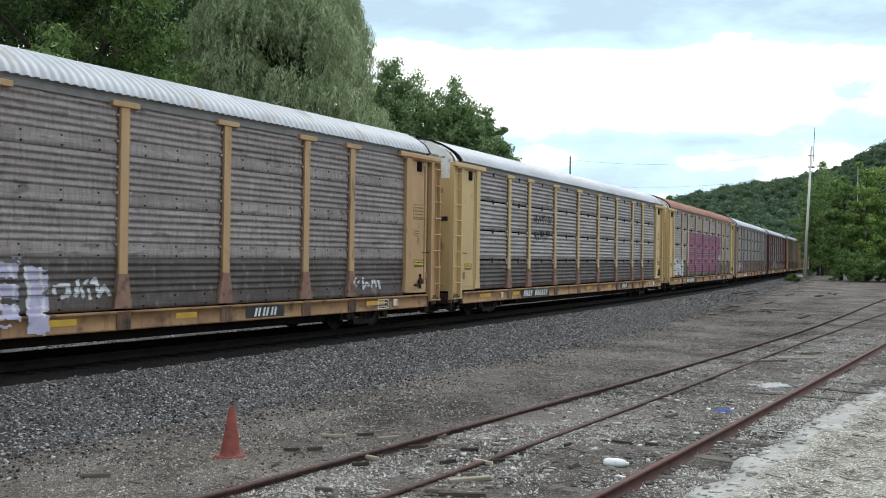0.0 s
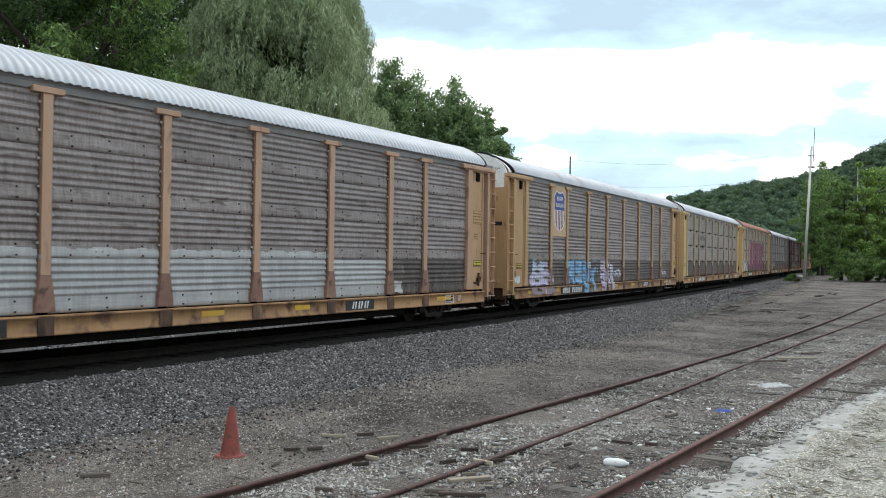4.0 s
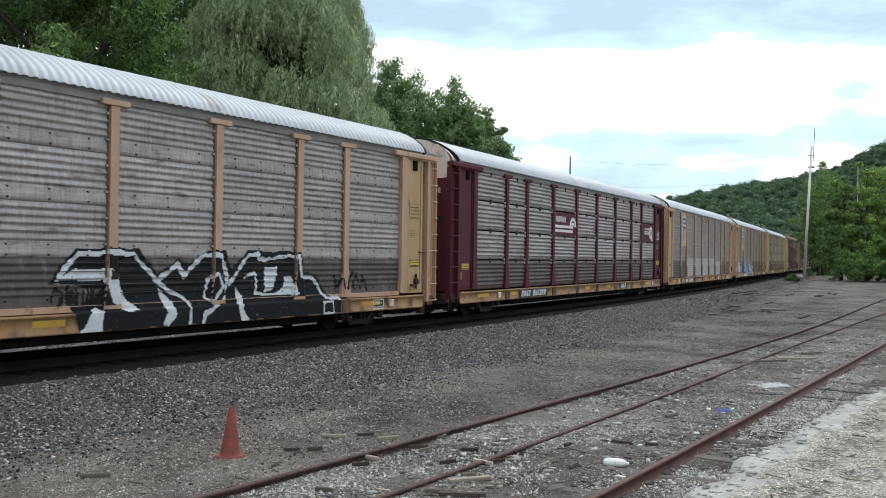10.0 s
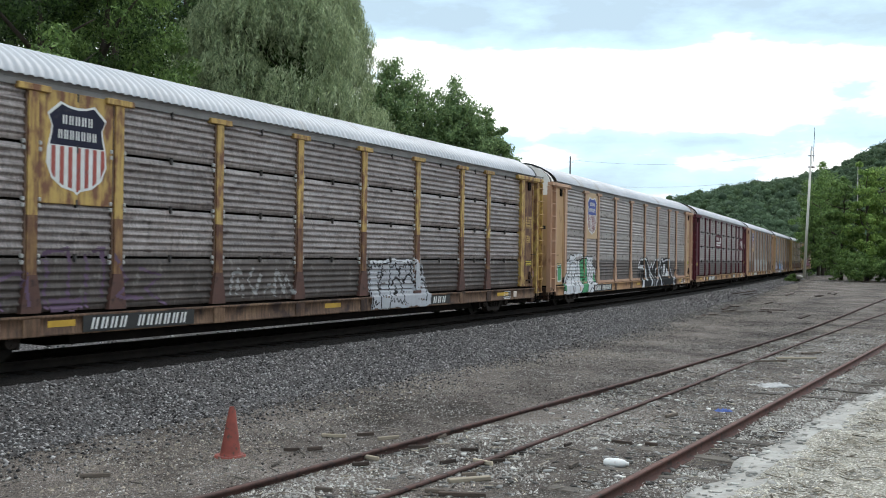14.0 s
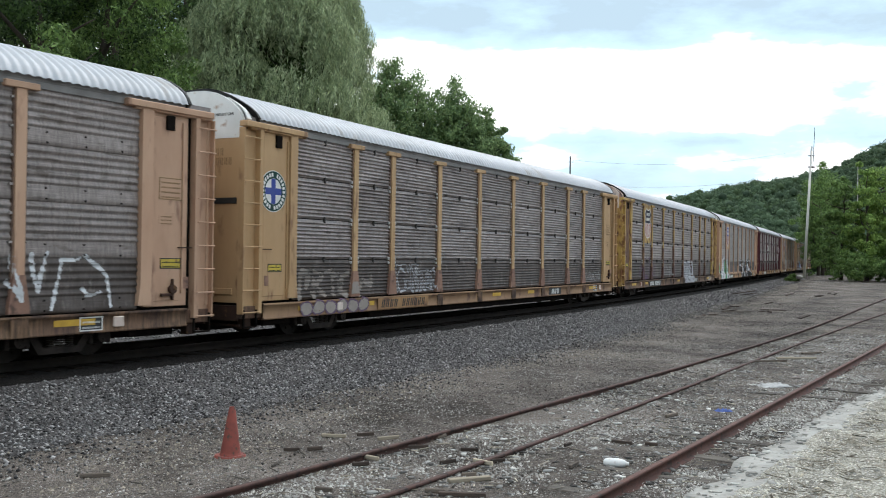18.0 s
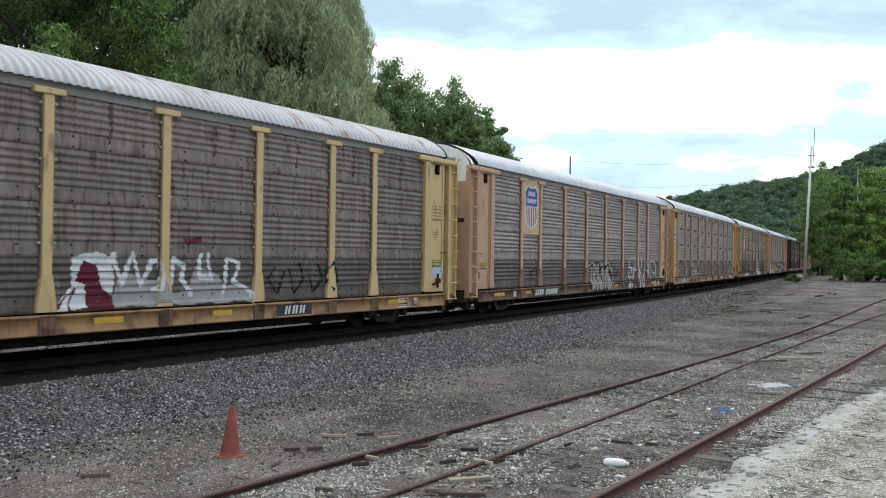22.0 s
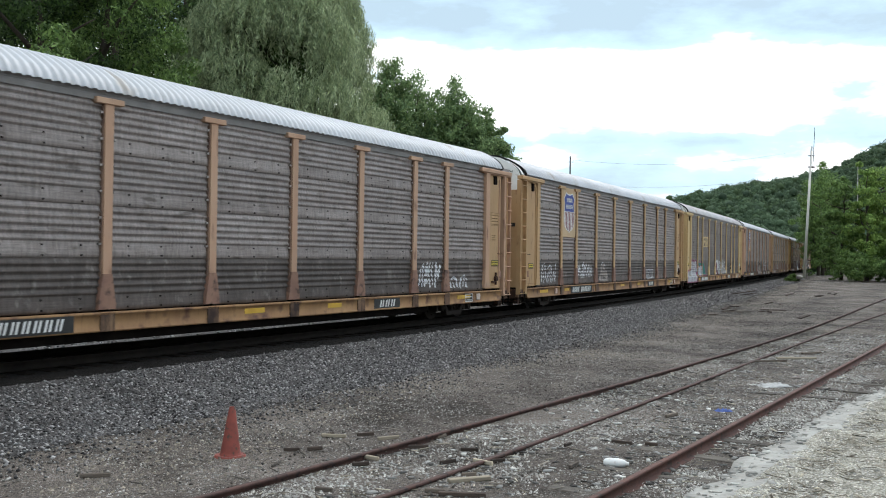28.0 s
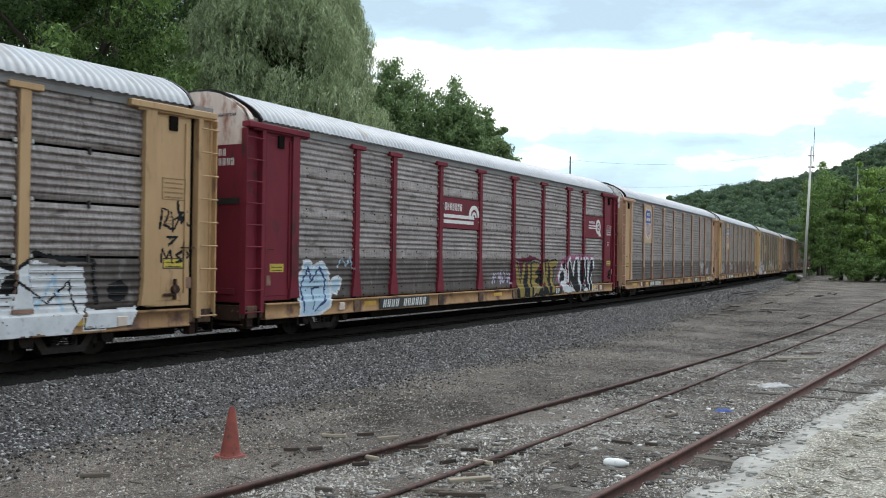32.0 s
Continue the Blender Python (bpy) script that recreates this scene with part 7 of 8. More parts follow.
CARS = {}
M["gear_rust"] = mat("rusty_end_gear", (0.060, 0.033, 0.024), (0.032, 0.020, 0.016), 3, 0.85, 0, 0.2, 30, (1, 1, 1), 0.15, (0.15, 0.075, 0.035), 0.1, spec=0.2)
for nm, col in (("spray_wash", (0.33, 0.27, 0.30)), ("spray_white", (0.66, 0.665, 0.68)), ("spray_dull", (0.47, 0.475, 0.50)), ("spray_black", (0.010, 0.010, 0.011)), ("spray_green", (0.10, 0.36, 0.17)), ("spray_teal", (0.03, 0.22, 0.18)), ("spray_blue", (0.20, 0.42, 0.66)), ("spray_pale_blue", (0.42, 0.56, 0.68)), ("spray_navy", (0.03, 0.05, 0.14)), ("spray_lavender", (0.50, 0.46, 0.60)), ("spray_pink", (0.33, 0.11, 0.19)), ("spray_crimson", (0.11, 0.012, 0.028)), ("spray_gold", (0.30, 0.22, 0.06)), ("spray_grey", (0.34, 0.33, 0.32)), ("spray_beige", (0.33, 0.29, 0.26)), ("spray_purple", (0.14, 0.09, 0.14)), ("ring_green", (0.02, 0.06, 0.05)), ("faded_red", (0.40, 0.11, 0.09)), ("black_blue", (0.025, 0.025, 0.045))):
    M[nm] = mat(nm, col, [c * 0.78 + 0.004 for c in col], 3.0, 0.7, 0, 0.02, 40, (1, 1, 1), 0, [c * 0.6 + 0.03 for c in col], 0.1, spec=0.15)
M["faded_black"] = mat("worn_black_paint", (0.10, 0.075, 0.05), (0.20, 0.15, 0.08), 7, 0.7, 0, 0, 40, (1, 1, 1), 0, (0.45, 0.34, 0.17), 0.35)
M["streak_rust"] = mat("dark_red_rust_stain", (0.075, 0.034, 0.032), (0.12, 0.07, 0.062), 6, 0.8)
M["ink_brown"] = mat("faded_brown_stencil", (0.20, 0.125, 0.06), (0.28, 0.18, 0.09), 9, 0.7)
M["plate"] = mat("faded_tan_plate", (0.52, 0.37, 0.22), (0.47, 0.32, 0.18), 1.5, 0.6, 0, 0.03, 40)
LOWER = {(b, 0): "galv_clean" for b in range(2, 7)}
SH = {(1, 2), (1, 3)}
HK = {(3, 2), (8, 2)}
SPECS = {
    -6: dict(style="slat", body="tan", panel="galv", label="grey autorack car with tan posts"),
    -5: dict(style="band", body="tan", panel="galv", label="grey autorack car with tan ends"),
    -4: dict(style="slat", body="maroon", panel="galv_dark", label="dark grey autorack car with maroon ends", paint=[("haze", 8.0, 13.0, 1.1, 2.2, ["spray_grey"], 3, 71, "pale worn graffiti")]),
    -3: dict(style="slat", body="tan", panel="galv", posts="fascia", label="plain grey autorack car with tan ends and a white roof", paint=[("haze", 3.0, 6.0, 1.0, 1.9, ["spray_lavender"], 2, 72, "pale lavender graffiti")]),
    -2: dict(style="slat", body="cream", panel="galv", roof="roof_brown", label="autorack car with a rust-brown roof and pink graffiti", paint=[("slab", 7.2, 20.5, 2.45, 3.9, ["spray_pink", "spray_purple"], 6, 73, "pink graffiti letters"), ("slab", 7.2, 19.5, 1.2, 2.5, ["spray_pink", "spray_purple"], 5, 74, "pink graffiti letters"), ("haze", 2.2, 5.4, 0.95, 2.2, ["spray_white"], 2, 75, "white graffiti")]),
    -1: dict(style="slat", body="cream", panel="galv", label="grey autorack car with cream posts and a white roof", paint=[("line", 7.0, 9.2, 3.3, 3.8, ["spray_black"], 4, 76, "dark thin tag"), ("line", 7.2, 9.0, 2.7, 3.2, ["spray_black"], 3, 77, "dark thin tag")]),
    0: dict(style="band", panel="galv_mid", body="tan", shield=True, bare=SH, label="grey corrugated autorack car with tan posts and blue graffiti", murals=["blue_letters", "lavender_smear", "lavender_columns"], paint=[("line", 13.6, 15.0, 1.1, 1.6, ["spray_white"], 3, 4, "thin white tag"), ("haze", 0.82, 1.35, 1.02, 1.45, ["spray_white"], 1, 6, "small white sprayed patch"), ("line", 22.9, 24.4, 1.1, 1.5, ["spray_white"], 3, 5, "thin white tag")]),
    1: dict(style="band", panel="galv_mid", body="tan", posts="pink", shield=True, bare=SH, clean=LOWER, murals=["clean_strip"], label="grey corrugated autorack car with tan posts and cleaned lower panels"),
    2: dict(style="slat", body="maroon", foot="body", panel="galv", hooks=True, bare=HK, cap="white_rust", label="autorack car with maroon posts and grey ribbed panels"),
    3: dict(style="band", body="tan", posts="pink", trim=True, foot="body", shield=True, bare=SH, label="grey autorack car with tan posts, green and black graffiti", murals=["green_letters", "black_letters"], paint=[("haze", 3.2, 4.4, 2.05, 2.3, ["spray_white"], 3, 19, "small white tag"), ("line", 13.8, 14.8, 0.9, 1.4, ["spray_black"], 3, 15, "thin black tag"), ("line", 22.3, 24.0, 1.0, 1.7, ["spray_black"], 3, 16, "thin black tag")]),
    4: dict(style="slat", body="yellow", doors="yellow_rust", foot="foot_rust", panel="galv_dark", sill="sill_rust", cap="white_rust", shield="faded", bare=SH, label="rusty grey autorack car with chipped bright yellow posts", murals=["purple_loops", "drip_letters"], paint=[("line", 9.8, 12.2, 1.0, 1.8, ["spray_grey"], 4, 20, "faint grey tag")]),
    5: dict(style="fine", body="tan", capz=4.72, panel="galv_dark", sill="sill_tan", round=True, plain_number=True, label="grey autorack car with mustard posts and a round blue emblem", murals=["sill_ovals", "outline_letters", "worn_beige"], paint=[("line", 23.2, 25.4, 1.0, 1.5, ["spray_grey"], 4, 23, "thin grey tag")]),
    6: dict(style="band", body="pink", panel="galv_mid", sill="sill_rust", shield=True, bare=SH, label="grey autorack car with faded pinkish posts and white graffiti", murals=["pale_letters", "tall_tag"], paint=[("line", 16.6, 17.6, 1.1, 1.7, ["spray_black"], 2, 26, "thin black tag"), ("line", 5.4, 6.4, 1.1, 1.9, ["spray_black"], 1, 29, "thin black tag")]),
    7: dict(style="band", body="cream", foot="body", panel="galv_brown", roof="roof_rust", label="brown-stained autorack car with cream posts, teal and pink graffiti", murals=["silver_letters", "crimson_letters", "name_patch", "rust_runs"], paint=[("line", 18.4, 21.4, 1.0, 2.0, ["spray_black"], 4, 34, "thin black tag"), ("haze", 26.1, 26.7, 1.3, 1.9, ["spray_pale_blue"], 1, 35, "pale blue patch")]),
    8: dict(style="band", body="tan", panel="galv_mid", shield=True, bare=SH, label="grey autorack car with tan posts and small white tags", murals=["white_pyramid", "small_word"], paint=[("line", 6.9, 8.9, 1.1, 1.9, ["spray_white"], 4, 36, "thin white tag"), ("line", 26.1, 26.8, 1.2, 1.9, ["spray_white"], 2, 39, "thin white tag"), ("line", 2.4, 4.2, 1.0, 1.9, ["spray_white"], 3, 40, "thin white tag")]),
    9: dict(style="band", body="tan", panel="galv_mid", posts="pink", shield=True, bare=SH, label="grey autorack car with pinkish tan posts", paint=[("line", 21.2, 22.7, 1.0, 1.9, ["spray_white"], 3, 41, "thin white tag"), ("line", 23.2, 24.4, 1.0, 1.5, ["spray_white"], 2, 42, "thin white tag")]),
    10: dict(style="band", body="red", foot="body", panel="galv_dark", hooks=True, bare=HK, cap="white_rust", label="autorack car with oxide-red posts, blue and yellow graffiti", murals=["bubble_blue", "gold_letters", "spiky_letters"], paint=[("line", 13.4, 15.0, 1.0, 1.6, ["spray_lavender"], 4, 47, "thin pale tag")]),
    11: dict(style="slat", body="tan", panel="galv_dark", roof="roof", label="grey autorack car with tan corner doors and white graffiti", murals=["blob_letters", "door_tag"], paint=[]),
}

for n, spec in SPECS.items():
    CARS[n] = build_car(spec)


# ---- small things in the yard ----
def traffic_cone(at):
    c = thing("traffic_cone", "dirty faded orange traffic cone standing on the soil", "traffic cone", at=at)
    bm = bmesh.new()
    prof = [(0.145, 0.02), (0.130, 0.06), (0.047, 0.60), (0.036, 0.65), (0.026, 0.649), (0.026, 0.5)]
    for (r0, z0), (r1, z1) in zip(prof, prof[1:]):
        tube(bm, (0, 0, z0), (0, 0, z1), r0, r1, 20, caps=False) if z1 != z0 else None
    part("cone_body", data_of("cone_body", bm, True), M["cone"], c)
    base = tube(bmesh.new(), (0, 0, 0), (0, 0, 0.028), 0.205, 0.19, 14)
    for v in base.verts:
        v.co.z += 0.010 * math.sin(v.co.x * 16)
        v.co.x *= 1.05
    part("base", base, M["cone"], c, "thin worn rubber base")
    return c


traffic_cone((-2.75, 12.26, -0.60)).rotation_euler = (0, radians(1.5), radians(20))
# splinters, sticks and pale rubble
def splinters(name, count, region, size, material, seed, z_of, thick=0.25):
    """Flat broken slivers lying about in a region given as (x, y) makers."""
    r = np.random.default_rng(seed)
    x, y = region(r, count)
    L = size[0] + (size[1] - size[0]) * r.random(count) ** 2.5
    W = L * (0.05 + thick * r.random(count))
    a = r.random(count) * 6.283
    H = np.minimum(W * 0.35, 0.014)
    z = z_of(x, y)
    tip = r.normal(0, 0.08, count)
    corners = np.array([(-1, -1, 0), (1, -0.7, 0), (0.9, 0.8, 0), (-0.9, 1, 0), (-1, -1, 1), (1, -0.7, 1), (0.9, 0.8, 1), (-0.9, 1, 1)], float)
    c = corners[None] * np.stack([L / 2, W / 2, H], -1)[:, None]
    X, Y = c[..., 0], c[..., 1]
    ca, sa = np.cos(a)[:, None], np.sin(a)[:, None]
    v = np.stack([x[:, None] + X * ca - Y * sa, y[:, None] + X * sa + Y * ca, z[:, None] + c[..., 2] + X * tip[:, None] + 0.004 + abs(tip[:, None]) * L[:, None] * 0.3], -1)
    q = np.array([(4, 5, 6, 7), (0, 1, 5, 4), (1, 2, 6, 5), (2, 3, 7, 6), (3, 0, 4, 7)])
    f = (q[None] + 8 * np.arange(count)[:, None, None]).reshape(-1, 4)
    return part(name, mesh_of(name, v.reshape(-1, 3), f), material)


M["old_tie"] = mat("rotten_grey_tie", (0.12, 0.105, 0.088), (0.065, 0.056, 0.048), 6, 0.95, 0, 0.5, 50, (3, 0.3, 2), 0.25)
M["chip_mix"] = stone_mat("mixed_wood_splinters", (0.085, 0.070, 0.052), (0.56, 0.50, 0.39))
M["stick_mix"] = stone_mat("grey_brown_sticks", (0.03, 0.025, 0.021), (0.34, 0.30, 0.25))
M["rubble"] = stone_mat("pale_rubble", (0.04, 0.037, 0.034), (0.66, 0.65, 0.61), 0.8, 0.40)
M["grit"] = stone_mat("mixed_grit", (0.040, 0.036, 0.032), (0.50, 0.475, 0.44))
M["grit_pale"] = stone_mat("pale_grit", (0.22, 0.212, 0.194), (0.56, 0.545, 0.50), 0.85, 0.45)
M["dust"] = stone_mat("tan_dust_grit", (0.16, 0.138, 0.108), (0.35, 0.31, 0.25))
M["dark_wood"] = mat("dark_wet_wood", (0.075, 0.055, 0.043), (0.04, 0.03, 0.025), 8, 0.95, 0, 0.4, 60, (0.3, 3, 3), 0.35)


def along_siding(lo, hi, y0, y1):
    def make(r, n):
        y = y0 + (y1 - y0) * r.random(n) ** 2.0
        base = np.interp(y, [5.5, 9.87, 14.5, 17.8, 21.8, 29.3, 45], [-1.2, 1.62, 4.57, 6.67, 9.21, 13.93, 24])
        return base + lo + (hi - lo) * r.random(n), y
    return make


flat_yard = lambda x, y: yard(y)
tagged(splinters("stick_litter", 3600, along_siding(-6.0, 1.2, 6, 46), (0.04, 0.32), M["stick_mix"], 3, flat_yard, 0.05), "grey-brown broken sticks on the soil", "sticks", kind="stuff")
tagged(splinters("pale_splinters", 3200, along_siding(-4.2, 0.9, 6, 36), (0.03, 0.20), M["chip_mix"], 4, flat_yard, 0.15), "pale wood splinters between the rails", "splinters", kind="stuff")
tagged(splinters("rubble_chips", 5500, along_siding(-3.9, 1.0, 7, 34), (0.015, 0.13), M["rubble"], 5, flat_yard, 0.8), "whitish rubble chips between the siding rails", "rubble", kind="stuff")
tagged(splinters("yard_chips", 5000, along_siding(-12, -3.5, 7, 60), (0.008, 0.05), M["stone_yard"], 6, flat_yard, 0.8), "pale specks of debris on the yard", "debris", kind="stuff")


def on_dock(r, n):
    a = 15.5 + r.random(n) * (eu[-1] - 15.5) * 0.72
    off = 0.62 + 5.4 * r.random(n) ** 1.3 + r.normal(0, 0.07, n)
    return np.interp(a, eu, ed[:, 0]) + off * 0.83, np.interp(a, eu, ed[:, 1]) - off * 0.56


tagged(splinters("dock_litter", 14000, on_dock, (0.025, 0.19), M["chip_mix"], 8, lambda x, y: np.full(len(x), DOCK_Z + 0.02), 0.08), "pale wood chips and straw covering the dock", "wood chips", kind="stuff")
tagged(splinters("dock_rubble", 1600, lambda r, n: (lambda a, o: (np.interp(a, eu, ed[:, 0]) + o * 0.83, np.interp(a, eu, ed[:, 1]) - o * 0.56))(15.5 + r.random(n) * (eu[-1] - 15.5) * 0.8, 0.05 + 0.6 * r.random(n)), (0.02, 0.10), M["grit_pale"], 9, lambda x, y: np.full(len(x), DOCK_Z + 0.0), 0.9), "crumbs of broken concrete along the dock edge", "rubble", kind="stuff")


def grit(name, count, region, size, material, seed, z_of):
    """Fine crumbs, each a small crooked pyramid."""
    r = np.random.default_rng(seed)
    x, y = region(r, count)
    # crumbs gather in drifts
    drift = np.array([noise.noise((a * 0.45, b * 0.45, seed)) + 0.6 * noise.noise((a * 1.6, b * 1.6, seed)) for a, b in zip(x, y)])
    keep = drift * 2.6 + 0.42 > r.random(count)
    x, y = x[keep], y[keep]
    count = len(x)
    s = size[0] + (size[1] - size[0]) * r.random(count) ** 2
    z = z_of(x, y) + 0.002
    a = r.random((count, 1)) * 6.283 + np.array([0, 1.571, 3.142, 4.712])[None]
    rad = s[:, None] * (0.6 + 0.8 * r.random((count, 4)))
    base = np.stack([x[:, None] + rad * np.cos(a), y[:, None] + rad * np.sin(a), np.repeat(z[:, None] - 0.004, 4, 1)], -1)
    tip = np.stack([x + s * r.normal(0, 0.3, count), y + s * r.normal(0, 0.3, count), z + s * (0.5 + 0.5 * r.random(count))], -1)[:, None]
    v = np.concatenate([base, tip], 1)
    tri = np.array([(0, 1, 4), (1, 2, 4), (2, 3, 4), (3, 0, 4)])
    f = (tri[None] + 5 * np.arange(count)[:, None, None]).reshape(-1, 3)
    return part(name, mesh_of(name, v.reshape(-1, 3), f), material)


def ground_here(x, y):
    near = np.exp(-((x - 4) ** 2 + (y - 14) ** 2) / 900.0)
    wob = np.array([0.035 * noise.noise((a * 0.35, b * 0.35, 0.0)) + 0.018 * noise.noise((a * 1.7, b * 1.7, 5.0)) for a, b in zip(x, y)])
    return yard(y) + near * wob


def beside_track(d0, d1, s0, s1):
    def make(r, n):
        s = s0 + (s1 - s0) * r.random(n) ** 1.6
        d = (d0 + d1) / 2 + (d1 - d0) * 0.28 * r.normal(0, 1, n) + 0.5 * np.sin(s * 0.35)
        return centre(s, d)
    return make


tagged(grit("grit", 80000, along_siding(-7.5, 1.0, 7, 30), (0.006, 0.022), M["grit"], 61, ground_here), "fine grit and crumbs over the yard soil", "grit", kind="stuff")
tagged(grit("grit", 56000, along_siding(-4.1, 0.9, 7, 34), (0.006, 0.026), M["grit_pale"], 64, ground_here), "pale crumbled stone between the siding rails", "grit", kind="stuff")
tagged(grit("grit", 26000, along_siding(0.15, 1.9, 7, 24), (0.005, 0.024), M["grit_pale"], 65, ground_here), "pale dust and crumbs at the foot of the dock", "grit", kind="stuff")
tagged(grit("grit", 16000, beside_track(5.4, 8.0, -20, 75), (0.008, 0.03), M["dust"], 62, ground_here), "pale dusty strip of fine grit beside the ballast", "grit", kind="stuff")
tagged(grit("grit", 34000, on_dock, (0.005, 0.022), M["grit_pale"], 63, lambda x, y: np.full(len(x), DOCK_Z + 0.02)), "crumbled concrete grit on the dock", "grit", kind="stuff")


def plank(at, length, width, rz, tilt=0.0, material="wood"):
    bm = boxes((-length / 2, length / 2, -width / 2, width / 2, 0.0, 0.05), bevel=0.008)
    for v in bm.verts:
        v.co.y += 0.04 * math.sin(v.co.x * 3 + rz) * width
        if v.co.x > 0:
            v.co.y *= 0.85
    ob = part("wood_plank", bm, M[material], at=at, turn=(0, tilt, rz))
    return tagged(ob, "weathered broken wooden plank lying on the soil", "plank", "loose planks by the siding")


rp_ = random.Random(5)
for px_, py_, ln, wd, rz in ((0.35, 11.05, 0.85, 0.16, 20), (0.25, 10.35, 0.85, 0.13, -5), (-0.95, 12.2, 0.62, 0.09, -35), (-0.35, 10.0, 0.75, 0.14, 12), (0.55, 12.0, 0.5, 0.08, -40), (0.1, 9.6, 0.7, 0.1, -12), (-1.55, 13.6, 0.6, 0.06, -8), (-0.75, 13.5, 0.55, 0.07, 30), (1.7, 11.9, 0.45, 0.07, 60), (2.6, 13.4, 0.5, 0.08, -30), (8.6, 24.5, 1.6, 0.2, 15), (9.6, 25.3, 1.8, 0.22, 5), (10.6, 26.8, 1.2, 0.18, 25), (14.5, 46.0, 2.4, 0.3, 10), (17.0, 48.0, 2.0, 0.25, -15), (-0.3, 12.9, 0.45, 0.05, 5), (-2.0, 12.6, 0.35, 0.04, 5), (3.9, 15.8, 0.6, 0.08, 45)):
    plank((px_, py_, float(yard(py_)) + 0.006), ln * 0.62, wd * 0.55, rz, 0.0, rp_.choice(("wood", "dark_wood", "chip")))
for px_, py_ in ((21.0, 67.2), (23.8, 70.7), (25.2, 64.3), (28.2, 68.4), (15.1, 49.3), (15.9, 46.4), (16.2, 42.6), (12.1, 42.9), (19.2, 53.2), (21.6, 66.2), (24.6, 65.2), (14.2, 47.2)):
    for k in range(2):
        plank((px_ + rp_.uniform(-0.6, 0.6), py_ + rp_.uniform(-0.6, 0.6), float(yard(py_)) + 0.006 + 0.05 * k), rp_.uniform(0.3, 0.8), rp_.uniform(0.12, 0.26), rp_.uniform(-70, 70), rp_.uniform(-14, -3), "dark_wood")
for px_, py_ in ((-1.65, 13.7), (-1.1, 13.75), (-1.7, 12.7), (-1.0, 11.8), (0.0, 13.7), (0.4, 12.75), (0.1, 12.0), (0.75, 12.1), (0.35, 11.3), (-4.05, 11.0), (-1.3, 10.5), (-0.05, 10.5), (1.8, 13.2), (3.0, 13.3)):
    plank((px_, py_, float(yard(py_)) + 0.004), rp_.uniform(0.15, 0.36), rp_.uniform(0.02, 0.045), rp_.uniform(-35, 50), 0, rp_.choice(("dark_wood", "dark_wood", "wood")))
# ties showing beside the third rail
for i in range(11):
    y_ = 9.0 + i * 1.15
    x_ = float(np.interp(y_, [5.5, 9.87, 14.5, 17.8, 21.8], [-1.2, 1.62, 4.57, 6.67, 9.21])) + 0.55
    tagged(part("old_tie", tie_me, M["old_tie"], at=(x_, y_, -0.678), turn=(0, 0, 58 + 4 * math.sin(i * 4.0))), "grey rotten railway tie sunk in the soil", "railway tie", "old ties of the siding")

bottle = thing("plastic_bottle", "white plastic bottle lying on the soil", "bottle", at=(2.25, 11.97, -0.555), rz=-12)
bm = bmesh.new()
prof = [(-0.16, 0.025), (-0.14, 0.05), (-0.09, 0.062), (0.03, 0.062), (0.10, 0.048), (0.14, 0.022)]
for (a, r0), (b, r1) in zip(prof, prof[1:]):
    tube(bm, (a, 0, 0), (b, 0, 0), r0, r1, 14, caps=a == -0.16)
part("bottle_body", data_of("bottle_body", bm, True), M["white"], bottle)
part("cap", tube(bmesh.new(), (0.14, 0, 0), (0.165, 0, 0), 0.024, 0.024, 12), M["white"], bottle)


def crumpled(name, at, sx, sy, h, material, label, cat, seed):
    n = 14
    r = random.Random(seed)
    v = [((i / n - 0.5) * sx * (1 + 0.2 * r.random()), (j / n - 0.5) * sy * (1 + 0.2 * r.random()), h * max(0.05, 0.5 + 0.8 * noise.noise((i * 0.6, j * 0.6, seed))) * (1 - (2 * i / n - 1) ** 4) * (1 - (2 * j / n - 1) ** 4)) for j in range(n + 1) for i in range(n + 1)]
    f = [(j * (n + 1) + i, j * (n + 1) + i + 1, (j + 1) * (n + 1) + i + 1, (j + 1) * (n + 1) + i) for j in range(n) for i in range(n)]
    return tagged(part(name, mesh_of(name, v, f), material, at=at, turn=(0, 0, 15)), label, cat)


M["sheet"] = mat("dirty_grey_plastic", (0.36, 0.37, 0.37), (0.25, 0.255, 0.25), 6, 0.5, 0, 0.2, 30, (1, 1, 1), 0, (0.15, 0.14, 0.12), 0.2)
crumpled("plastic_sheet", (7.05, 19.8, -0.6), 0.62, 0.34, 0.10, M["sheet"], "crumpled grey-white plastic sheet on the soil", "plastic sheet", 3)
M["rag_blue"] = mat("blue_rag", (0.05, 0.10, 0.32), (0.04, 0.07, 0.22), 9, 0.8)
crumpled("blue_rag", (4.95, 16.4, -0.6), 0.30, 0.2, 0.06, M["rag_blue"], "small blue rag lying between the rails", "rag", 5)
for bx, by, rr in ((50.5, 100.0, 0.55), (51.6, 99.0, 0.45), (48.7, 99.5, 0.35), (53.2, 98.5, 0.6), (43.0, 112.5, 0.4)):
    bm = bmesh.new()
    bmesh.ops.create_icosphere(bm, subdivisions=2, radius=rr)
    for v in bm.verts:
        v.co *= 1 + 0.35 * noise.noise(v.co * 2.0 + Vector((bx, by, 0)))
        v.co.z *= 0.7
    tagged(part("concrete_lump", bm, M["concrete"], at=(bx, by, float(yard(by)) + rr * 0.3)), "pale broken lump of concrete at the bushes", "rubble lump", "concrete lumps by the bushes")


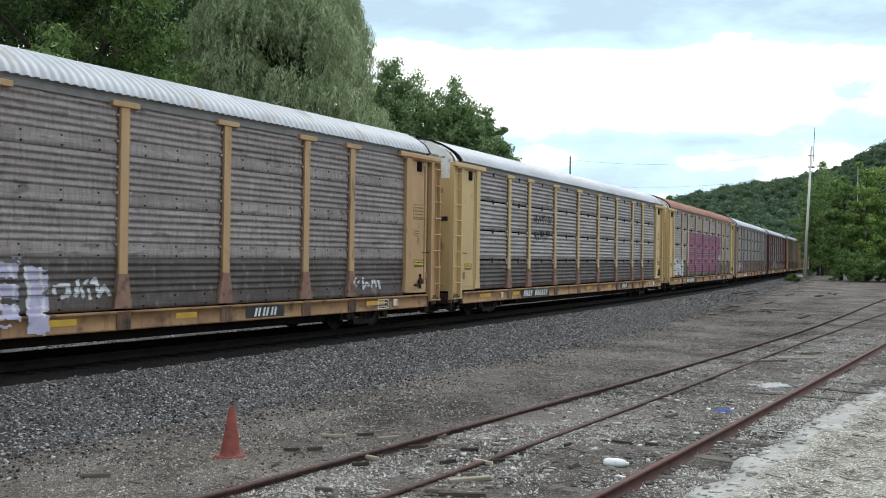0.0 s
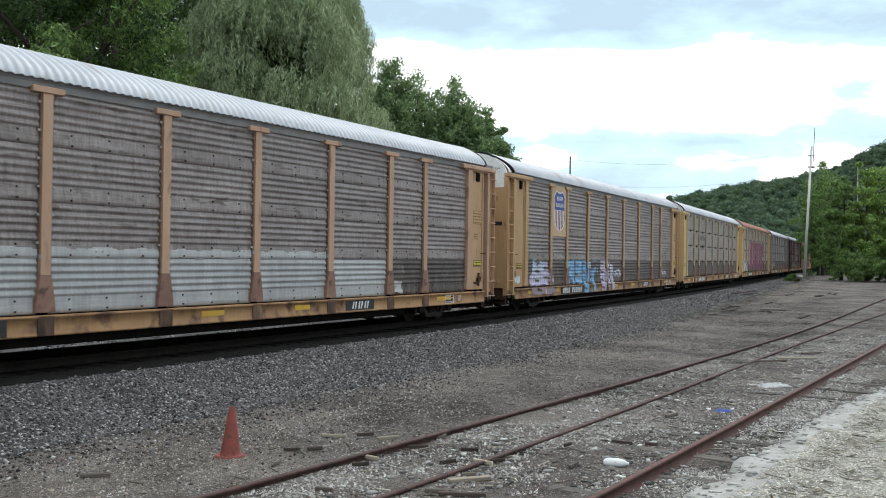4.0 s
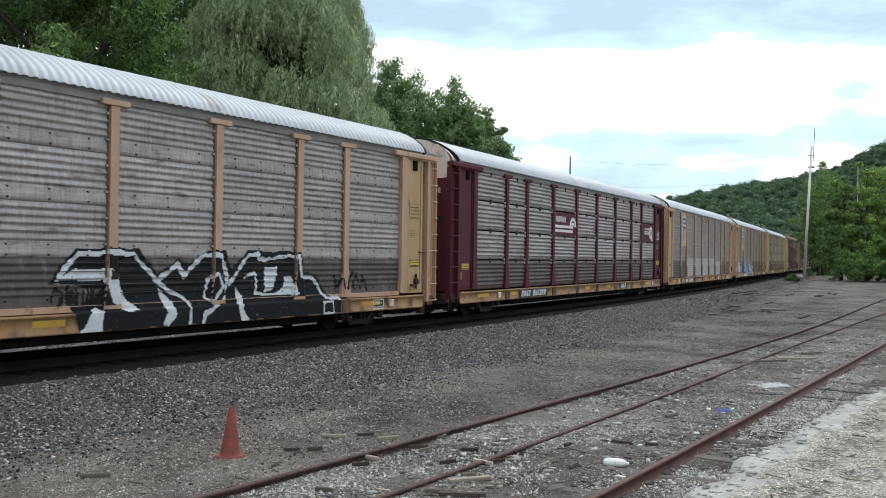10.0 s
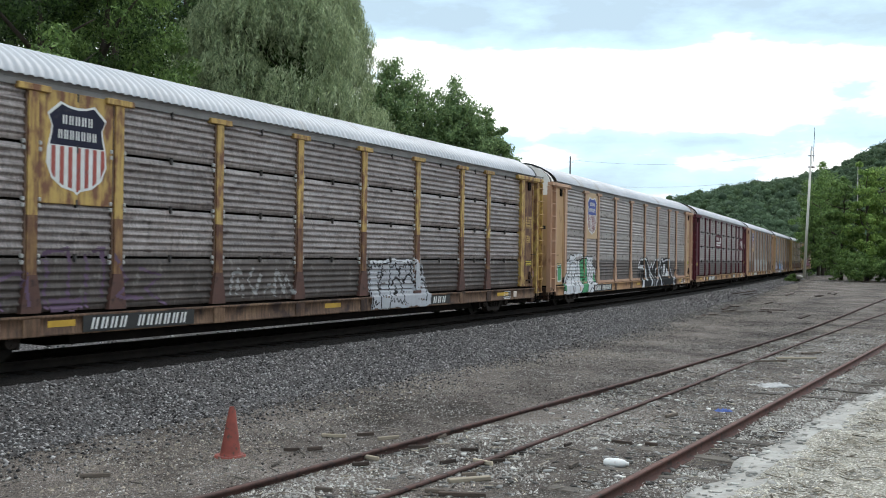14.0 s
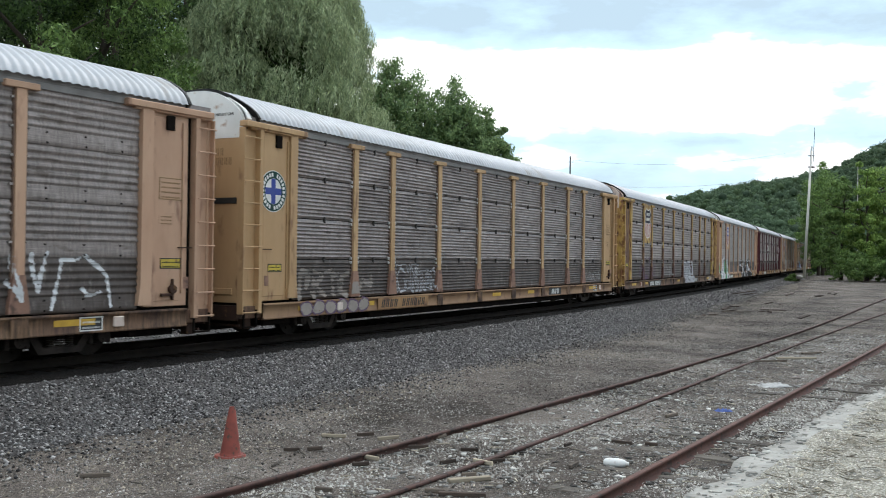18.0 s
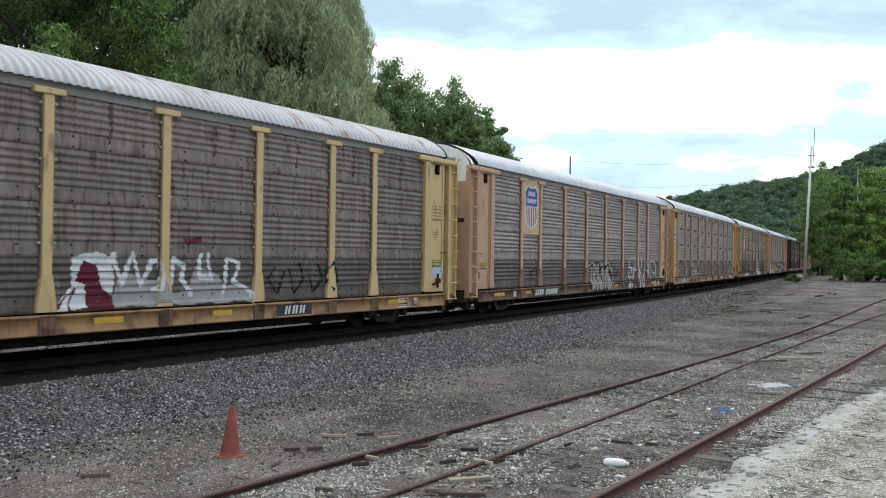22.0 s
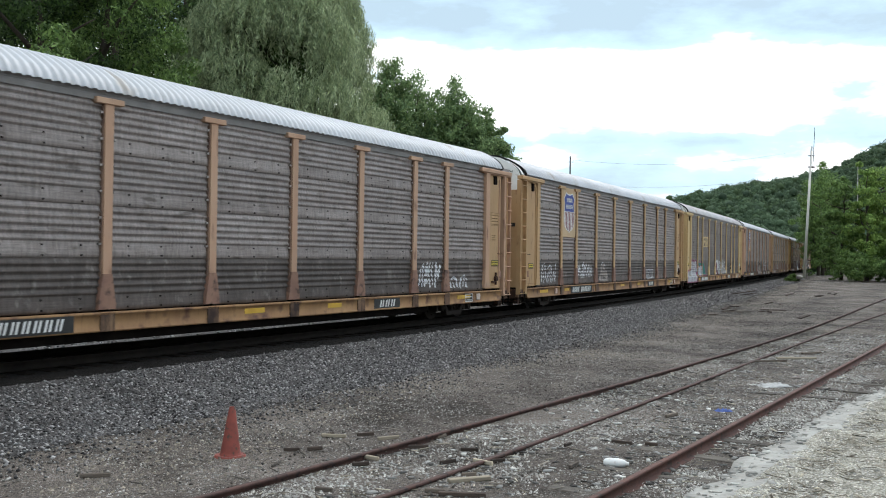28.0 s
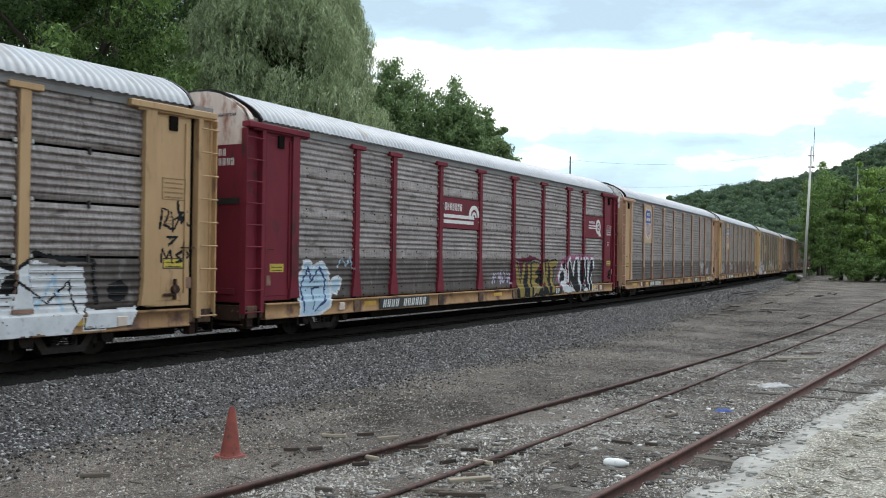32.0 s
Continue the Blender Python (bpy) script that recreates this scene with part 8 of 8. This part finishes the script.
# ---- trees ----
def leaf_cloud(name, centres, radii, per, size, seed, droop=0.0, narrow=1.0, outward=False):
    """Leaves as small bent blades scattered through clumps."""
    r = np.random.default_rng(seed)
    c = np.repeat(np.asarray(centres, float), per, 0)
    rad = np.repeat(np.asarray(radii, float), per)
    d = r.normal(size=(len(c), 3))
    d /= np.linalg.norm(d, axis=1, keepdims=True)
    p = c + d * (rad * (0.35 + 0.65 * r.random(len(c))))[:, None] * np.array([1, 1, 0.75])
    return blades(name, p, size * (0.6 + 0.8 * r.random(len(c))), r, droop, narrow, d + r.normal(0, 0.45, d.shape) if outward else None)


def blades(name, p, length, r, droop=0.0, narrow=1.0, face=None):
    n = len(p)
    a = r.normal(size=(n, 3))
    a[:, 2] = a[:, 2] * 0.6 - droop
    a /= np.linalg.norm(a, axis=1, keepdims=True)
    if face is not None:
        a = np.cross(a, face)
        a /= np.linalg.norm(a, axis=1, keepdims=True) + 1e-9
    b = np.cross(a, r.normal(size=(n, 3)) if face is None else face)
    b /= np.linalg.norm(b, axis=1, keepdims=True) + 1e-9
    L, W = length[:, None], (length * 0.42 * narrow)[:, None]
    v = np.stack([p - a * L * 0.5, p + b * W * 0.5, p + a * L * 0.5, p - b * W * 0.5], 1)
    f = np.arange(4 * n).reshape(n, 4)
    return mesh_of(name, v.reshape(-1, 3), f)


def crown(seed, height, radius, base, clumps, per, leaf, ragged=0.25):
    r = np.random.default_rng(seed)
    d = r.normal(size=(clumps, 3))
    d /= np.linalg.norm(d, axis=1, keepdims=True)
    k = (0.25 + 0.75 * r.random(clumps) ** 0.5) * (1 - ragged + 2 * ragged * r.random(clumps))
    mid, half = (height + base) / 2, (height - base) / 2
    c = np.stack([d[:, 0] * radius * k, d[:, 1] * radius * k, mid + d[:, 2] * half * k], -1)
    # egg shape: narrower towards the top
    taper = np.interp((c[:, 2] - base) / (height - base), [0, 0.3, 1], [0.75, 1.0, 0.70])
    c[:, :2] *= taper[:, None]
    return leaf_cloud("crown", c, np.full(clumps, radius * 0.23) * (0.6 + 0.8 * r.random(clumps)), per, leaf, seed + 1, outward=True)


def trunk(seed, height, r0, limbs, spread):
    rr = random.Random(seed)
    bm = bmesh.new()
    pts = [Vector((0, 0, -0.3))]
    for i in range(1, 7):
        pts.append(Vector((rr.uniform(-0.25, 0.25) * i * 0.3, rr.uniform(-0.25, 0.25) * i * 0.3, height * 0.85 * i / 6)))
    for i in range(6):
        tube(bm, pts[i], pts[i + 1], r0 * (1 - i / 7), r0 * (1 - (i + 1) / 7), 9, caps=False)
    for k in range(limbs):
        i = rr.randint(1, 5)
        a, up = rr.uniform(0, 6.283), rr.uniform(0.3, 1.0)
        p = pts[i]
        q = p + Vector((math.cos(a) * spread * 0.5, math.sin(a) * spread * 0.5, spread * 0.35 * up))
        e = q + Vector((math.cos(a + 0.4) * spread * 0.45, math.sin(a + 0.4) * spread * 0.45, spread * 0.4 * up))
        tube(bm, p, q, r0 * 0.35, r0 * 0.22, 6, caps=False)
        tube(bm, q, e, r0 * 0.22, r0 * 0.05, 6)
    return data_of("trunk", bm, True)


def tree(at, height, radius, base, seed, material, label, clumps=90, per=110, leaf=0.34, key=None, rz=0.0, name="tree", group="", ragged=0.25):
    t = thing(name, label, "tree", group, at=at, rz=rz)
    part("trunk", cached(("trunk", key or seed), lambda: trunk(seed, height, 0.02 * height, 12, radius)), M["bark"], t)
    part("crown", cached(("crown", key or seed), lambda: crown(seed, height, radius, base, clumps, per, leaf, ragged)), M[material], t)
    return t


def gz_at(x, y):
    return float(ground_z(np.array([x]), np.array([y]))[0])


def willow(at, height, radius, seed):
    t = thing("willow_tree", "large weeping willow with hanging grey-green foliage", "tree", at=at)
    part("trunk", trunk(seed, height * 0.9, 0.45, 16, radius * 0.8), M["bark"], t)
    r = np.random.default_rng(seed)
    # boughs arch out and down; on each one hangs a dome of strands with hollows between the domes
    lobes = [(0.4, 0.0, height * 0.97, radius * 0.42, height * 0.20), (-1.8, -0.6, height * 0.93, radius * 0.38, height * 0.20), (1.9, -0.8, height * 0.92, radius * 0.36, height * 0.22), (-1.9, -3.9, height * 0.67, 1.7, 3.4), (0.3, -4.3, height * 0.655, 1.6, 2.6), (2.2, -3.9, height * 0.67, 1.8, 4.2)]
    for tier, (n_, reach, lift) in enumerate(((6, 0.46, 0.84), (8, 0.62, 0.72), (10, 0.74, 0.59), (11, 0.82, 0.46), (11, 0.84, 0.33), (9, 0.74, 0.22))):
        for k in range(n_):
            a = (k + 0.5 * (tier % 2)) * 6.283 / n_ + r.uniform(-0.25, 0.25)
            u = reach * r.uniform(0.72, 1.12)
            if tier in (2, 3, 4) and math.sin(a) < 0 and abs(math.cos(a) * u + 0.07) < 0.19:
                continue
            lobes.append((math.cos(a) * radius * u, math.sin(a) * radius * u, height * (lift + r.uniform(-0.05, 0.05)), radius * r.uniform(0.18, 0.29), height * r.uniform(0.09, 0.18)))
    ps = []
    for lx, ly, lz, lr, drop in lobes:
        n, k = int(175 * (lr / (radius * 0.25)) ** 1.5), 30
        a, u = r.random(n) * 6.283, r.random(n) ** 0.38
        top = lz - 1.0 * lr * u ** 2.4 - 0.25 * r.random(n)
        length = drop * (0.35 + 0.65 * r.random(n) ** 1.4)
        bunch = np.floor(a * 2.5) / 2.5
        loose = 0.80 + 0.34 * r.random(n)
        for j in range(k):
            w = (j + r.random(n)) / k
            rad = lr * u * loose + 0.30 * np.sin(w * 1.57) * (0.3 + u)
            aa = a + (bunch - a) * 0.5 * w
            ps.append(np.stack([lx + np.cos(aa) * rad + 0.10 * np.sin(7 * w + a * 5), ly + np.sin(aa) * rad, np.maximum(top - w * length, 1.0)], -1))
    p = np.concatenate(ps)
    p = p + r.normal(0, 0.09, p.shape)
    part("crown", blades("crown", p, 0.34 * (0.6 + 0.8 * r.random(len(p))), r, 1.7, 0.40), M["leaf_willow"], t, "hanging willow strands")
    # extra dark leaves fill the middle so gaps look shaded
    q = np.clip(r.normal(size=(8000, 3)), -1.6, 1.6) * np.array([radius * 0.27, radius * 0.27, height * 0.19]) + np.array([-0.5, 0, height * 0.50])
    part("inner_crown", blades("inner_crown", q, 0.5 * (0.6 + 0.8 * r.random(len(q))), r, 1.0, 0.6), M["leaf_dark"], t, "added inner leaves coloured dark to stand for the crown's shade")
    return t


def place_px(u, depth):
    """A place on the ground fitted to the camera's view: u metres right, depth metres ahead."""
    return (u, depth, gz_at(u, depth) - 0.1)


willow(place_px(-10.4, 60.0), 27.0, 7.2, 11)
# dark wood behind the train
k_ = 0
for tx, ty, h, rad in ((-23.5, 46, 22, 5.5), (-18.5, 43, 19, 5.0), (-16.4, 45, 20, 4.2), (-26, 56, 26, 6.0), (-19.5, 55, 25, 6.0), (-18.5, 66, 24, 5.5), (-16.2, 36.5, 11, 3.6), (-21.5, 35, 12, 4.0), (-13.4, 42, 9.5, 2.8), (-14.5, 70, 24, 5.5)):
    v_ = k_ % 4
    tree(place_px(tx, ty), h, rad, 1.5, 200 + v_, "leaf_mid" if v_ == 2 else "leaf_dark", "tall dark green broadleaf tree of the trackside wood", 135, 210, 0.22, ("wood", v_, h, rad), 70.0 * k_, group="trees behind the train")
    k_ += 1
# the wood goes on behind
rw = np.random.default_rng(31)
wn_ = 1800
wx = -75 + 68 * rw.random(wn_)
wy = 72 + 24 * rw.random(wn_)
wz = 1 + 25 * rw.random(wn_) ** 0.8
keep_ = wx / wy < -0.118
cen = np.stack([wx, wy, wz], -1)[keep_]
tagged(part("back_woods", leaf_cloud("back_woods", cen, 1.6 + 1.2 * rw.random(len(cen)), 78, 0.48, 88, outward=True), M["leaf_dark"]), "dark green woods behind the trackside trees", "woods", kind="stuff")
# trees to the right of the willow
for tx, ty, h, rad, m_, sd in ((-4.6, 76, 17.6, 3.6, "leaf_maple", 301), (-2.0, 80, 16.9, 4.2, "leaf_maple", 302), (1.0, 77, 16.4, 3.5, "leaf_maple", 303), (3.2, 78, 14.5, 2.9, "leaf_maple", 304), (-6.5, 74, 14.5, 3.4, "leaf_maple", 305), (4.8, 80, 11.6, 2.4, "leaf_maple", 306), (6.6, 84, 8.8, 2.2, "leaf_maple", 307)):
    tree(place_px(tx, ty), h, rad, 1.5, sd, m_, "leafy green maple standing apart behind the track", 300, 120, 0.28, None, 0, group="maples behind the track", ragged=0.12)
# bushes and young trees round the pole
for tx, ty, h, rad, m_, sd in ((54.3, 135, 14.0, 3.4, "leaf_mid", 401), (56.5, 139, 15.5, 3.6, "leaf_mid", 409), (61.0, 149, 16, 4, "leaf_mid", 410), (66.5, 160, 17, 4.5, "leaf_mid", 420), (45.2, 106, 11.5, 2.4, "leaf_mid", 402), (47.2, 104, 13.6, 2.9, "leaf_light", 403), (50.2, 105, 12.6, 2.8, "leaf_light", 404), (53.6, 108, 13.2, 3.2, "leaf_mid", 405), (57.5, 112, 14.5, 3.5, "leaf_mid", 406)):
    tree(place_px(tx, ty), h, rad, 0.2, sd, m_, "young green tree with foliage down to the ground", 100, 125, 0.34, None, 0, group="young trees by the pole")
for tx, ty, h, rad, sd in ((44.8, 101.5, 3.4, 2.2, 411), (48.2, 100.6, 3.0, 2.4, 412), (51.0, 101.5, 3.6, 2.4, 413), (42.6, 113.8, 1.0, 0.9, 414)):
    b_ = thing("bush", "low dense green bush at the edge of the yard", "bush", "bushes by the pole", at=place_px(tx, ty))
    part("crown", crown(sd, h, rad, 0.0, 60, 120, 0.24), M["leaf_mid"], b_)
    part("stem", tube(bmesh.new(), (0, 0, -0.1), (0.1, 0, h * 0.6), 0.06, 0.02, 6), M["bark"], b_)

# ---- the wooded hills ----
def ridge(px_):
    return np.interp(px_, [700, 900, 1000, 1100, 1190, 1300, 1400, 1480, 1568, 1700, 1900, 2600], [0, 0, 6, 20, 31, 38, 43, 49, 63, 85, 96, 102])


def lumps(name, centres, radii, seed):
    """Uneven crown masses, one mesh of many."""
    r = np.random.default_rng(seed)
    bm = bmesh.new()
    bmesh.ops.create_icosphere(bm, subdivisions=1, radius=1.0)
    base = np.array([v.co for v in bm.verts])
    tri = np.array([[v.index for v in f.verts] for f in bm.faces])
    bm.free()
    n = len(centres)
    wob = 0.72 + 0.5 * r.random((n, len(base), 1))
    v = centres[:, None] + base[None] * wob * (radii * np.ones(n))[:, None, None] * np.array([1, 1, 0.85])
    f = (tri[None] + len(base) * np.arange(n)[:, None, None]).reshape(-1, 3)
    return mesh_of(name, v.reshape(-1, 3), f, True)


def hill_z(px_, d):
    u = np.clip((d - 190.0) / 330.0, 0, 1)
    wob = np.array([noise.noise((a * 0.011, b * 0.011, 2.0)) for a, b in zip(np.ravel(px_), np.ravel(d))]).reshape(np.shape(px_))
    return ridge(px_) * (u * u * (3 - 2 * u)) * (1 + 0.10 * wob * (1 - u)) - 0.3


hp, hd_ = np.meshgrid(np.linspace(700, 2600, 90), np.concatenate([np.linspace(185, 530, 40), [600, 700]]))
hz = hill_z(hp, hd_)
hx = (hp - 784) / 1653.0 * hd_
n0, n1 = hp.shape
ii = np.arange(n0 * n1).reshape(n0, n1)
hf = np.stack([ii[:-1, :-1], ii[:-1, 1:], ii[1:, 1:], ii[1:, :-1]], -1).reshape(-1, 4)
M["hill_soil"] = mat("hill_undergrowth", (0.055, 0.085, 0.045), (0.075, 0.11, 0.058), 0.02, 0.95)
tagged(part("hill", mesh_of("hill", np.stack([hx.ravel(), hd_.ravel(), hz.ravel()], -1), hf, True), M["hill_soil"]), "wooded hillside rising beyond the track", "hill", kind="structure")
rh = np.random.default_rng(77)
for sec, (pa, pb, cnt, tone_) in enumerate(((1000, 1420, 1100, "leaf_hill"), (1420, 1900, 1000, "leaf_hill"), (1000, 1900, 1200, "leaf_hill_dark"), (1000, 1900, 900, "leaf_hill_light"))):
    cp, cd = pa + (pb - pa) * rh.random(cnt), 190 + 335 * rh.random(cnt) ** 0.8
    cz = hill_z(cp, cd)
    sz = 2.2 + 2.4 * rh.random(cnt) ** 1.5
    cen = np.stack([(cp - 784) / 1653.0 * cd, cd, cz + sz * (0.2 + 0.8 * rh.random(cnt))], -1)
    # a lumpy mass inside each crown, loose leaves round it
    tagged(part("far_woods", lumps("far_woods", cen, sz * 0.45, 600 + sec), M[tone_]), "inner leaf masses of the woods on the hillside", "woods", kind="stuff")
    me = leaf_cloud("far_woods", cen, sz * 0.85, 66, 0.85, 500 + sec, 0.0, 1.4, True)
    tagged(part("far_woods", me, M[tone_]), "dense green woods covering the hillside", "woods", kind="stuff")

# unseen slope added behind the camera to keep low sky light off the cars
ba, bd = np.meshgrid(np.radians(np.linspace(100, 290, 70)), np.concatenate([np.linspace(46, 120, 20), [180, 320, 600]]))
bu = np.clip((bd - 46) / 60.0, 0, 1)
bw = np.array([noise.noise((math.cos(a) * 4, math.sin(a) * 4, q * 0.03)) for a, q in zip(ba.ravel(), bd.ravel())]).reshape(ba.shape)
bz = (26 + 7 * bw) * (bu * bu * (3 - 2 * bu)) - 0.7
bx_, by_ = bd * np.sin(ba) + 8, bd * np.cos(ba) - 4
sd_, _ = side_of(bx_, by_)
bz = np.where(sd_.reshape(bz.shape) < 12, -1.5, bz)
n0, n1 = ba.shape
ii = np.arange(n0 * n1).reshape(n0, n1)
bf = np.stack([ii[:-1, :-1], ii[:-1, 1:], ii[1:, 1:], ii[1:, :-1]], -1).reshape(-1, 4)
tagged(part("hill", mesh_of("hill", np.stack([bx_.ravel(), by_.ravel(), bz.ravel()], -1), bf, True), M["hill_soil"]), "plain green slope added out of view behind the yard to block low light", "hill", kind="structure")

# ---- the line pole beyond the train and its wires ----
M["pole_grey"] = mat("grey_pole_wood", (0.13, 0.125, 0.12), (0.09, 0.085, 0.08), 2, 0.9)
lp = thing("line_pole", "thin grey line pole with a short crossarm beyond the train", "pole", at=(16.2, 120.0, -0.3))
part("shaft", tube(bmesh.new(), (0, 0, 0), (0, 0, 15.4), 0.13, 0.09, 8), M["pole_grey"], lp)
part("crossarm", boxes((-0.42, 0.42, -0.03, 0.03, 14.62, 14.68)), M["pole_grey"], lp)


def wire(p, q, sag, r=0.011):
    pts = [Vector(p).lerp(Vector(q), i / 16) - Vector((0, 0, 4 * sag * (i / 16) * (1 - i / 16))) for i in range(17)]
    bm = bmesh.new()
    for a, b in zip(pts, pts[1:]):
        tube(bm, a, b, r, r, 5, caps=False)
    bmesh.ops.remove_doubles(bm, verts=bm.verts, dist=0.012)
    return tagged(part("wire", bm, M["pole_grey"]), "thin dark overhead wire", "wire", "overhead wires")


wire((16.6, 120, 14.6), (47.5, 130, 17.0), 1.0)
wire((15.8, 120, 14.6), (-30, 112, 17.5), 1.2)
wire((16.9, 120, 11.5), (45.5, 115, 13.0), 1.0)


# ---- thin mast among the young trees ----
mast = thing("thin_mast", "thin pale mast rising out of the young trees", "mast", at=(62.5, 141.0, -0.2))
part("shaft", tube(bmesh.new(), (0, 0, 0), (0, 0, 16.6), 0.07, 0.05, 8), M["pole"], mast)
part("collar", tube(bmesh.new(), (0, 0, 14.4), (0, 0, 14.6), 0.13, 0.13, 8), M["pole_grey"], mast)

# ---- pole at the trackside ----
pole = thing("utility_pole", "weathered wooden utility pole with a thin mast", "pole", at=(44.3, 114.5, -0.1))
bm = bmesh.new()
tube(bm, (0, 0, 0), (0.75, 0, 16.2), 0.18, 0.12, 10)
part("shaft", data_of("shaft", bm, True), M["pole"], pole)
part("mast", tube(bmesh.new(), (0.95, 0.1, 13.5), (1.15, 0.1, 18.6), 0.045, 0.03, 6), M["bark"], pole, "dark thin mast")
part("bracket", boxes((0.3, 1.2, -0.1, 0.1, 13.6, 13.75), (0.3, 1.1, -0.08, 0.08, 15.0, 15.1)), M["bark"], pole)


# ---- what moves ----
def motions():
    for n, car in CARS.items():
        rows = []
        for i in range(65):
            t = i * 0.5
            a = rear(n, t)
            (xa, ya), (xb, yb) = centre(a + 3.55), centre(a + CAR_LEN - 3.55)
            ang = math.degrees(math.atan2(yb - ya, xb - xa))
            rows.append((t, pose((xa + xb) / 2, (ya + yb) / 2, 0, 0, 0, ang)))
        walk(car, rows)
    turns = []
    for i in range(481):
        t = i / 15.0
        turns.append((t, math.degrees((travel(t) - travel(0.0)) / 0.42)))
    for w, x in WHEELS:
        walk(w, [(t, pose(x, 0, 0.42, 0, a, 0)) for t, a in turns])


motions()
